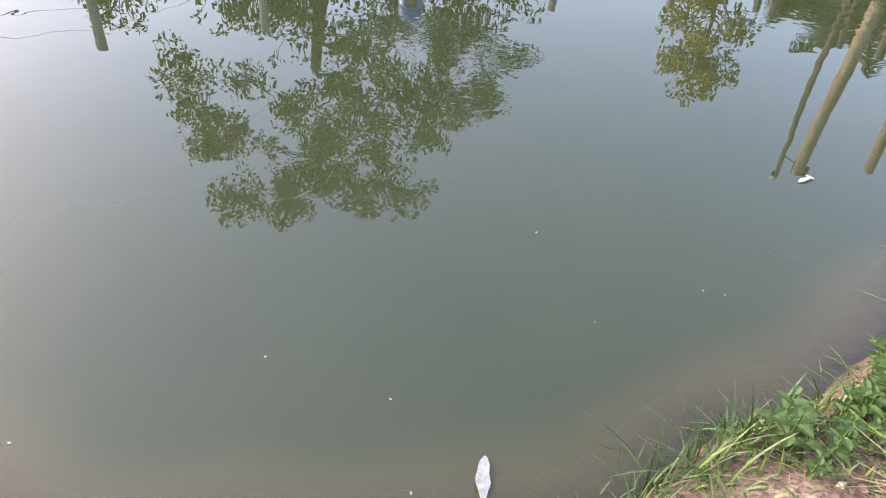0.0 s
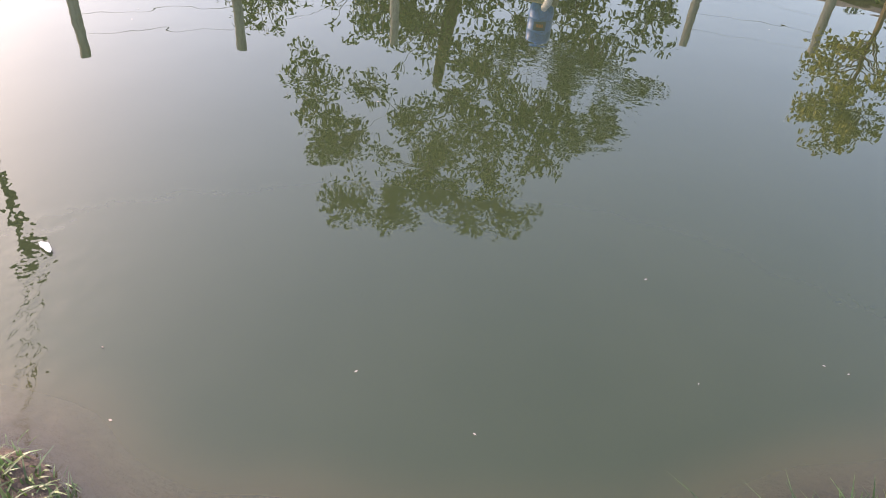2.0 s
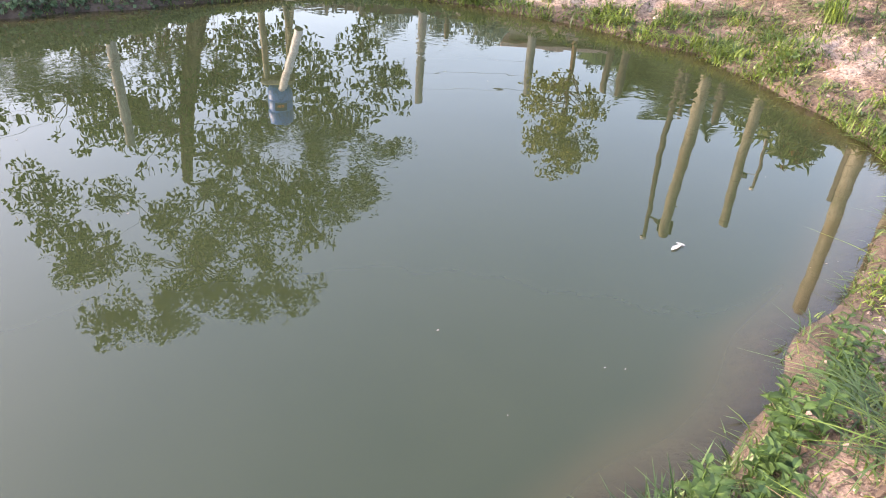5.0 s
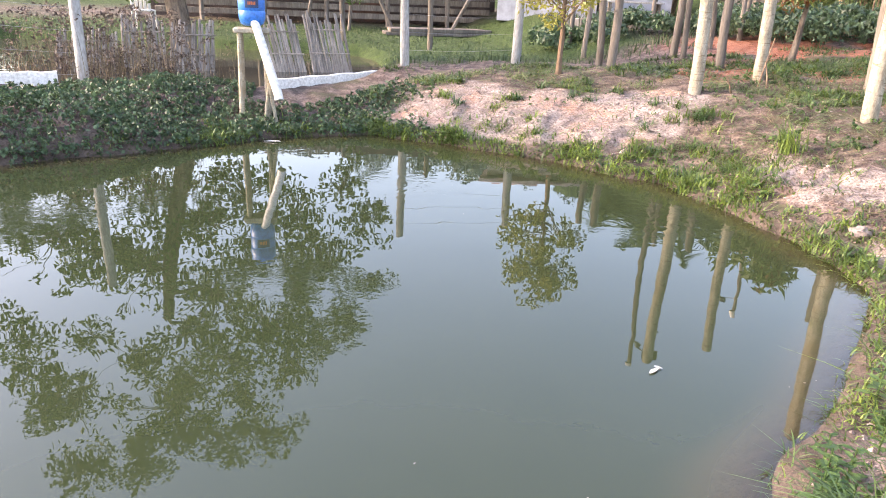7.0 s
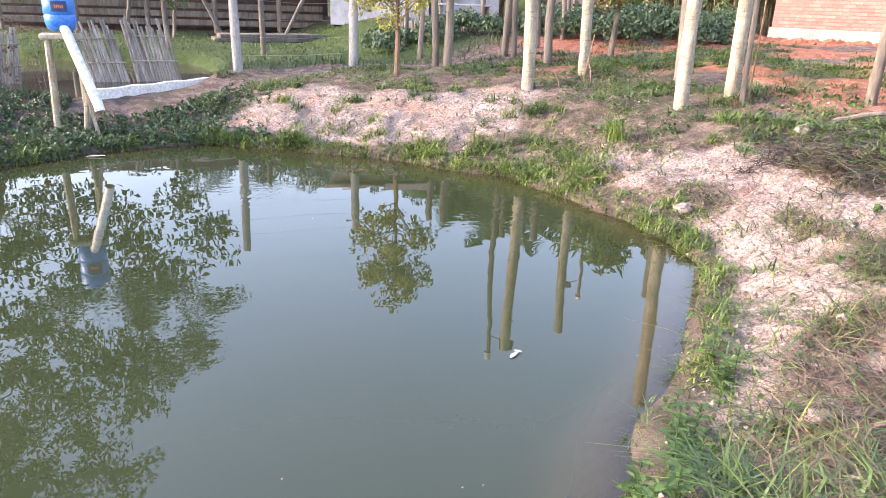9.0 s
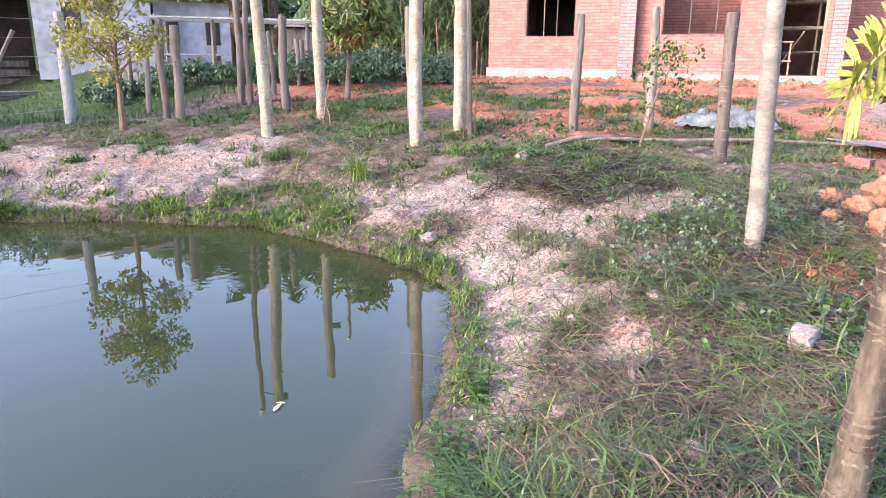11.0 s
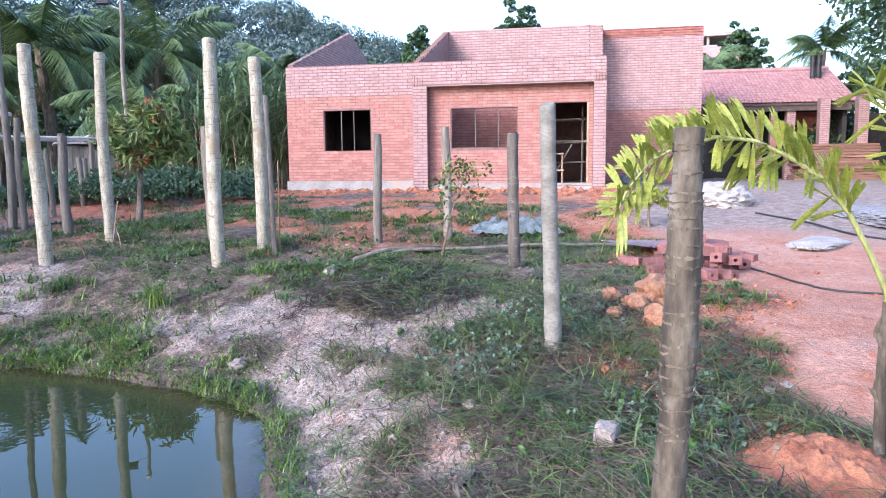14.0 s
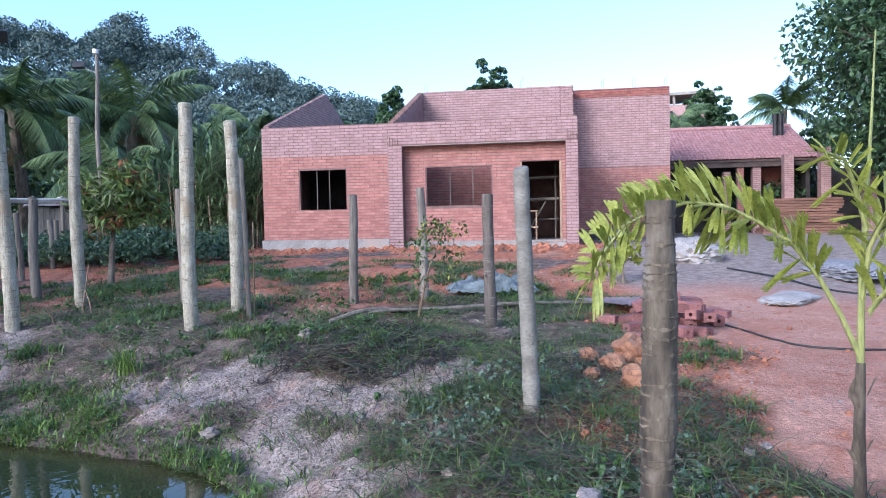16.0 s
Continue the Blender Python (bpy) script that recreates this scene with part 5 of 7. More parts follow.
g = np.random.default_rng(31)
spots = []
for k in range(330):
    a, dist = g.uniform(-50, 66), g.uniform(46, 112)
    if a > 52 and dist < 60:
        continue
    spots.append((*az(a, dist), g.uniform(4.2, 7.7), g.uniform(2.6, 5.0)))
woods("hill_wood", spots, "dense wood covering the hill, blue-grey haze in its leaf colour", "leaf_hill_haze", 41, 430000, 0.34, 14, 0.75, 0.8)
spots = [(*az(a, dist), h, w) for a, dist, h, w in ((64.6, 60, 13.2, 2.6), (65.8, 61, 13.0, 2.4), (81.4, 57, 10.6, 2.6), (82.6, 58, 10.0, 2.4), (57.3, 52, 9.5, 2.4), (75, 66, 9.0, 2.2), (84, 60, 6.0, 3.0), (90, 55, 7, 3.5), (72, 70, 7, 3))]
woods("far_trees", spots, "far round-topped trees behind the house", "leaf_dark", 42, 60000, 0.3, 70, 0.4, 1.2)
spots = [(*az(g.uniform(20, 51), g.uniform(29, 40)), g.uniform(2.0, 4.0), g.uniform(1.2, 2.2)) for k in range(60)]
woods("undergrowth", spots, "dark undergrowth below the palms", "leaf_dark", 43, 30000, 0.28)

# ---- feeder on the far bank ----
feeder = thing("fish_feeder", (-0.82, 9.05, gz(-0.82, 9.05)), "blue plastic drum feeder on a post stand with a white chute", "feeder")
FZ = gz(-0.82, 9.05)
bm = bm_new()
prof = [(0.0, 0.0), (0.10, 0.005), (0.135, 0.03), (0.155, 0.09), (0.158, 0.16), (0.150, 0.175), (0.158, 0.19), (0.158, 0.32), (0.150, 0.335), (0.158, 0.35), (0.158, 0.42), (0.145, 0.47), (0.11, 0.50), (0.06, 0.51), (0.0, 0.51)]
tube(bm, [(0, 0, 1.15 - FZ + z + 0.0004 * i) for i, (q, z) in enumerate(prof)], [max(q, 0.002) for q, z in prof], 24)
drum = part("drum", bm, "blue", feeder, "blue plastic drum")
bm = bm_new()
a0 = math.atan2(-9.05, 0.82)
for i in range(10):
    t0, t1 = a0 + (i - 5) * 0.1, a0 + (i - 4) * 0.1
    q = [bm.verts.new((0.161 * math.cos(t), 0.161 * math.sin(t), z)) for t, z in ((t0, 1.36 - FZ), (t1, 1.36 - FZ), (t1, 1.47 - FZ), (t0, 1.47 - FZ))]
    bm.faces.new(q)
lab = part("label", bm, "blue_dark", drum, "dark printed label", smooth=False)
bm = bm_new()
for i in range(5):
    t0 = a0 - 0.28 + i * 0.115
    for lo, hi in ((1.395, 1.43),):
        bm.faces.new([bm.verts.new((0.1635 * math.cos(t), 0.1635 * math.sin(t), z - FZ)) for t, z in ((t0, lo), (t0 + 0.085, lo), (t0 + 0.085, hi), (t0, hi))])
part("print_bars", bm, "orange", drum, smooth=False)
bm = bm_new()
box(bm, (-0.22, -0.13, 1.07 - FZ), (0.2, 0.13, 1.13 - FZ), 0.012)
part("platform", bm, "post_pale", feeder)
for x, y in ((-0.15, -0.08), (0.14, -0.08), (-0.15, 0.1), (0.14, 0.1)):
    bm = bm_new()
    tube(bm, [(x * 1.15, y, -0.05), (x * 1.05, y, 0.5), (x, y, 1.08 - FZ)], [0.035, 0.033, 0.03], 9, wob=0.06, seed=3)
    part("leg", bm, "post_pale", feeder)
bm = bm_new()
tube(bm, [(0.02, -0.1, 1.21 - FZ), (0.05, -0.13, 1.16 - FZ), (0.10, -0.2, 1.0 - FZ), (0.29, -0.42, 0.40 - FZ), (0.30, -0.44, 0.34 - FZ)], [0.045, 0.05, 0.052, 0.052, 0.054], 14)
part("chute", bm, "pvc", feeder, "white plastic chute")
bm = bm_new()
tube(bm, [(0.10, -0.16, -0.12), (0.2, -0.3, 0.62 - FZ)], 0.022, 8)
tube(bm, [(0.26, -0.18, -0.14), (0.16, -0.3, 0.62 - FZ)], 0.022, 8)
part("brace", bm, "post_pale", feeder)

# ---- white fence posts and wire ----
fence = thing("wire_fence", (1.43, 12.0, gz(1.43, 12.0)), "wire fence with whitewashed concrete posts along the ponds", "fence")
FPOS = [(-6.6, 7.6, 2.3), (-4.9, 8.75, 2.35), (-3.15, 10.25, 2.5), (1.36, 11.75, 2.35), (3.16, 11.5, 2.15), (4.0, 14.3, 2.1)]
forg = Vector((1.43, 12.0, gz(1.43, 12.0)))
for i, (x, y, top) in enumerate(FPOS):
    b = gz(x, y) - 0.05
    bm = bm_new()
    r = random.Random(i)
    tube(bm, [Vector((x + 0.03 * k / 5 * (-1) ** i, y, b + (top - b) * k / 5)) - forg for k in range(6)], [0.075 - 0.002 * k for k in range(6)], 10, wob=0.05, seed=i)
    part("post", bm, "fence_white", fence)
for a, b in zip(FPOS[:3], FPOS[1:3]):
    for k in range(6):
        bm = bm_new()
        za, zb = gz(a[0], a[1]) + 0.3 + 0.28 * k, gz(b[0], b[1]) + 0.3 + 0.28 * k
        tube(bm, [Vector((a[0], a[1], za)) - forg, Vector(((a[0] + b[0]) / 2, (a[1] + b[1]) / 2, (za + zb) / 2 - 0.02)) - forg, Vector((b[0], b[1], zb)) - forg], 0.002, 5)
        part("wire", bm, "steel", fence)
for k in range(6):
    for a, b in ((FPOS[3], FPOS[4]), (FPOS[4], FPOS[5])):
        bm = bm_new()
        za, zb = gz(a[0], a[1]) + 0.25 + 0.28 * k, gz(b[0], b[1]) + 0.25 + 0.25 * k
        tube(bm, [Vector((a[0], a[1], za)) - forg, Vector(((a[0] + b[0]) / 2, (a[1] + b[1]) / 2, (za + zb) / 2 - 0.03)) - forg, Vector((b[0], b[1], zb)) - forg], 0.002, 5)
        part("wire", bm, "steel", fence)
for i, (x, y, top, rad) in enumerate(((4.72, 11.22, 2.0, 0.075), (4.58, 11.42, 2.0, 0.06), (6.0, 11.3, 2.46, 0.05), (6.25, 10.5, 2.2, 0.06), (4.96, 13.1, 1.7, 0.05), (6.2, 6.15, 2.5, 0.03), (5.3, 14.9, 2.0, 0.05), (7.0, 12.2, 2.0, 0.05), (2.4, 15.8, 2.3, 0.06), (0.6, 17.6, 2.2, 0.06), (-1.4, 18.2, 2.3, 0.06), (8.2, 13.2, 1.9, 0.05), (8.9, 14.2, 1.9, 0.05))):
    round_post("grey_post", (x, y), top, rad, "post_grey", "grey weathered post behind the pond bank", "garden posts", (0.03 * (-1) ** i, 0.02), seed=50 + i, wob=0.08)

for i, (x, y, top, lean) in enumerate(((5.52, 8.35, 1.25, (0.12, 0.0)), (5.62, 8.3, 0.95, (-0.06, 0.03)), (6.28, 6.15, 1.2, (0.05, 0.02)), (6.42, 6.28, 1.75, (0.02, 0.0)), (6.12, 6.22, 0.9, (0.16, -0.05)), (4.95, 8.0, 0.8, (-0.1, 0.02)))):
    b = gz(x, y) - 0.03
    bm = bm_new()
    tube(bm, [(0, 0, 0), (lean[0] * 0.4 + 0.01, lean[1] * 0.5, (top - b) * 0.5), (lean[0], lean[1], top - b)], [0.012, 0.010, 0.008], 7, wob=0.1, seed=i)
    ob = part("thin_stake", bm, "twig", None)
    ob.matrix_basis = pose(x, y, b)
    tagged(ob, "thin brown stake pushed into the bank beside a post", "stake", "thin stakes")

# ---- split bamboo screens in the duck pond ----
def screen(at, to, top, count, tilt, seed):
    r = random.Random(seed)
    ob = thing("bamboo_screen", (at[0], at[1], DUCK_LEVEL - 0.02), "leaning screen of grey split bamboo canes in the water", "fence", "bamboo screens")
    d = Vector((to[0] - at[0], to[1] - at[1], 0))
    for k in range(count):
        bm = bm_new()
        p = d * (k / count)
        h = (top - DUCK_LEVEL) * r.uniform(0.85, 1.08)
        q = Vector((tilt * h + r.uniform(-0.03, 0.03), 0.25 * h + r.uniform(-0.04, 0.04), h))
        tube(bm, [p, p + q * 0.5 + Vector((r.uniform(-0.01, 0.01), 0, 0)), p + q], [0.025, 0.024, 0.02], 6, wob=0.1, seed=k)
        part("cane", bm, "bamboo", ob)
    bm = bm_new()
    for f in (0.35, 0.75):
        h = (top - DUCK_LEVEL) * f
        tube(bm, [Vector((tilt * h, 0.25 * h - 0.03, h)), d + Vector((tilt * h, 0.25 * h - 0.03, h))], 0.012, 5)
    part("tie_rail", bm, "bamboo", ob)


screen((-4.1, 12.2), (-3.2, 12.4), 0.85, 18, 0.02, 1)
screen((-3.15, 12.5), (-2.5, 12.6), 1.05, 14, -0.05, 2)
screen((-2.45, 12.6), (-1.75, 12.75), 1.0, 16, 0.03, 3)
screen((-0.75, 12.85), (-0.2, 12.9), 1.12, 12, -0.22, 4)
screen((-0.1, 12.9), (0.6, 12.95), 1.18, 16, -0.2, 5)

# ---- white liner along the duck pond's near edge ----
for (ax, ay), (bx, by) in (((-0.75, 9.95), (1.25, 11.75)), ((-4.6, 9.35), (-3.3, 9.75))):
    bm = bm_new()
    d = Vector((bx - ax, by - ay, 0)).normalized()
    nrm = Vector((d.y, -d.x, 0))
    lip = 0.40 if ax > -1 else 0.48
    n = 14
    rows = []
    for k in range(n + 1):
        p = Vector((ax, ay, 0)).lerp(Vector((bx, by, 0)), k / n)
        wv = 0.008 * math.sin(k * 1.9)
        rows.append([bm.verts.new(p + nrm * (0.06 + wv) + Vector((0, 0, 0.02))), bm.verts.new(p + nrm * (0.01 + wv) + Vector((0, 0, lip + wv))), bm.verts.new(p - nrm * 0.03 + Vector((0, 0, lip + 0.01 + wv))), bm.verts.new(p - nrm * 0.05 + Vector((0, 0, 0.12)))])
    for a, b in zip(rows, rows[1:]):
        for k in range(3):
            bm.faces.new((a[k], b[k], b[k + 1], a[k + 1]))
    liner = part("pond_liner", bm, "pvc", None)
    tagged(liner, "white plastic board edging the duck pond", "edging", "edging boards")

# ---- garden chair ----
chair = thing("garden_chair", (-4.3, 19.6, gz(-4.3, 19.6)), "pale plastic garden chair on the grass", "chair", turn=25)
for x in (-0.22, 0.22):
    for y in (-0.2, 0.2):
        bm = bm_new()
        tube(bm, [(x * 1.1, y * 1.1, 0), (x, y, 0.42)], [0.02, 0.025], 8)
        part("leg", bm, "pvc", chair)
bm = bm_new()
box(bm, (-0.25, -0.24, 0.41), (0.25, 0.24, 0.45), 0.015)
part("seat", bm, "pvc", chair)
bm = bm_new()
for k in range(5):
    box(bm, (-0.24 + k * 0.1, 0.2, 0.45), (-0.17 + k * 0.1, 0.24, 0.82), 0.01)
box(bm, (-0.25, 0.2, 0.78), (0.25, 0.25, 0.86), 0.015)
part("backrest", bm, "pvc", chair)

# ---- buildings and garden behind ----
white = thing("white_house", (7.1, 20.8, gz(7.1, 20.8)), "small whitewashed house with a tiled roof behind the garden", "house", turn=-19)
bm = bm_new()
box(bm, (-1.9, 0, -0.2), (1.0, 3.0, 2.6))
part("wall", bm, "white_wall", white, smooth=False)
bm = bm_new()
box(bm, (1.1, 0.7, -0.2), (3.2, 3.0, 1.95))
part("side_wall", bm, "white_wall", white, smooth=False)
bm = bm_new()
box(bm, (-2.1, -0.25, 2.6), (1.3, 3.2, 2.72), 0.02, Matrix.Rotation(radians(6), 4, "X"))
box(bm, (0.9, 0.4, 1.98), (3.5, 3.2, 2.08), 0.02, Matrix.Rotation(radians(8), 4, "X"))
part("roof", bm, "tin", white)
# Window faces are painted near black for the unlit rooms behind.
for x, y in ((1.35, 0.69), (2.5, 0.69)):
    bm = bm_new()
    box(bm, (x, y - 0.02, 0.75), (x + 0.4, y + 0.05, 1.5))
    part("window", bm, "gap_shade", white, smooth=False)
bm = bm_new()
box(bm, (-1.2, -0.02, 1.0), (-0.75, 0.05, 1.8))
part("window", bm, "gap_shade", white, smooth=False)
shed = thing("tin_shed", (1.5, 24.5, gz(1.5, 24.5)), "dark rusty tin shed with an open front", "shed", turn=-4)
bm = bm_new()
box(bm, (-7, 1.0, -0.2), (4.6, 1.1, 3.4))
part("back_wall", bm, "tin_dark", shed, smooth=False)
bm = bm_new()
box(bm, (-7.3, -1.5, 2.6), (4.9, 1.3, 2.68), 0.01, Matrix.Rotation(radians(5), 4, "X"))
part("roof", bm, "tin", shed)
for k in range(7):
    bm = bm_new()
    tube(bm, [(-6.8 + 1.9 * k, -1.2, -0.2), (-6.8 + 1.9 * k, -1.2, 2.5)], 0.07, 8, wob=0.06, seed=k)
    part("post", bm, "post_grey", shed)
for k in range(3):
    bm = bm_new()
    box(bm, (-6.5, -0.4 + 0.05 * k, 0.15 + 0.25 * k), (4.2, -0.3 + 0.05 * k, 0.33 + 0.25 * k), 0.01)
    part("rail", bm, "post_grey", shed)
for k, (x, y, a) in enumerate(((-0.3, 20.5, 0.2), (2.2, 20.8, -0.5), (3.6, 20.2, 0.6), (0.9, 21.2, 0.1))):
    bm = bm_new()
    tube(bm, [(0, 0, 0), (a * 1.6, 0.1, 1.7)], 0.05, 7, wob=0.08, seed=k)
    ob = part("leaning_pole", bm, "post_grey", None)
    ob.matrix_basis = pose(x, y, gz(x, y) - 0.03)
    tagged(ob, "rough timber pole leaning over the lawn", "pole", "leaning poles")
pile = thing("board_pile", (3.4, 20.0, gz(3.4, 20.0)), "low pile of sawn boards on the lawn", "lumber", turn=8)
for k in range(6):
    bm = bm_new()
    box(bm, (-1.6 + 0.05 * k, 0.3 * (k % 3), 0.1 * (k // 3)), (1.8 - 0.1 * k, 0.3 * (k % 3) + 0.22, 0.1 * (k // 3) + 0.09), 0.008)
    part("board", bm, "post_grey", pile)

perg = thing("pergola", (8.7, 16.8, gz(8.7, 16.8)), "grey pole pergola with a flat pale roof frame over the garden", "pergola", turn=-27)
for x in (-1.8, -0.6, 0.6, 1.7):
    for y in (0, 1.6):
        bm = bm_new()
        tube(bm, [(x, y, -0.1), (x + 0.02, y, 1.32)], 0.045, 8, wob=0.06, seed=int(x * 10))
        part("post", bm, "post_grey", perg)
for y in (-0.1, 0.5, 1.1, 1.7):
    bm = bm_new()
    tube(bm, [(-2.0, y, 1.36), (1.9, y, 1.34)], 0.03, 7, wob=0.08, seed=int(y * 10))
    part("beam", bm, "fence_white", perg)
for k in range(7):
    bm = bm_new()
    tube(bm, [(-1.9 + 0.6 * k, -0.15, 1.41), (-1.9 + 0.6 * k, 1.75, 1.41)], 0.022, 6)
    part("batten", bm, "fence_white", perg)
bshed = thing("board_hut", (10.3, 16.3, gz(10.3, 16.3)), "small hut of upright weathered grey boards", "hut", turn=-29)
for k in range(10):
    bm = bm_new()
    box(bm, (-0.55 + k * 0.12, 0, -0.1), (-0.55 + k * 0.12 + 0.113, 0.03, 1.15 + 0.04 * (k % 3)), 0.004)
    part("board", bm, "post_grey", bshed, smooth=False)
bm = bm_new()
box(bm, (-0.7, -0.1, 1.25), (0.8, 1.4, 1.29), 0.005)
part("roof", bm, "tin", bshed)
bm = bm_new()
box(bm, (-0.55, 0.05, -0.1), (0.65, 1.3, 1.2))
part("body", bm, "post_grey", bshed, smooth=False)
edge = thing("garden_edging", (6.7, 15.6, gz(6.7, 15.6)), "row of upright clay tiles edging the vegetable bed", "edging", turn=-23.5)
em = bm_new()
box(em, (0, 0, -0.05), (0.1, 0.04, 0.19), 0.012)
edge_me = bpy.data.meshes.new("edging_tile")
em.to_mesh(edge_me)
em.free()
edge_me.materials.append(M["bamboo"])
for k in range(24):
    piece("edging_tile", edge_me, edge, pose(-1.35 + 0.115 * k, 0, 0.02 * math.sin(k * 2.1), 0, 3 * math.sin(k * 1.7), 0))
bench = thing("plank_bench", (7.9, 17.6, gz(7.9, 17.6)), "pale plank table standing in the garden", "table", turn=-20)
bm = bm_new()
box(bm, (-0.7, -0.3, 0.5), (0.7, 0.3, 0.55), 0.01)
part("top", bm, "fence_white", bench)
for x in (-0.6, 0.6):
    for y in (-0.22, 0.22):
        bm = bm_new()
        box(bm, (x - 0.03, y - 0.03, 0), (x + 0.03, y + 0.03, 0.5))
        part("leg", bm, "post_grey", bench, smooth=False)

# ---- utility pole and wires, seen only as a reflection ----
up = thing("utility_pole", (-9.6, 8.4, gz(-9.6, 8.4)), "dark utility pole with two wires overhead", "utility pole")
bm = bm_new()
tube(bm, [(0, 0, -0.3), (0, 0, 7.1)], [0.11, 0.075], 10)
part("pole", bm, "post_dark", up)
bm = bm_new()
box(bm, (-0.1, -0.35, 6.75), (0.1, 0.35, 6.9), 0.01)
box(bm, (-0.18, -0.15, 6.3), (0.18, 0.15, 6.62), 0.03)
part("crossarm", bm, "post_dark", up)
for k in (0, 1):
    bm = bm_new()
    tube(bm, [Vector((0, 0.25 - 0.5 * k, 6.95)).lerp(Vector((9.6 + 0.7 * k, -12.6, 6.9)), f / 10) - Vector((0, 0, 0.5 * math.sin(math.pi * f / 10))) for f in range(11)], 0.012, 5)
    part("wire", bm, "black", up)

# ---- cane and undergrowth behind the yard ----
def cane_clump(x, y, n, h, seed):
    g = np.random.default_rng(seed)
    b = gz(x, y)
    ob = thing("cane_clump", (x, y, b), "tall clump of green cane with arching leaves", "cane", "cane clumps")
    th, q = g.uniform(0, math.tau, n), 0.7 * np.sqrt(g.uniform(0, 1, n))
    px, py = np.cos(th) * q, np.sin(th) * q
    for k in range(0, n, 5):
        bm = bm_new()
        tube(bm, [(px[k], py[k], -0.05), (px[k] * 1.1, py[k] * 1.1, h * 0.62)], 0.02, 5, closed=False)
        part("stalk", bm, "twig", ob)
    v, f = blades(np.repeat(px, 7), np.repeat(py, 7), g.uniform(0.1, 0.62, 7 * n) * h, h * g.uniform(0.3, 0.55, 7 * n), g.uniform(0.03, 0.075, 7 * n), 1.5, seed, 4)
    c = new("leaves", mesh_of("leaves", v, f, "cane"))
    c.parent = ob


for k, (yaw, dist, h) in enumerate(((43.2, 22.5, 4.3), (41.5, 22.0, 3.6), (45.2, 23.0, 3.9), (40.0, 23.5, 3.8), (46.5, 24.5, 4.2), (44.4, 21.5, 2.6))):
    cane_clump(*az(yaw, dist), 26, h, 60 + k)

# ---- small building on the far rise ----
bx, by = az(80.0, 62)
far = thing("apartment_block", (bx, by, gz(bx, by)), "distant unfinished building with a flat roof slab", "building", turn=-80)
bm = bm_new()
box(bm, (-2.2, 0, -1), (2.2, 4, 11.2 - gz(bx, by)))
part("wall", bm, "brick_new", far, smooth=False)
bm = bm_new()
box(bm, (-2.6, -0.5, 11.9 - gz(bx, by)), (2.6, 4.2, 12.15 - gz(bx, by)), 0.03)
part("roof_slab", bm, "concrete", far, smooth=False)
for q in (-2.2, -0.7, 0.8, 2.0):
    bm = bm_new()
    box(bm, (q, -0.2, 11.2 - gz(bx, by)), (q + 0.2, 0.0, 11.9 - gz(bx, by)))
    part("column", bm, "concrete", far, smooth=False)
# Painted room shade again, as near-black window faces.
for q in (-1.5, 0.3):
    bm = bm_new()
    box(bm, (q, -0.03, 9.8 - gz(bx, by)), (q + 0.8, 0.06, 10.7 - gz(bx, by)))
    part("window", bm, "gap_shade", far, smooth=False)

# ---- young palm with jagged leaflets ----
def jagged_leaf(verts, faces, p, d, side, length, width, r):
    """A leaflet that widens outwards and ends in torn teeth, a little folded along its rib."""
    up = d.cross(side).normalized()
    n = len(verts)
    prof = ((0, 0.12), (0.25, 0.6), (0.55, 0.92), (0.82, 1.0))
    for f, w in prof:
        c = p + d * length * f + Vector((0, 0, -0.14 * length * f * f))
        verts += [c - side * width * w * 0.5 + up * width * 0.12, c, c + side * width * w * 0.5 + up * width * 0.12]
    for k in range(len(prof) - 1):
        for j in range(2):
            a = n + 3 * k + j
            faces.append((a, a + 1, a + 4, a + 3))
    e = n + 3 * (len(prof) - 1)
    m = len(verts)
    tipz = Vector((0, 0, -0.14 * length))
    ends = [p + d * length * q + tipz + side * width * o for q, o in ((0.93 + 0.1 * r.random(), -0.45), (1.0 + 0.08 * r.random(), -0.1), (0.95 + 0.1 * r.random(), 0.2), (1.02 + 0.08 * r.random(), 0.46))]
    verts += ends
    faces += [(e, e + 1, m + 1, m), (e + 1, e + 2, m + 3, m + 2)]


plant = thing("young_palm", (3.66, -0.09, gz(3.66, -0.09)), "young fishtail palm with long yellow green leaflets", "palm", turn=0)
PB = Vector((3.66, -0.09, gz(3.66, -0.09)))
pr = random.Random(9)
bm = bm_new()
tube(bm, [Vector(q) - PB for q in ((3.66, -0.09, 0.25), (3.65, -0.08, 0.7), (3.645, -0.085, 1.02))], [0.026, 0.024, 0.02], 10, wob=0.08, seed=2)
part("stem", bm, "palm_wood", plant, "dark stem wrapped in old sheaths")
for k in range(7):
    a, z0 = k * 2.2, 0.15 + 0.085 * k
    verts, faces = [], []
    d = Vector((math.cos(a) * 0.35, math.sin(a) * 0.35, 1 if k % 3 else -1)).normalized()
    jagged_leaf(verts, faces, Vector((math.cos(a) * 0.025, math.sin(a) * 0.025, z0)), d, Vector((-math.sin(a), math.cos(a), 0)), pr.uniform(0.08, 0.16), 0.045, pr)
    piece("old_sheath", mesh_of("old_sheath", verts, faces, "bark"), plant)
bm = bm_new()
tube(bm, [Vector(q) - PB for q in ((3.645, -0.085, 1.0), (3.65, -0.09, 1.4), (3.65, -0.11, 1.8), (3.65, -0.125, 2.1), (3.64, -0.14, 2.5))], [0.017, 0.014, 0.010, 0.006, 0.003], 8)
part("leader", bm, "palm_stem", plant, "yellow green spear stem")
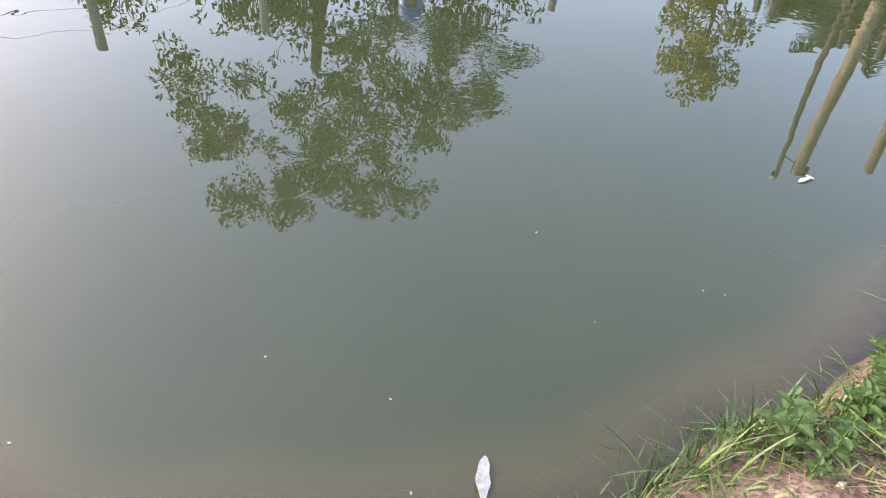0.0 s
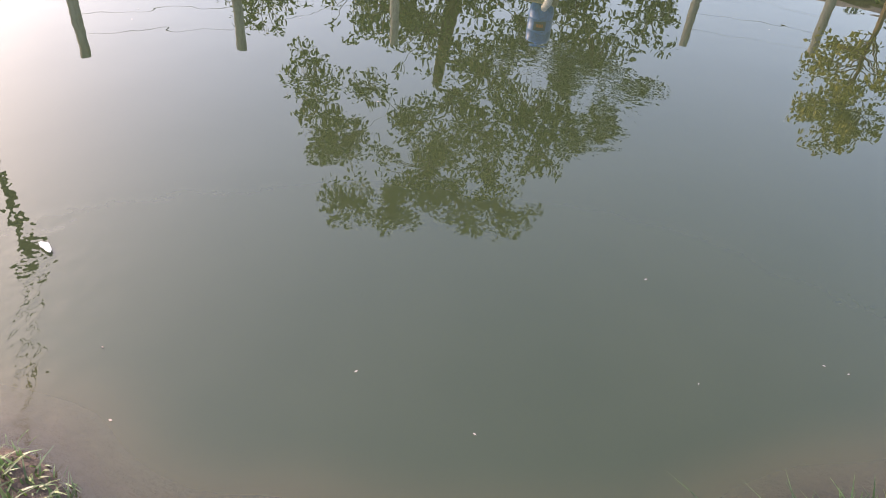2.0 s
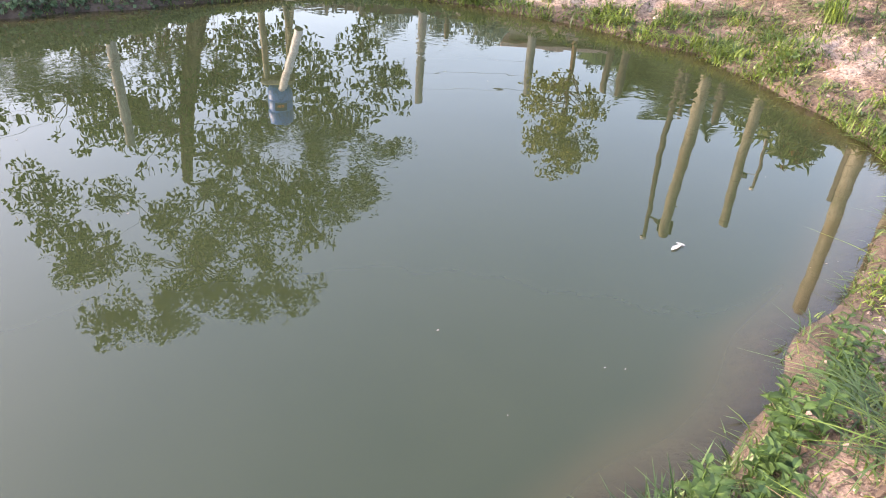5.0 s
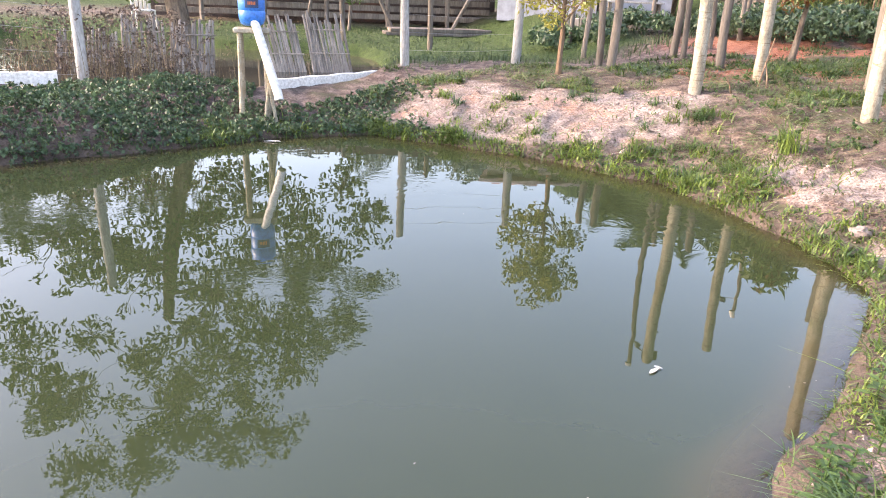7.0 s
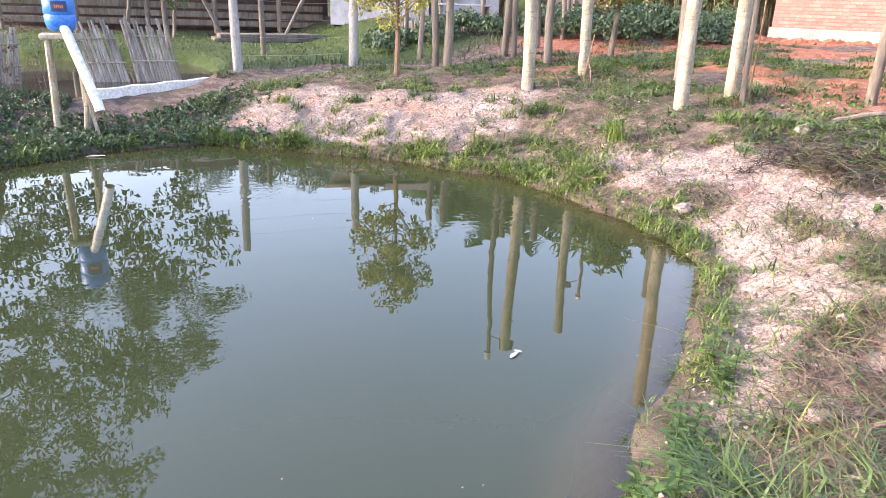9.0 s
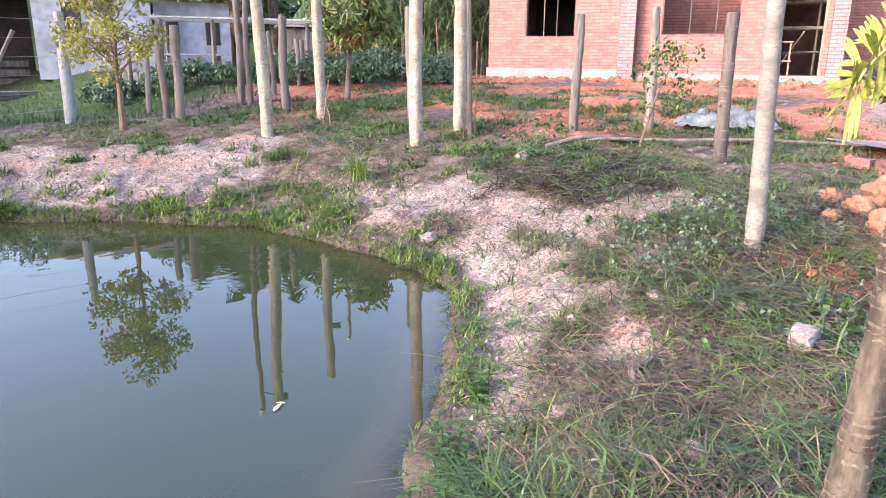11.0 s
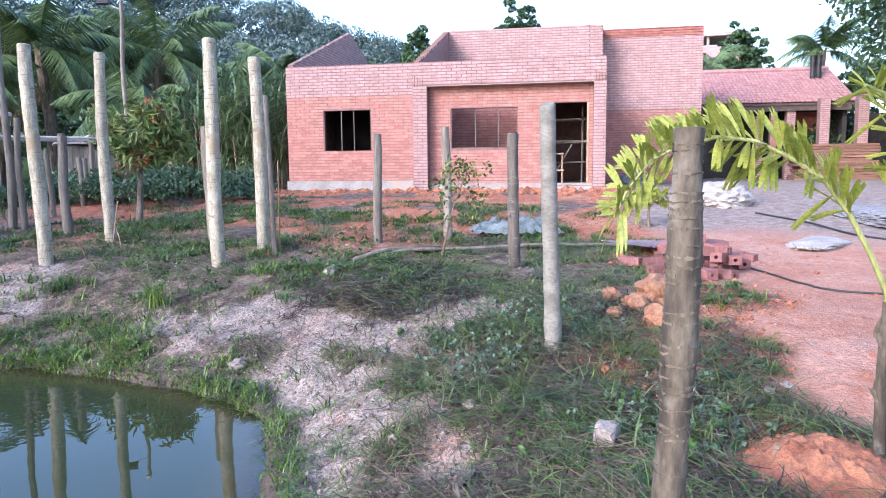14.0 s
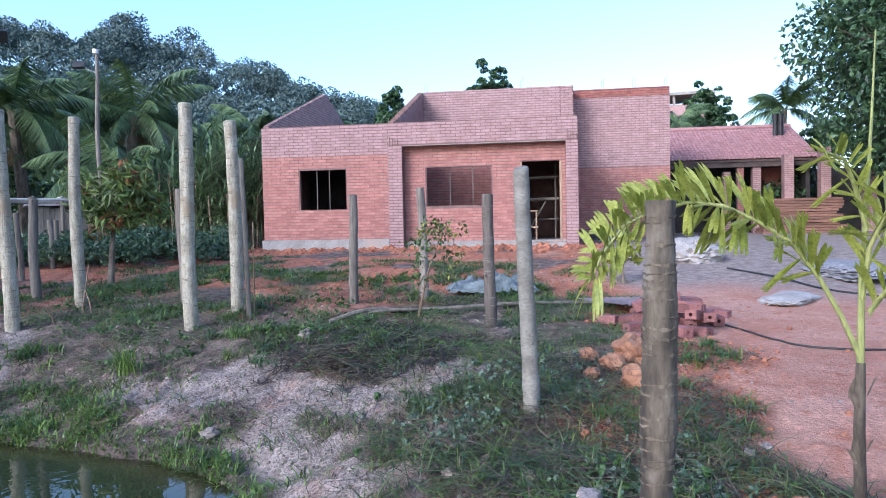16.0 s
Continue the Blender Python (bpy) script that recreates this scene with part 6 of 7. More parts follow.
FROND = [(3.64, -0.09, 1.03), (3.62, -0.01, 1.23), (3.58, 0.08, 1.41), (3.53, 0.19, 1.57), (3.48, 0.33, 1.67), (3.43, 0.46, 1.74), (3.37, 0.6, 1.76), (3.3, 0.74, 1.73), (3.24, 0.87, 1.66), (3.19, 0.96, 1.53), (3.15, 1.01, 1.4)]


def frond(path, first, count, length, width, seed):
    r = random.Random(seed)
    pts = [Vector(q) - PB for q in path]
    bm = bm_new()
    tube(bm, pts, [0.011 * (1 - 0.8 * i / len(pts)) + 0.002 for i in range(len(pts))], 7)
    rib = part("frond_rib", bm, "palm_stem", plant)
    n = len(pts) - 1
    for k in range(count):
        f = first + (1 - first) * k / (count - 1)
        i = min(int(f * n), n - 1)
        p, t = pts[i].lerp(pts[i + 1], f * n - i), (pts[i + 1] - pts[i]).normalized()
        across = t.cross(Vector((0, 0, 1))).normalized()
        for sgn in (-1, 1):
            fall = r.uniform(-0.95, 0.35) if r.random() < 0.5 else r.uniform(0.4, 1.3)
            d = (across * sgn * 0.65 + t * r.uniform(0.15, 0.6) + Vector((0, 0, fall))).normalized()
            s = (t - d * t.dot(d)).normalized()
            verts, faces = [], []
            jagged_leaf(verts, faces, p, d, s, length * r.uniform(0.7, 1.2) * (1 - 0.35 * f), width * r.uniform(0.7, 1.2), r)
            piece("leaflet", mesh_of("leaflet", verts, faces, "palm_leaf"), rib)


frond(FROND, 0.2, 72, 0.29, 0.036, 1)
frond([(3.648, -0.09, 1.3), (3.6, -0.12, 1.55), (3.5, -0.2, 1.75), (3.4, -0.33, 1.85), (3.3, -0.5, 1.8)], 0.15, 18, 0.26, 0.032, 2)
frond([(3.65, -0.1, 1.5), (3.68, -0.2, 1.72), (3.75, -0.36, 1.85), (3.85, -0.55, 1.82)], 0.1, 16, 0.25, 0.032, 3)
frond([(3.65, -0.11, 1.62), (3.60, -0.06, 1.82), (3.54, -0.02, 1.93), (3.46, 0.05, 1.96)], 0.1, 14, 0.2, 0.024, 4)
frond([(3.65, -0.12, 1.25), (3.6, -0.18, 1.35), (3.52, -0.3, 1.42), (3.42, -0.45, 1.40)], 0.1, 14, 0.25, 0.032, 5)

# ---- shrubs and saplings ----
branch_tree("yellow_shrub", (3.4, 10.0), 2.5, 0.72, 0.045, 3600, 0.075, "leaf_yellow", "bare-stemmed shrub with sparse yellow leaves on the bank", 3, clear=0.25, clumps=48, bark="twig", clump_r=0.2)
branch_tree("yard_sapling", (6.9, 4.2), 1.35, 0.42, 0.018, 420, 0.06, "leaf", "thin sapling with few green leaves in the yard", 6, lean=(0.25, -0.2), clear=0.25, clumps=14, bark="twig", second="leaf_yellow", clump_r=0.3)
branch_tree("small_palm_shrub", (10.3, 2.7), 0.75, 0.35, 0.03, 160, 0.16, "palm_leaf", "small light green shrub at the yard's edge", 14, clear=0.6, clumps=10, bark="bark", clump_r=0.3)
v, f = blades(np.full(70, 4.4) + rng.normal(0, 0.07, 70), np.full(70, 6.0) + rng.normal(0, 0.07, 70), np.full(70, gz(4.4, 6.0) - 0.01), rng.uniform(0.2, 0.42, 70), np.full(70, 0.014), 0.8, 91, 4)
tagged(new("grass_tuft", mesh_of("grass_tuft", v, f, "grass")), "bright green tuft of broad grass on the bank", "grass tuft")

# ---- loose things on the ground ----
def lump(name, at, size, mat, label, category, group="", seed=0, flat=0.7, sink=0.25, angular=False, amp=1.0):
    r = random.Random(seed)
    bm = bm_new()
    bmesh.ops.create_icosphere(bm, subdivisions=3 if size[0] < 0.5 else 5, radius=0.5)
    off = [Vector((r.uniform(-9, 9), r.uniform(-9, 9), r.uniform(-9, 9))) for _ in range(2)]
    for v in bm.verts:
        q = v.co.normalized()
        k = 0.5 * (1 + amp * (0.4 * noise.noise(q * 1.6 + off[0]) - 0.3 * abs(noise.noise(q * 3.2 + off[1]))) + 0.12 * amp ** 0.5 * noise.noise(q * 8 + off[0]) + (0.05 * noise.noise(q * 17 + off[1]) if size[0] > 0.5 else 0))
        v.co = q * k
        if angular:
            v.co = Vector([max(-0.34, min(0.34, c)) for c in v.co])
        v.co.x *= size[0]
        v.co.y *= size[1]
        v.co.z *= size[2]
    ob = part(name, bm, mat, None)
    ob.matrix_basis = pose(at[0], at[1], gz(*at) + size[2] * (0.34 if angular else 0.5) * (1 - sink * 2), 0, 0, r.uniform(0, 360))
    return tagged(ob, label, category, group)


lump("stone_block", (3.22, 1.05), (0.24, 0.15, 0.13), "stone", "pale angular broken block lying in cut grass", "stone", seed=3, angular=True, sink=0.1)
for i, (x, y, q) in enumerate(((3.71, 1.82, 0.07), (3.5, 1.96, 0.09), (3.51, 1.46, 0.10), (3.88, 4.33, 0.12), (4.19, 0.43, 0.08), (4.45, 0.36, 0.07), (2.2, 1.62, 0.09), (5.75, 4.9, 0.16), (2.9, 2.3, 0.06), (4.1, 2.6, 0.06), (2.15, 1.0, 0.10))):
    lump("stone", (x, y), (q * 1.3, q, q * 0.7), "stone", "small pale stone lying on the bank", "stone", "stones", seed=30 + i)
for i, (x, y, q) in enumerate(((5.32, 1.5, 0.2), (5.65, 1.42, 0.34), (5.0, 1.25, 0.22), (5.5, 1.75, 0.15), (5.1, 1.6, 0.12))):
    lump("clay_clod", (x, y), (q * 1.1, q, q * 0.9), "clod_orange", "orange lump of dry clay beside the weeds", "clod", "clay clods", seed=60 + i, sink=0.2)
bm = bm_new()
rings = []
for i in range(19):
    f = i / 18
    ring = []
    for k in range(44):
        a = k * math.tau / 44
        R = 0.36 * (1 + 0.3 * noise.noise((2 * math.cos(a), 2 * math.sin(a), 4.0)))
        x, y = 3.40 + R * f * math.cos(a), 0.12 + R * f * math.sin(a)
        h = 0.085 * (1 - f ** 1.5) * (1 + 0.5 * noise.noise((x * 5, y * 5, 1.0))) + 0.035 * noise.noise((x * 16, y * 16, 3.0)) * (1 - f * f) + 0.022 * noise.noise((x * 38, y * 45, 8.0)) - 0.03 * f ** 6
        ring.append(bm.verts.new((x, y, gz(x, y) + h)))
    rings.append(ring)
for a, b in zip(rings, rings[1:]):
    for k in range(44):
        bm.faces.new((a[k], b[k], b[(k + 1) % 44], a[(k + 1) % 44]))
bmesh.ops.remove_doubles(bm, verts=rings[0], dist=0.001)
tagged(part("clay_mound", bm, "clod", None), "small mound of loose orange clay at the road's edge", "mound")
bm = bm_new()
tube(bm, [(0, 0, 0.02), (0.1, 0.05, 0.03), (0.2, 0.02, 0.045), (0.33, 0.06, 0.035)], [0.012, 0.018, 0.02, 0.008], 7, wob=0.15, seed=1)
ob = part("driftwood_stick", bm, "post_grey", None)
ob.matrix_basis = pose(2.56, 1.5, gz(2.6, 1.5) + 0.01, 0, 0, 10)
tagged(ob, "grey crooked stick lying in the grass", "stick")
bm = bm_new()
for k in range(2):
    n = 8
    rows = []
    for i in range(n + 1):
        c = Vector((0.03 * i, 0.02 * math.sin(i * 0.7 + k) + 0.06 * k, 0.03 + 0.015 * math.sin(i * 0.9)))
        w = 0.012 * math.sin(math.pi * (i + 0.5) / (n + 1)) + 0.002
        rows.append((bm.verts.new(c + Vector((0, w, 0))), bm.verts.new(c + Vector((0, 0, -0.004))), bm.verts.new(c - Vector((0, w, 0)))))
    for a, b in zip(rows, rows[1:]):
        bm.faces.new((a[0], b[0], b[1], a[1]))
        bm.faces.new((a[1], b[1], b[2], a[2]))
ob = part("dry_leaf_strip", bm, "stone", None)
ob.matrix_basis = pose(1.78, 1.22, gz(1.78, 1.2) + 0.0, 0, 0, -60)
tagged(ob, "pale curled dry leaf strips lying in the grass", "dry leaf")


def hose(name, pts, radius, mat, label, category):
    bm = bm_new()
    P = [Vector((x, y, gz(x, y) + radius * 0.8 + dz)) for x, y, dz in pts]
    sm = []
    for i in range(len(P) - 1):
        a, b, c, d = P[max(i - 1, 0)], P[i], P[i + 1], P[min(i + 2, len(P) - 1)]
        for k in range(6):
            t = k / 6
            q = 0.5 * ((2 * b) + (c - a) * t + (2 * a - 5 * b + 4 * c - d) * t * t + (3 * b - a - 3 * c + d) * t ** 3)
            q.z = max(q.z, gz(q.x, q.y) + radius * 0.8)
            sm.append(q)
    sm.append(P[-1])
    tube(bm, sm, radius, 7)
    tagged(part(name, bm, mat, None), label, category)


hose("black_hose", [(7.75, 1.1, 0), (7.3, 0.75, 0), (6.85, 0.35, 0), (6.75, 0.0, 0), (6.9, -0.45, 0), (7.3, -1.2, 0)], 0.010, "black", "black plastic hose lying across the clay road", "hose")
hose("grey_cable", [(12.3, 1.5, 0), (11.4, 0.7, 0.02), (10.6, 0.1, 0), (10.2, -0.5, 0), (9.9, -1.2, 0)], 0.014, "black", "dark cable lying by the gravel", "cable")
hose("fence_rail", [(6.3, 5.0, 0.03), (6.8, 4.6, 0.06), (7.3, 4.1, 0.05), (7.9, 3.4, 0.04), (8.6, 2.4, 0.02)], 0.022, "post_grey", "grey fallen rail lying through the weeds", "rail")
hose("fence_rail", [(6.2, 4.95, 0.03), (6.6, 4.75, 0.09), (7.05, 4.5, 0.05)], 0.025, "post_grey", "short grey branch lying on cut weeds", "rail")
bm = bm_new()
tube(bm, [(-0.16, 0, 0.04), (0.16, 0, 0.04)], 0.035, 9)
tube(bm, [(0.16, 0, 0.04), (0.24, 0, 0.04)], 0.022, 9)
ob = part("pipe_offcut", bm, "black", None)
ob.matrix_basis = pose(7.0, 4.45, gz(7.0, 4.45) + 0.04, 0, 0, -50)
tagged(ob, "short black pipe piece lying on the weeds", "pipe")

# ---- brick pile and tin sheet ----
def holed_brick():
    bm = bm_new()
    L, W, H = 0.24, 0.115, 0.09
    n = 8
    holes = []
    for e in (0, 1):
        ring = []
        for h in (0.0,):
            ring.append([bm.verts.new((e * L, W / 2 + 0.019 * math.cos(k * math.tau / n), H / 2 + 0.019 * math.sin(k * math.tau / n))) for k in range(n)])
        out = [bm.verts.new((e * L, W / 2 + W / 2 * (1 if math.cos(a) > 0.01 else -1 if math.cos(a) < -0.01 else 0), H / 2 + H / 2 * (1 if math.sin(a) > 0.01 else -1 if math.sin(a) < -0.01 else 0))) for a in [k * math.tau / n for k in range(n)]]
        for k in range(n):
            f = (ring[0][k], out[k], out[(k + 1) % n], ring[0][(k + 1) % n])
            bm.faces.new(f if e else tuple(reversed(f)))
        holes.append((ring[0], out))
    for k in range(n):
        j = (k + 1) % n
        bm.faces.new((holes[0][0][k], holes[0][0][j], holes[1][0][j], holes[1][0][k]))
        bm.faces.new((holes[0][1][j], holes[0][1][k], holes[1][1][k], holes[1][1][j]))
    bmesh.ops.recalc_face_normals(bm, faces=bm.faces)
    me = bpy.data.meshes.new("loose_brick")
    bm.to_mesh(me)
    bm.free()
    me.materials.append(M["brick_loose"])
    return me


lb = holed_brick()
br = random.Random(21)
for k in range(46):
    lvl = 0 if k < 22 else 1 if k < 36 else 2 if k < 43 else 3
    a, q = br.uniform(0, math.tau), br.uniform(0, 1) ** 0.5 * (0.62 - 0.16 * lvl)
    x, y = 7.35 + math.cos(a) * q * 0.9, 1.52 + math.sin(a) * q * 0.75
    ob = new("loose_brick", lb)
    ob.matrix_basis = pose(x, y, gz(x, y) + 0.002 + lvl * 0.088 + br.uniform(0, 0.01), br.uniform(-6, 6) * lvl, br.uniform(-8, 8) * lvl, br.uniform(0, 360))
    tagged(ob, "loose red hollow brick in a tumbled pile", "brick", "brick pile")
for k in range(14):
    x, y = br.uniform(6.5, 8.2), br.uniform(1.2, 2.2)
    ob = new("loose_brick", lb)
    ob.matrix_basis = pose(x, y, gz(x, y) - 0.01, br.uniform(-5, 5), br.uniform(-5, 5), br.uniform(0, 360))
    tagged(ob, "loose red hollow brick lying on clay", "brick", "brick pile")
bm = bm_new()
n, rows = 60, []
for i in range(n + 1):
    x = -0.55 + 1.1 * i / n
    rows.append([bm.verts.new((x, y, 0.012 * math.sin(i * math.tau / 6) + 0.05)) for y in (-0.4, 0, 0.4)])
for a, b in zip(rows, rows[1:]):
    for k in range(2):
        bm.faces.new((a[k], b[k], b[k + 1], a[k + 1]))
bmesh.ops.solidify(bm, geom=list(bm.faces), thickness=0.004)
ob = part("tin_sheet", bm, "tin", None)
ob.matrix_basis = pose(8.3, 2.05, gz(8.3, 2.05) + 0.03, 0, 3, -32)
tagged(ob, "corrugated tin sheet lying on the clay", "sheet")
bm = bm_new()
g2 = 26
grid = []
for i in range(g2 + 1):
    for j in range(g2 + 1):
        x, y = -0.62 + 1.24 * i / g2, -0.42 + 0.84 * j / g2
        k = max(0, 1 - (x / 0.62) ** 2) * max(0, 1 - (y / 0.42) ** 2)
        grid.append(bm.verts.new((x * (1 + 0.12 * noise.noise((x * 3, y * 3, 1))), y * (1 + 0.15 * noise.noise((x * 3, y * 3, 7))), 0.01 + 0.17 * k ** 0.5 * (0.8 + 1.3 * noise.noise((x * 5, y * 5, 3))) + 0.06 * noise.noise((x * 14, y * 14, 5)))))
for i in range(g2):
    for j in range(g2):
        a = i * (g2 + 1) + j
        bm.faces.new((grid[a], grid[a + g2 + 1], grid[a + g2 + 2], grid[a + 1]))
ob = part("plastic_sheet", bm, "sheet", None)
ob.matrix_basis = pose(8.95, 4.2, gz(8.95, 4.2), 0, 0, -60)
tagged(ob, "crumpled milky plastic sheet lying on red clay", "sheet")
for name, at, size, mat, label, seed in (("gravel_mound", (12.6, -0.2), (2.8, 1.2, 0.3), "gravel", "low heap of grey gravel before the slab", 5), ("sand_mound", (9.6, 0.45), (1.3, 0.6, 0.16), "sand", "thin spill of pale sand on the road", 6), ("lime_mound", (13.4, 2.3), (1.6, 1.2, 0.7), "sand", "heap of pale sand and lime beside the house", 7), ("dark_sand_mound", tuple(house_at(9.3, 5.0, 0))[:2], (1.3, 1.2, 0.6), "gravel", "heap of dark gravel at the house corner", 8)):
    lump(name, at, size, mat, label, "mound", seed=seed, sink=0.42, amp=0.45)

# ---- feathers and bits on the water ----
def feather(x, y, q, turn, z=POND_LEVEL, rx=0):
    bm = bm_new()
    n = 10
    rows = []
    for i in range(n + 1):
        f = i / n
        w = 0.16 * q * math.sin(math.pi * min(1, f * 0.9 + 0.08)) ** 0.7 * (1 + 0.12 * math.sin(i * 5))
        c = Vector((q * (f - 0.5), 0.04 * q * math.sin(f * 3), 0.004 + 0.05 * q * f * f))
        rows.append((bm.verts.new(c + Vector((0, w, 0.25 * w))), bm.verts.new(c), bm.verts.new(c + Vector((0, -w, 0.25 * w)))))
    for a, b in zip(rows, rows[1:]):
        bm.faces.new((a[0], b[0], b[1], a[1]))
        bm.faces.new((a[1], b[1], b[2], a[2]))
    bmesh.ops.solidify(bm, geom=list(bm.faces), thickness=0.0015)
    ob = part("feather", bm, "feather", None)
    ob.matrix_basis = pose(x, y, z + 0.001, rx, 0, turn)
    tagged(ob, "small white feather floating on the pond", "feather", "feathers")


feather(1.50, 2.77, 0.075, 30)
feather(1.535, 2.80, 0.045, -50)
feather(-1.91, 1.67, 0.09, -30)
feather(0.04, 1.08, 0.13, 88, rx=18)
feather(-0.6, 8.2, 0.2, -15)
g = np.random.default_rng(17)
bx, by = g.uniform(-3, 3.3, 90), g.uniform(1, 8, 90)
ok = inside_depth(POND, bx, by) < -0.1
near = inside_depth(POND, bx, by) > -0.5
keep = ok & (near | (g.uniform(0, 1, 90) < 0.35))
bx, by = bx[keep], by[keep]
cl = np.stack([g.normal(2.33, 0.1, 26), g.normal(2.5, 0.08, 26)], 1)
bx, by = np.r_[bx, cl[:, 0]], np.r_[by, cl[:, 1]]
sz = g.uniform(0.004, 0.009, len(bx))
th = g.uniform(0, math.tau, len(bx))
cs, sn = np.cos(th) * sz, np.sin(th) * sz
zz = np.full(len(bx), POND_LEVEL + 0.002)
v = np.stack([np.stack([bx + cs, by + sn, zz], 1), np.stack([bx - sn * 0.5, by + cs * 0.5, zz], 1), np.stack([bx - cs, by - sn, zz], 1), np.stack([bx + sn * 0.5, by - cs * 0.5, zz], 1)], 1).reshape(-1, 3)
tagged(new("floating_bits", mesh_of("floating_bits", v, np.arange(len(v)).reshape(-1, 4), "stone")), "tiny pale leaf bits floating on the pond", "debris", kind="stuff")

# ---- grass, weeds, straw ----
def scatter(n, x0, x1, y0, y1, seed):
    g = np.random.default_rng(seed)
    return g.uniform(x0, x1, n), g.uniform(y0, y1, n), g


def grow(name, x, y, g, height, width, lean, mat, label, seed, segs=3, sink=0.01):
    z = ground_parts(x, y)[3] - sink
    v, f = blades(x, y, z, height, width, lean, seed, segs)
    tagged(new(name, mesh_of(name, v, f, mat)), label, "grass", kind="stuff")


# fringe along the waterline
x, y, g = scatter(420000, -3.5, 5.0, 0.3, 9.6, 101)
s, d, d2, road, red, pale, wet, yard, bush, lawn = masks(x, y)
clump = vnoise(x, y, 0.22, 61) + 0.6 * vnoise(x, y, 0.6, 62)
wide = 0.72 + 0.5 * ss(3.2, 4.2, s) * ss(7.2, 6.2, y) * ss(4.6, 5.2, y)
p = ss(-0.05, 0.0, d) * ss(1.0, 0.32, (d + 0.2 * clump) / wide) * np.maximum(ss(-0.75, 0.35, clump), 0.5 * ss(0.2, 0.08, d)) * (1 - 0.5 * bush) * (1 - 0.8 * pale * ss(0.15, 0.3, d))
p = np.where(s < 1.2, p * 0.75, p) * np.where((s > 2.2) & (np.hypot(x, y) < 4.6), 0.5 + 0.3 * np.clip(vnoise(x, y, 0.25, 79) * 2, -1, 1), 1.0)
k = g.uniform(0, 1, len(x)) < p * 0.62
x, y = x[k], y[k]
tall = np.where(0.875 * x + 0.485 * y < 2.4, 0.6, np.where(np.hypot(x, y) < 4.6, 0.78, 1.0)) * (0.8 + 0.5 * np.clip(vnoise(x, y, 0.3, 78), -0.6, 1))
dist = np.hypot(x, y)
near = g.uniform(0, 1, len(x)) < np.where(dist < 2.8, 0.8, 0.2)
for name, mat, pick, seed in (("shore_grass", "grass", ~near, 102), ("shore_deep_grass", "grass_deep", near, 142)):
    q = pick
    grow(name, x[q], y[q], g, g.uniform(0.05, 0.17, q.sum()) * tall[q], g.uniform(0.005, 0.009, q.sum()) * (1 + 0.22 * np.maximum(dist[q] - 2, 0)), 1.4, mat, "fresh green grass fringing the waterline", seed)
# thin cover on the bank and in the yard
x, y, g = scatter(330000, 0.6, 11.5, -1.0, 11.5, 103)
s, d, d2, road, red, pale, wet, yard, bush, lawn = masks(x, y)
clump = vnoise(x, y, 0.35, 63) + 0.7 * vnoise(x, y, 1.1, 64)
p = ss(0.35, 0.6, d) * (1 - 0.9 * pale) * (1 - road) * (1 - 0.45 * red * ss(6, 7, s) - 0.75 * red * ss(7, 6, s)) * ss(-0.1, 0.8, clump)
k = g.uniform(0, 1, len(x)) < p * np.where(x + y < 6.5, 0.06, 0.5) * (1 - 0.85 * ss(1.2, 0.6, np.hypot((x - 5.5) / 0.9, (y - 3.85) / 1.15)))
x, y, clump = x[k], y[k], clump[k]
h = g.uniform(0.02, 0.10, len(x)) * (1 + 0.6 * np.clip(clump, 0, 1))
grow("bank_grass", x, y, g, h, g.uniform(0.004, 0.009, len(x)) * (1 + 0.2 * np.maximum(np.hypot(x, y) - 3, 0)), 1.7, "grass_dull", "dull green trampled grass on the bank", 104, 2)
# the ground on the rear side
x, y, g = scatter(150000, -7, 6, -6, 1.4, 109)
s, d, d2, road, red, pale, wet, yard, bush, lawn = masks(x, y)
clump = vnoise(x, y, 0.35, 76) + 0.7 * vnoise(x, y, 1.1, 77)
k = (g.uniform(0, 1, len(x)) < 0.5 * ss(0.2, 0.5, d) * (1 - 0.95 * road) * ss(-0.4, 0.7, clump)) & ((x < 1.2) | (y < -0.5))
x, y = x[k], y[k]
grow("rear_grass", x, y, g, g.uniform(0.03, 0.10, len(x)), g.uniform(0.004, 0.009, len(x)), 1.6, "grass_dull", "trampled green grass along the pond's near side", 110, 2)
# tufts: bright ones further off, arching ones near by, each leaning its own way
g = np.random.default_rng(105)
tx, ty = g.uniform(0.7, 9.5, 2600), g.uniform(-0.6, 10.5, 2600)
s, d, d2, road, red, pale, wet, yard, bush, lawn = masks(tx, ty)
k = (d > 0.25) & (road < 0.2) & (g.uniform(0, 1, 2600) < (0.75 - 0.6 * pale) * ss(-0.4, 0.5, vnoise(tx, ty, 0.8, 73) + 0.5 * vnoise(tx, ty, 0.3, 74)) * np.where(tx + ty < 6.5, 0.45, 1.0))
tx, ty = tx[k], ty[k]
n = 38
x, y = np.repeat(tx, n) + g.normal(0, 0.05, len(tx) * n), np.repeat(ty, n) + g.normal(0, 0.05, len(tx) * n)
deep = np.repeat(g.uniform(0, 1, len(tx)) < 0.45, n)
for name, mat, q, seed in (("grass_tufts", "grass", ~deep, 106), ("deep_grass_tufts", "grass_deep", deep, 146)):
    grow(name, x[q], y[q], g, g.uniform(0.05, 0.18, q.sum()), g.uniform(0.005, 0.010, q.sum()) * (1 + 0.15 * np.maximum(np.hypot(x[q], y[q]) - 3, 0)), 1.6, mat, "scattered tufts of grass on the bank", seed)
g = np.random.default_rng(107)
tx, ty = g.uniform(1.1, 4.8, 520), g.uniform(-0.5, 3.6, 520)
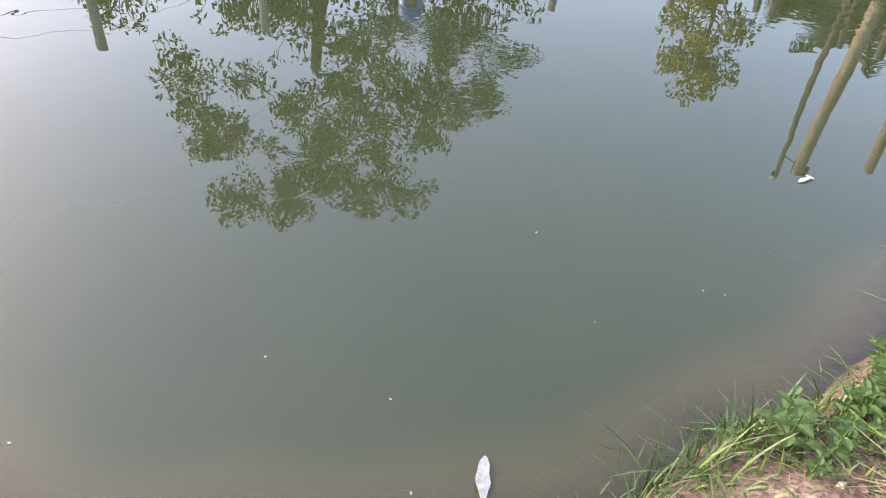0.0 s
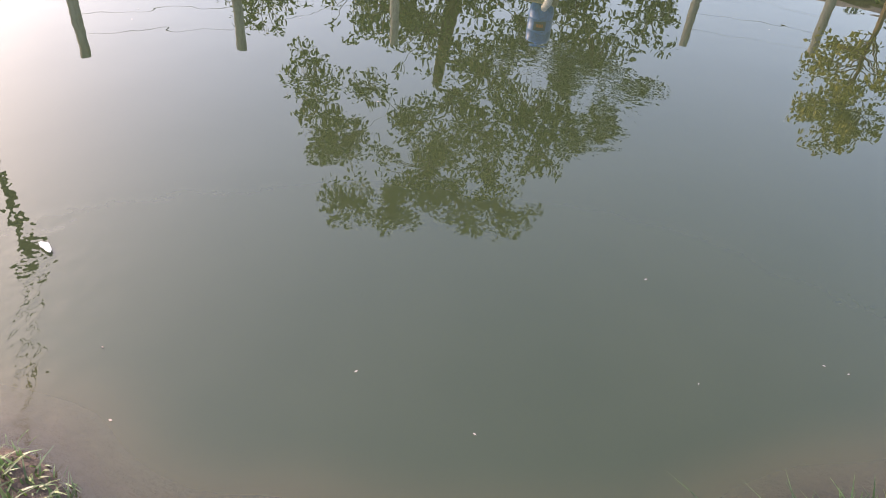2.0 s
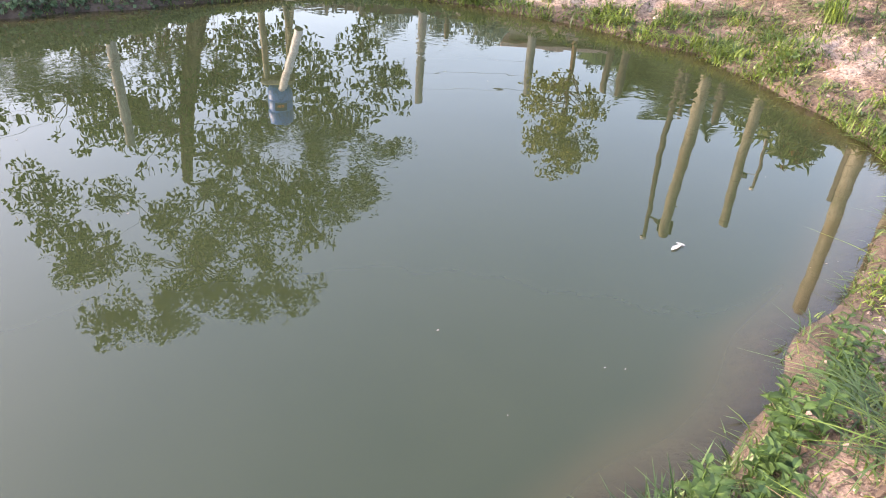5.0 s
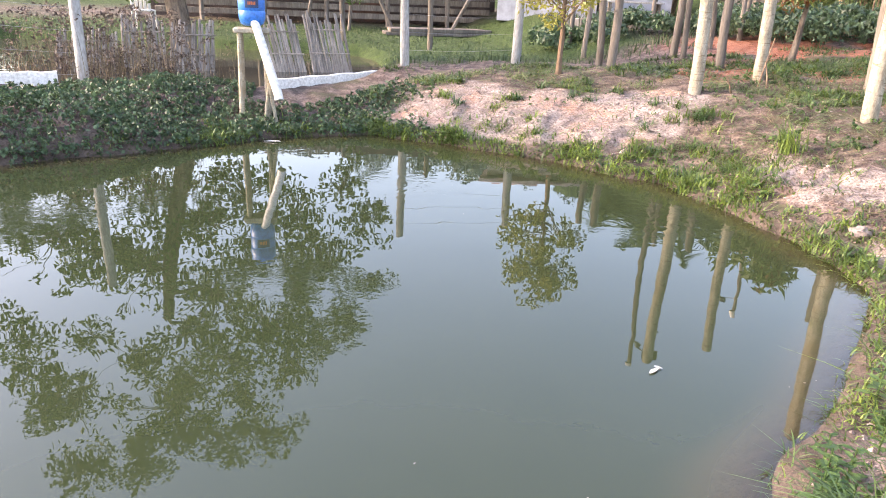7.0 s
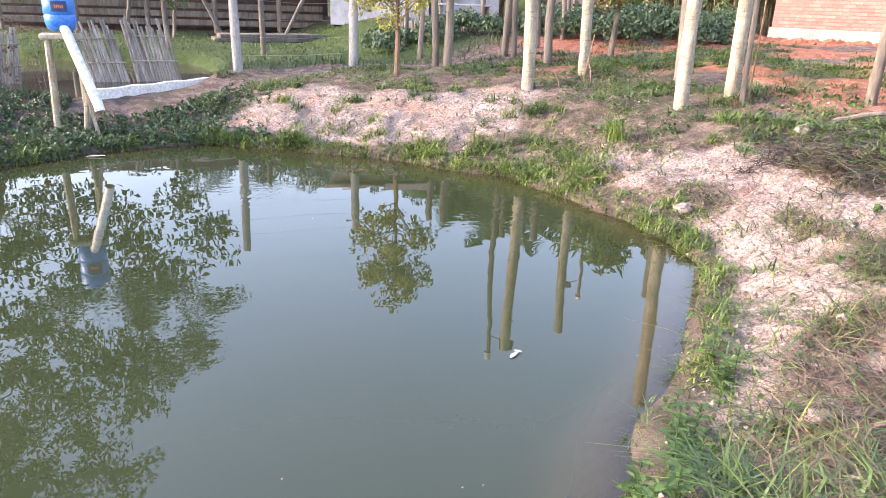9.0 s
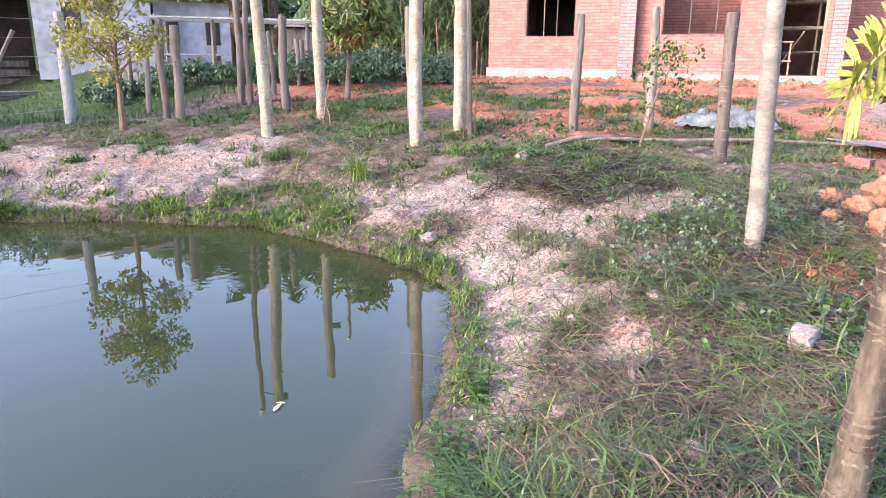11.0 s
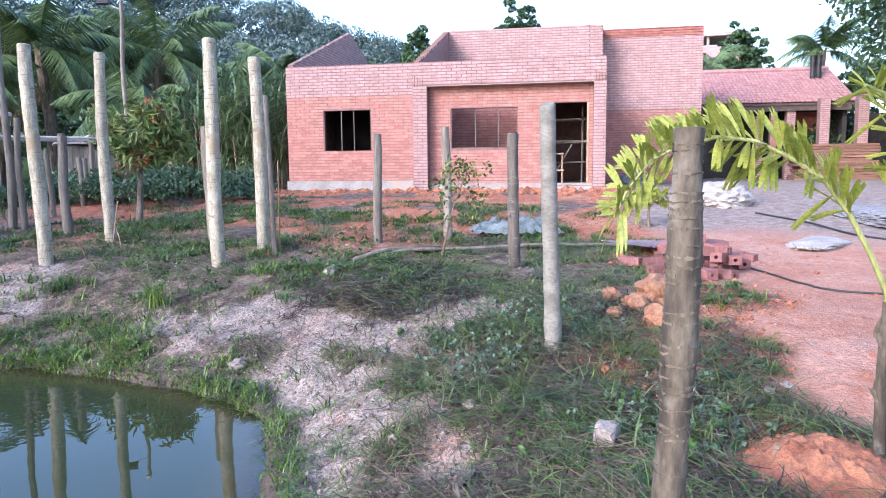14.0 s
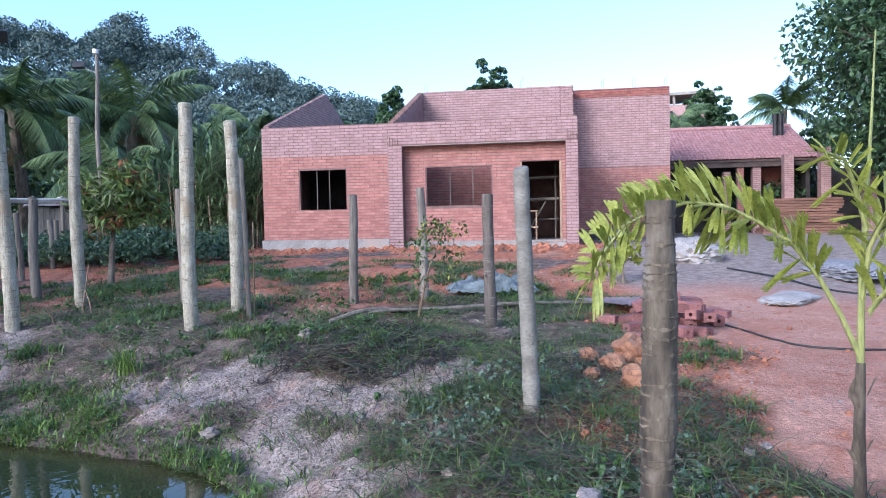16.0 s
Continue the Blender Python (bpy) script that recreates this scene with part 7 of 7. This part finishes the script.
s, d, d2, road, red, pale, wet, yard, bush, lawn = masks(tx, ty)
k = (d > 0.3) & (road < 0.1) & (g.uniform(0, 1, 520) < (1 - 0.85 * pale) * (1 - 0.8 * red) * ss(-0.35, 0.4, vnoise(tx, ty, 0.6, 75)))
tx, ty = tx[k], ty[k]
n = 34
x, y = np.repeat(tx, n) + g.normal(0, 0.06, len(tx) * n), np.repeat(ty, n) + g.normal(0, 0.06, len(tx) * n)
deep = np.repeat(g.uniform(0, 1, len(tx)) < 0.6, n)
for name, mat, q, seed in (("near_tufts", "grass", ~deep, 108), ("near_deep_tufts", "grass_deep", deep, 148)):
    grow(name, x[q], y[q], g, g.uniform(0.06, 0.24, q.sum()), g.uniform(0.004, 0.0095, q.sum()), 2.3, mat, "tangled arching tufts of green grass on the near bank", seed, 4)


def strewn(name, x, y, g, length, width, mat, label, lift=0.03, bend=0.25, comb=0.0):
    """Cut blades and stalks lying about, one end often held up by those below; comb turns neighbours the same way."""
    n = len(x)
    th = g.uniform(0, math.tau, n)
    if comb:
        th = th * (1 - comb) + comb * math.tau * (0.5 + 0.5 * vnoise(x, y, 0.5, 15))
    bd = g.normal(0, bend, n)
    low = ground_parts(x, y)[3]
    rise = lift * g.uniform(0, 1, n) ** 1.5
    tilt = g.uniform(-0.5, 0.5, n) * lift * 2.0
    rows = []
    for f in (-0.5, -0.17, 0.17, 0.5):
        a = th + bd * f
        px, py = x + np.cos(a) * length * f, y + np.sin(a) * length * f
        pz = np.maximum(ground_parts(px, py)[3] + 0.004, low + rise + tilt * f + 0.35 * lift * (0.25 - f * f))
        wd = width * (0.5 if abs(f) < 0.3 else 0.22)
        roll = wd * 0.5
        rows.append(np.stack([px - np.sin(a) * wd, py + np.cos(a) * wd, pz + roll], 1))
        rows.append(np.stack([px + np.sin(a) * wd, py - np.cos(a) * wd, pz], 1))
    v = np.stack(rows, 1).reshape(-1, 3)
    b = (np.arange(n) * 8)[:, None]
    f = np.concatenate([b + np.array([[k, k + 1, k + 3, k + 2]]) for k in (0, 2, 4)])
    tagged(new(name, mesh_of(name, v, f, mat)), label, "grass", kind="stuff")


def strew_at(n, seed, keep_pale=0.25, lim=0.3, area=(0.8, 8.6, -0.8, 10.5), span=0.5, cut=(-0.8, 0.5)):
    x, y, g = scatter(n, *area, seed)
    s, d, d2, road, red, pale, wet, yard, bush, lawn = masks(x, y)
    c = vnoise(x, y, span, seed) + 0.6 * vnoise(x, y, 1.4, seed + 1)
    p = ss(lim, lim + 0.4, d) * (1 - (1 - keep_pale) * pale) * ss(0.5, 0.05, road) * (1 - 0.6 * red) * ss(cut[0], cut[1], c)
    k = g.uniform(0, 1, n) < p
    return x[k], y[k], g


x, y, g = strew_at(26000, 111)
strewn("cut_straw", x, y, g, g.uniform(0.08, 0.3, len(x)), g.uniform(0.003, 0.006, len(x)), "straw", "dry cut straw strewn over the bank", 0.05, 0.5)
x, y, g = strew_at(26000, 113, 0.12)
strewn("cut_grass", x, y, g, g.uniform(0.08, 0.32, len(x)), g.uniform(0.004, 0.010, len(x)), "grass_dull", "cut green grass blades lying on the bank", 0.08, 0.5)
NEAR = (0.9, 5.4, -0.5, 4.4)
for nm, mat, seed, count, wid, cut, lab in (("near_litter", "dead_dark", 121, 13000, 0.006, (-0.6, 0.3), "blackened stalks matted on the near bank"), ("near_straw", "straw", 118, 17000, 0.0042, (-0.15, 0.5), "dry yellow straw strewn on the near bank"),
                                            ("near_brown_straw", "litter", 122, 12000, 0.005, (-0.4, 0.4), "brown withered stalks strewn on the near bank"), ("near_cut_grass", "grass", 117, 5500, 0.006, (-0.1, 0.6), "fresh cut grass strewn on the near bank"),
                                            ("near_deep_grass", "grass_deep", 119, 9500, 0.0075, (-0.3, 0.5), "long dark green cut blades on the near bank")):
    x, y, g = strew_at(count, seed, 0.1, 0.25, NEAR, 0.4, cut)
    strewn(nm, x, y, g, g.uniform(0.07, 0.36, len(x)), g.uniform(0.6, 1.3, len(x)) * wid, mat, lab, 0.085, 0.8, 0.35)
x, y, g = strew_at(26000, 120, 0.3, 0.2, (0.9, 6.4, -0.7, 5.0), 0.35, (-0.7, 0.4))
strewn("ground_litter", x, y, g, g.uniform(0.015, 0.07, len(x)), g.uniform(0.005, 0.018, len(x)), "litter", "small brown bits of dead leaf and stalk on the bank", 0.03, 0.9)
# the blackened heap of cut weeds
x, y, g = scatter(7000, 4.4, 6.8, 2.5, 5.4, 115)
k = ss(1.0, 0.45, np.hypot((x - 5.5) / 0.85, (y - 3.85) / 1.1) + 0.6 * vnoise(x, y, 0.3, 7)) > g.uniform(0, 1, 7000)
x, y = x[k], y[k]
strewn("dead_weeds", x, y, g, g.uniform(0.06, 0.3, len(x)), g.uniform(0.004, 0.014, len(x)), "dead_dark", "dark heap of withered cut weeds", 0.07, 0.9)
x, y, g = scatter(600, 4.9, 6.6, 3.4, 5.0, 116)
strewn("heap_grass", x, y, g, g.uniform(0.08, 0.3, len(x)), g.uniform(0.006, 0.013, len(x)), "grass_deep", "green blades among the withered cut weeds", 0.08, 0.8)


def leaf_mat(name, x, y, g, size, lift, mat, label):
    """Small broad leaves held over the ground."""
    z = ground_parts(x, y)[3] + lift
    v, f = leaf_cloud(np.stack([x, y, z], 1), np.full(len(x), 0.03), len(x) * 5, size, 5, aspect=0.75)
    tagged(new(name, mesh_of(name, v, f, mat)), label, "weeds", kind="stuff")


x, y, g = scatter(5000, 0.6, 7.5, -0.6, 10, 121)
s, d, d2, road, red, pale, wet, yard, bush, lawn = masks(x, y)
c = vnoise(x, y, 0.45, 65) + 0.5 * vnoise(x, y, 1.2, 66)
k = (d > 0.12) & (g.uniform(0, 1, 5000) < ss(0.2, 0.8, c) * (1 - 0.85 * pale) * ss(0.4, 0.05, road) * np.where(x + y < 6.5, 0.5, 1))
leaf_mat("low_weeds", x[k], y[k], g, 0.04, g.uniform(0.02, 0.08, k.sum()), "weed", "small broad-leaved weeds among the grass")
x, y = g.normal(4.15, 0.2, 150), g.normal(2.2, 0.24, 150)
leaf_mat("blue_weeds", x, y, g, 0.036, g.uniform(0.01, 0.07, 150), "weed_blue", "patch of blue green broad-leaved weed")
x, y = np.r_[g.normal(3.6, 0.25, 160), g.normal(4.9, 0.3, 160)], np.r_[g.normal(0.75, 0.2, 160), g.normal(2.1, 0.3, 160)]
leaf_mat("blue_weed_sprigs", x, y, g, 0.035, g.uniform(0.01, 0.07, 320), "weed_blue", "sprigs of blue green weed among cut grass")
# growth behind the tiled house
woods("back_hedge", [(*az(q, g.uniform(31, 36)), g.uniform(2.0, 3.4), g.uniform(1.2, 2.0)) for q in g.uniform(84, 104, 16)], "dark green hedge behind the tiled house", "leaf_dark", 45, 14000, 0.2)
# the overgrown far bank
x, y, g = scatter(24000, -6.5, 1.6, 5.6, 11.5, 123)
s, d, d2, road, red, pale, wet, yard, bush, lawn = masks(x, y)
c = vnoise(x, y, 0.5, 67)
k = (d > -0.02) & (d < 2.0 + 0.3 * c) & (d2 > 0.15) & (g.uniform(0, 1, 24000) < ss(1.5, 0.4, x + 0.4 * c)) & ~((x > -0.9) & (d2 < 0.9))
lift = g.uniform(0.01, 0.12, k.sum()) * (0.8 + 0.5 * vnoise(x[k], y[k], 0.35, 68))
leaf_mat("bank_vines", x[k], y[k], g, 0.042, lift, "vine", "dense dark green creeper covering the far bank")
# dry weeds by the screens
x, y, g = scatter(5200, -5.8, 0.2, 9.6, 12.3, 125)
k = ss(1.2, 0.2, np.hypot((x + 3.0) / 1.7, (y - 10.9) / 0.9)) > g.uniform(0, 1, 5200)
v, f = leaf_cloud(np.stack([x[k], y[k], 0.35 + 0.9 * g.uniform(0, 1, k.sum()) ** 1.5], 1), np.full(k.sum(), 0.06), 6 * k.sum(), 0.05, 9)
tagged(new("dry_weeds", mesh_of("dry_weeds", v, f, "litter")), "brown withered weeds round the bamboo screens", "weeds", kind="stuff")
grow("dry_weed_stalks", x[k], y[k], g, g.uniform(0.5, 1.3, k.sum()), np.full(k.sum(), 0.008), 0.25, "straw", "thin dry weed stalks by the duck pond", 126, 3)
# lawn and garden behind
x, y, g = scatter(42000, -8, 12, 11.5, 23, 127)
s, d, d2, road, red, pale, wet, yard, bush, lawn = masks(x, y)
k = (d2 > 0.1) & (g.uniform(0, 1, 42000) < np.maximum(0.5 * lawn, 0.45 * ss(11.5, 13, y) * (1 - red)))
x, y, lw = x[k], y[k], lawn[k]
grow("lawn_grass", x, y, g, g.uniform(0.04, 0.10, len(x)) * (1 + 2.2 * (1 - lw)), g.uniform(0.012, 0.025, len(x)), 0.8, "grass_lawn", "short lawn and taller garden grass behind the ponds", 128, 2)
spots = [(4.5 + 3.5 * q, 15.2 - 1.3 * q + 0.4 * g.normal(), g.uniform(0.2, 0.45), g.uniform(0.4, 0.7)) for q in g.uniform(0, 1.6, 26)] + [(*az(g.uniform(31, 43), g.uniform(14.5, 18)), g.uniform(0.2, 0.6), g.uniform(0.5, 0.9)) for _ in range(34)]
woods("garden_bushes", spots, "low green bushes in the vegetable garden", "vine", 44, 30000, 0.10)
# clods and crumbs
octa = np.array([[1, 0, 0], [0, 1, 0], [-1, 0, 0], [0, -1, 0], [0, 0, 0.8], [0.6, 0.6, 0.45], [-0.6, 0.55, 0.4], [-0.5, -0.6, 0.5], [0.6, -0.55, 0.4]])
tri = np.array([[0, 5, 4], [5, 1, 4], [1, 6, 4], [6, 2, 4], [2, 7, 4], [7, 3, 4], [3, 8, 4], [8, 0, 4], [0, 1, 5], [1, 2, 6], [2, 3, 7], [3, 0, 8]])


def crumbs(name, count, box4, weight, lo, hi, mat, label, seed):
    x, y, g = scatter(count, *box4, seed)
    k = g.uniform(0, 1, count) < weight(x, y, masks(x, y))
    x, y = x[k], y[k]
    r = lo + (hi - lo) * g.uniform(0, 1, len(x)) ** 3
    z = ground_parts(x, y)[3] - 0.2 * r
    v = np.stack([x, y, z], 1)[:, None, :] + octa[None] * r[:, None, None] * g.uniform(0.6, 1.4, (len(x), 9, 3))
    f = (np.arange(len(x)) * 9)[:, None, None] + tri[None]
    tagged(new(name, mesh_of(name, v.reshape(-1, 3), f.reshape(-1, 3), mat)), label, "clods", kind="stuff")


crumbs("clay_clods", 9000, (3.5, 15, 0.0, 13), lambda x, y, m: 0.45 * m[4] * (1 - 0.97 * m[3]), 0.010, 0.055, "clod", "small crumbs and clods of red clay", 131)
crumbs("soil_crumbs", 52000, (0.8, 7.0, -0.5, 10.5), lambda x, y, m: (0.75 * m[5] + 0.15) * (m[1] > 0.1) * (1 - m[3]), 0.004, 0.024, "crumb", "pale crumbs of eroded soil on the bank", 133)
crumbs("pale_pebbles", 900, (0.9, 7.5, -0.4, 9.0), lambda x, y, m: 0.6 * (m[1] > 0.25) * (1 - 0.6 * m[3]), 0.008, 0.035, "stone", "pale pebbles scattered over the bank", 139)
crumbs("road_edge_crumbs", 9000, (3.4, 9.0, -0.4, 3.0), lambda x, y, m: 0.8 * ss(0.15, 0.5, m[3]) * ss(1.0, 0.6, m[3]) + 0.012 * m[3], 0.005, 0.035, "clod", "crumbs and small clods of clay along the road's edge", 141)
crumbs("mound_crumbs", 11000, (2.9, 4.4, -0.6, 1.0), lambda x, y, m: ss(0.62, 0.2, np.hypot(x - 3.42, (y - 0.12) * 1.1)) * 0.9, 0.004, 0.024, "clod", "orange crumbs round the clay mound", 137)
crumbs("house_rubble", 2600, (12.0, 16.6, 4.5, 13.5), lambda x, y, m: ss(1.8, 0.5, np.abs((x - 13.88) * -0.9375 + (y - 13.08) * -0.348 - 0.9)) * 0.8, 0.02, 0.16, "clod", "red brick rubble along the house wall", 135)
# near plants at the water's edge
for k, (x0, y0, hh) in enumerate(((0.52, 1.1, 0.3), (0.66, 1.17, 0.26), (0.8, 1.25, 0.26), (-1.2, 0.67, 0.16), (-1.4, 0.65, 0.16), (-0.93, 0.71, 0.12), (1.05, 1.40, 0.2), (0.38, 0.99, 0.16))):
    n = 34
    xx, yy = x0 + g.normal(0, 0.05, n), y0 + g.normal(0, 0.035, n)
    v, f = blades(xx, yy, ground_parts(xx, yy)[3] - 0.01, g.uniform(0.4, 1.0, n) * hh, g.uniform(0.004, 0.009, n), 0.9, 140 + k, 5)
    tagged(new("sedge_tuft", mesh_of("sedge_tuft", v, f, "grass_deep" if k != 3 else "grass_dull")), "long-bladed sedge tuft at the water's edge", "grass tuft", "sedge tufts")
wr = random.Random(44)
tx, ty = [], []
for k in range(46):
    f = wr.random()
    tx.append(0.82 + 1.55 * f + wr.gauss(0, 0.07))
    ty.append(1.16 + 1.15 * f - 0.1 * wr.random() + wr.gauss(0, 0.05))
keep = inside_depth(POND, np.array(tx), np.array(ty)) > 0.03
tx, ty = np.array(tx)[keep], np.array(ty)[keep]
for k in range(len(tx)):
    b = gz(tx[k], ty[k])
    weed = thing("leafy_weed", (tx[k], ty[k], b), "light green leafy weed on the near bank", "weed", "leafy weeds")
    r = random.Random(k)
    big = r.uniform(0.6, 1.25)
    for q in range(11):
        a = q * 2.4 + k
        d = Vector((math.cos(a), math.sin(a), 0.35 + 0.3 * r.random())).normalized()
        across = Vector((-math.sin(a), math.cos(a), 0))
        h = Vector((0, 0, (0.02 + 0.012 * q) * big))
        L = 0.075 * big * r.uniform(0.7, 1.2) * (1 - 0.04 * q)
        verts, faces = [], []
        for f, w in ((0, 0.1), (0.35, 0.42), (0.7, 0.36), (1.0, 0.02)):
            c = h + d * L * f - Vector((0, 0, 0.35 * L * f * f))
            verts += [c - across * L * w * 0.5, c + Vector((0, 0, -0.004)), c + across * L * w * 0.5]
        for i in range(3):
            for j in range(2):
                e = 3 * i + j
                faces.append((e, e + 1, e + 4, e + 3))
        piece("leaf", mesh_of("leaf", verts, faces, "weed"), weed)
    bm = bm_new()
    tube(bm, [(0, 0, -0.02), (0.004, 0, 0.14 * big)], 0.003, 5)
    part("stalk", bm, "weed", weed)
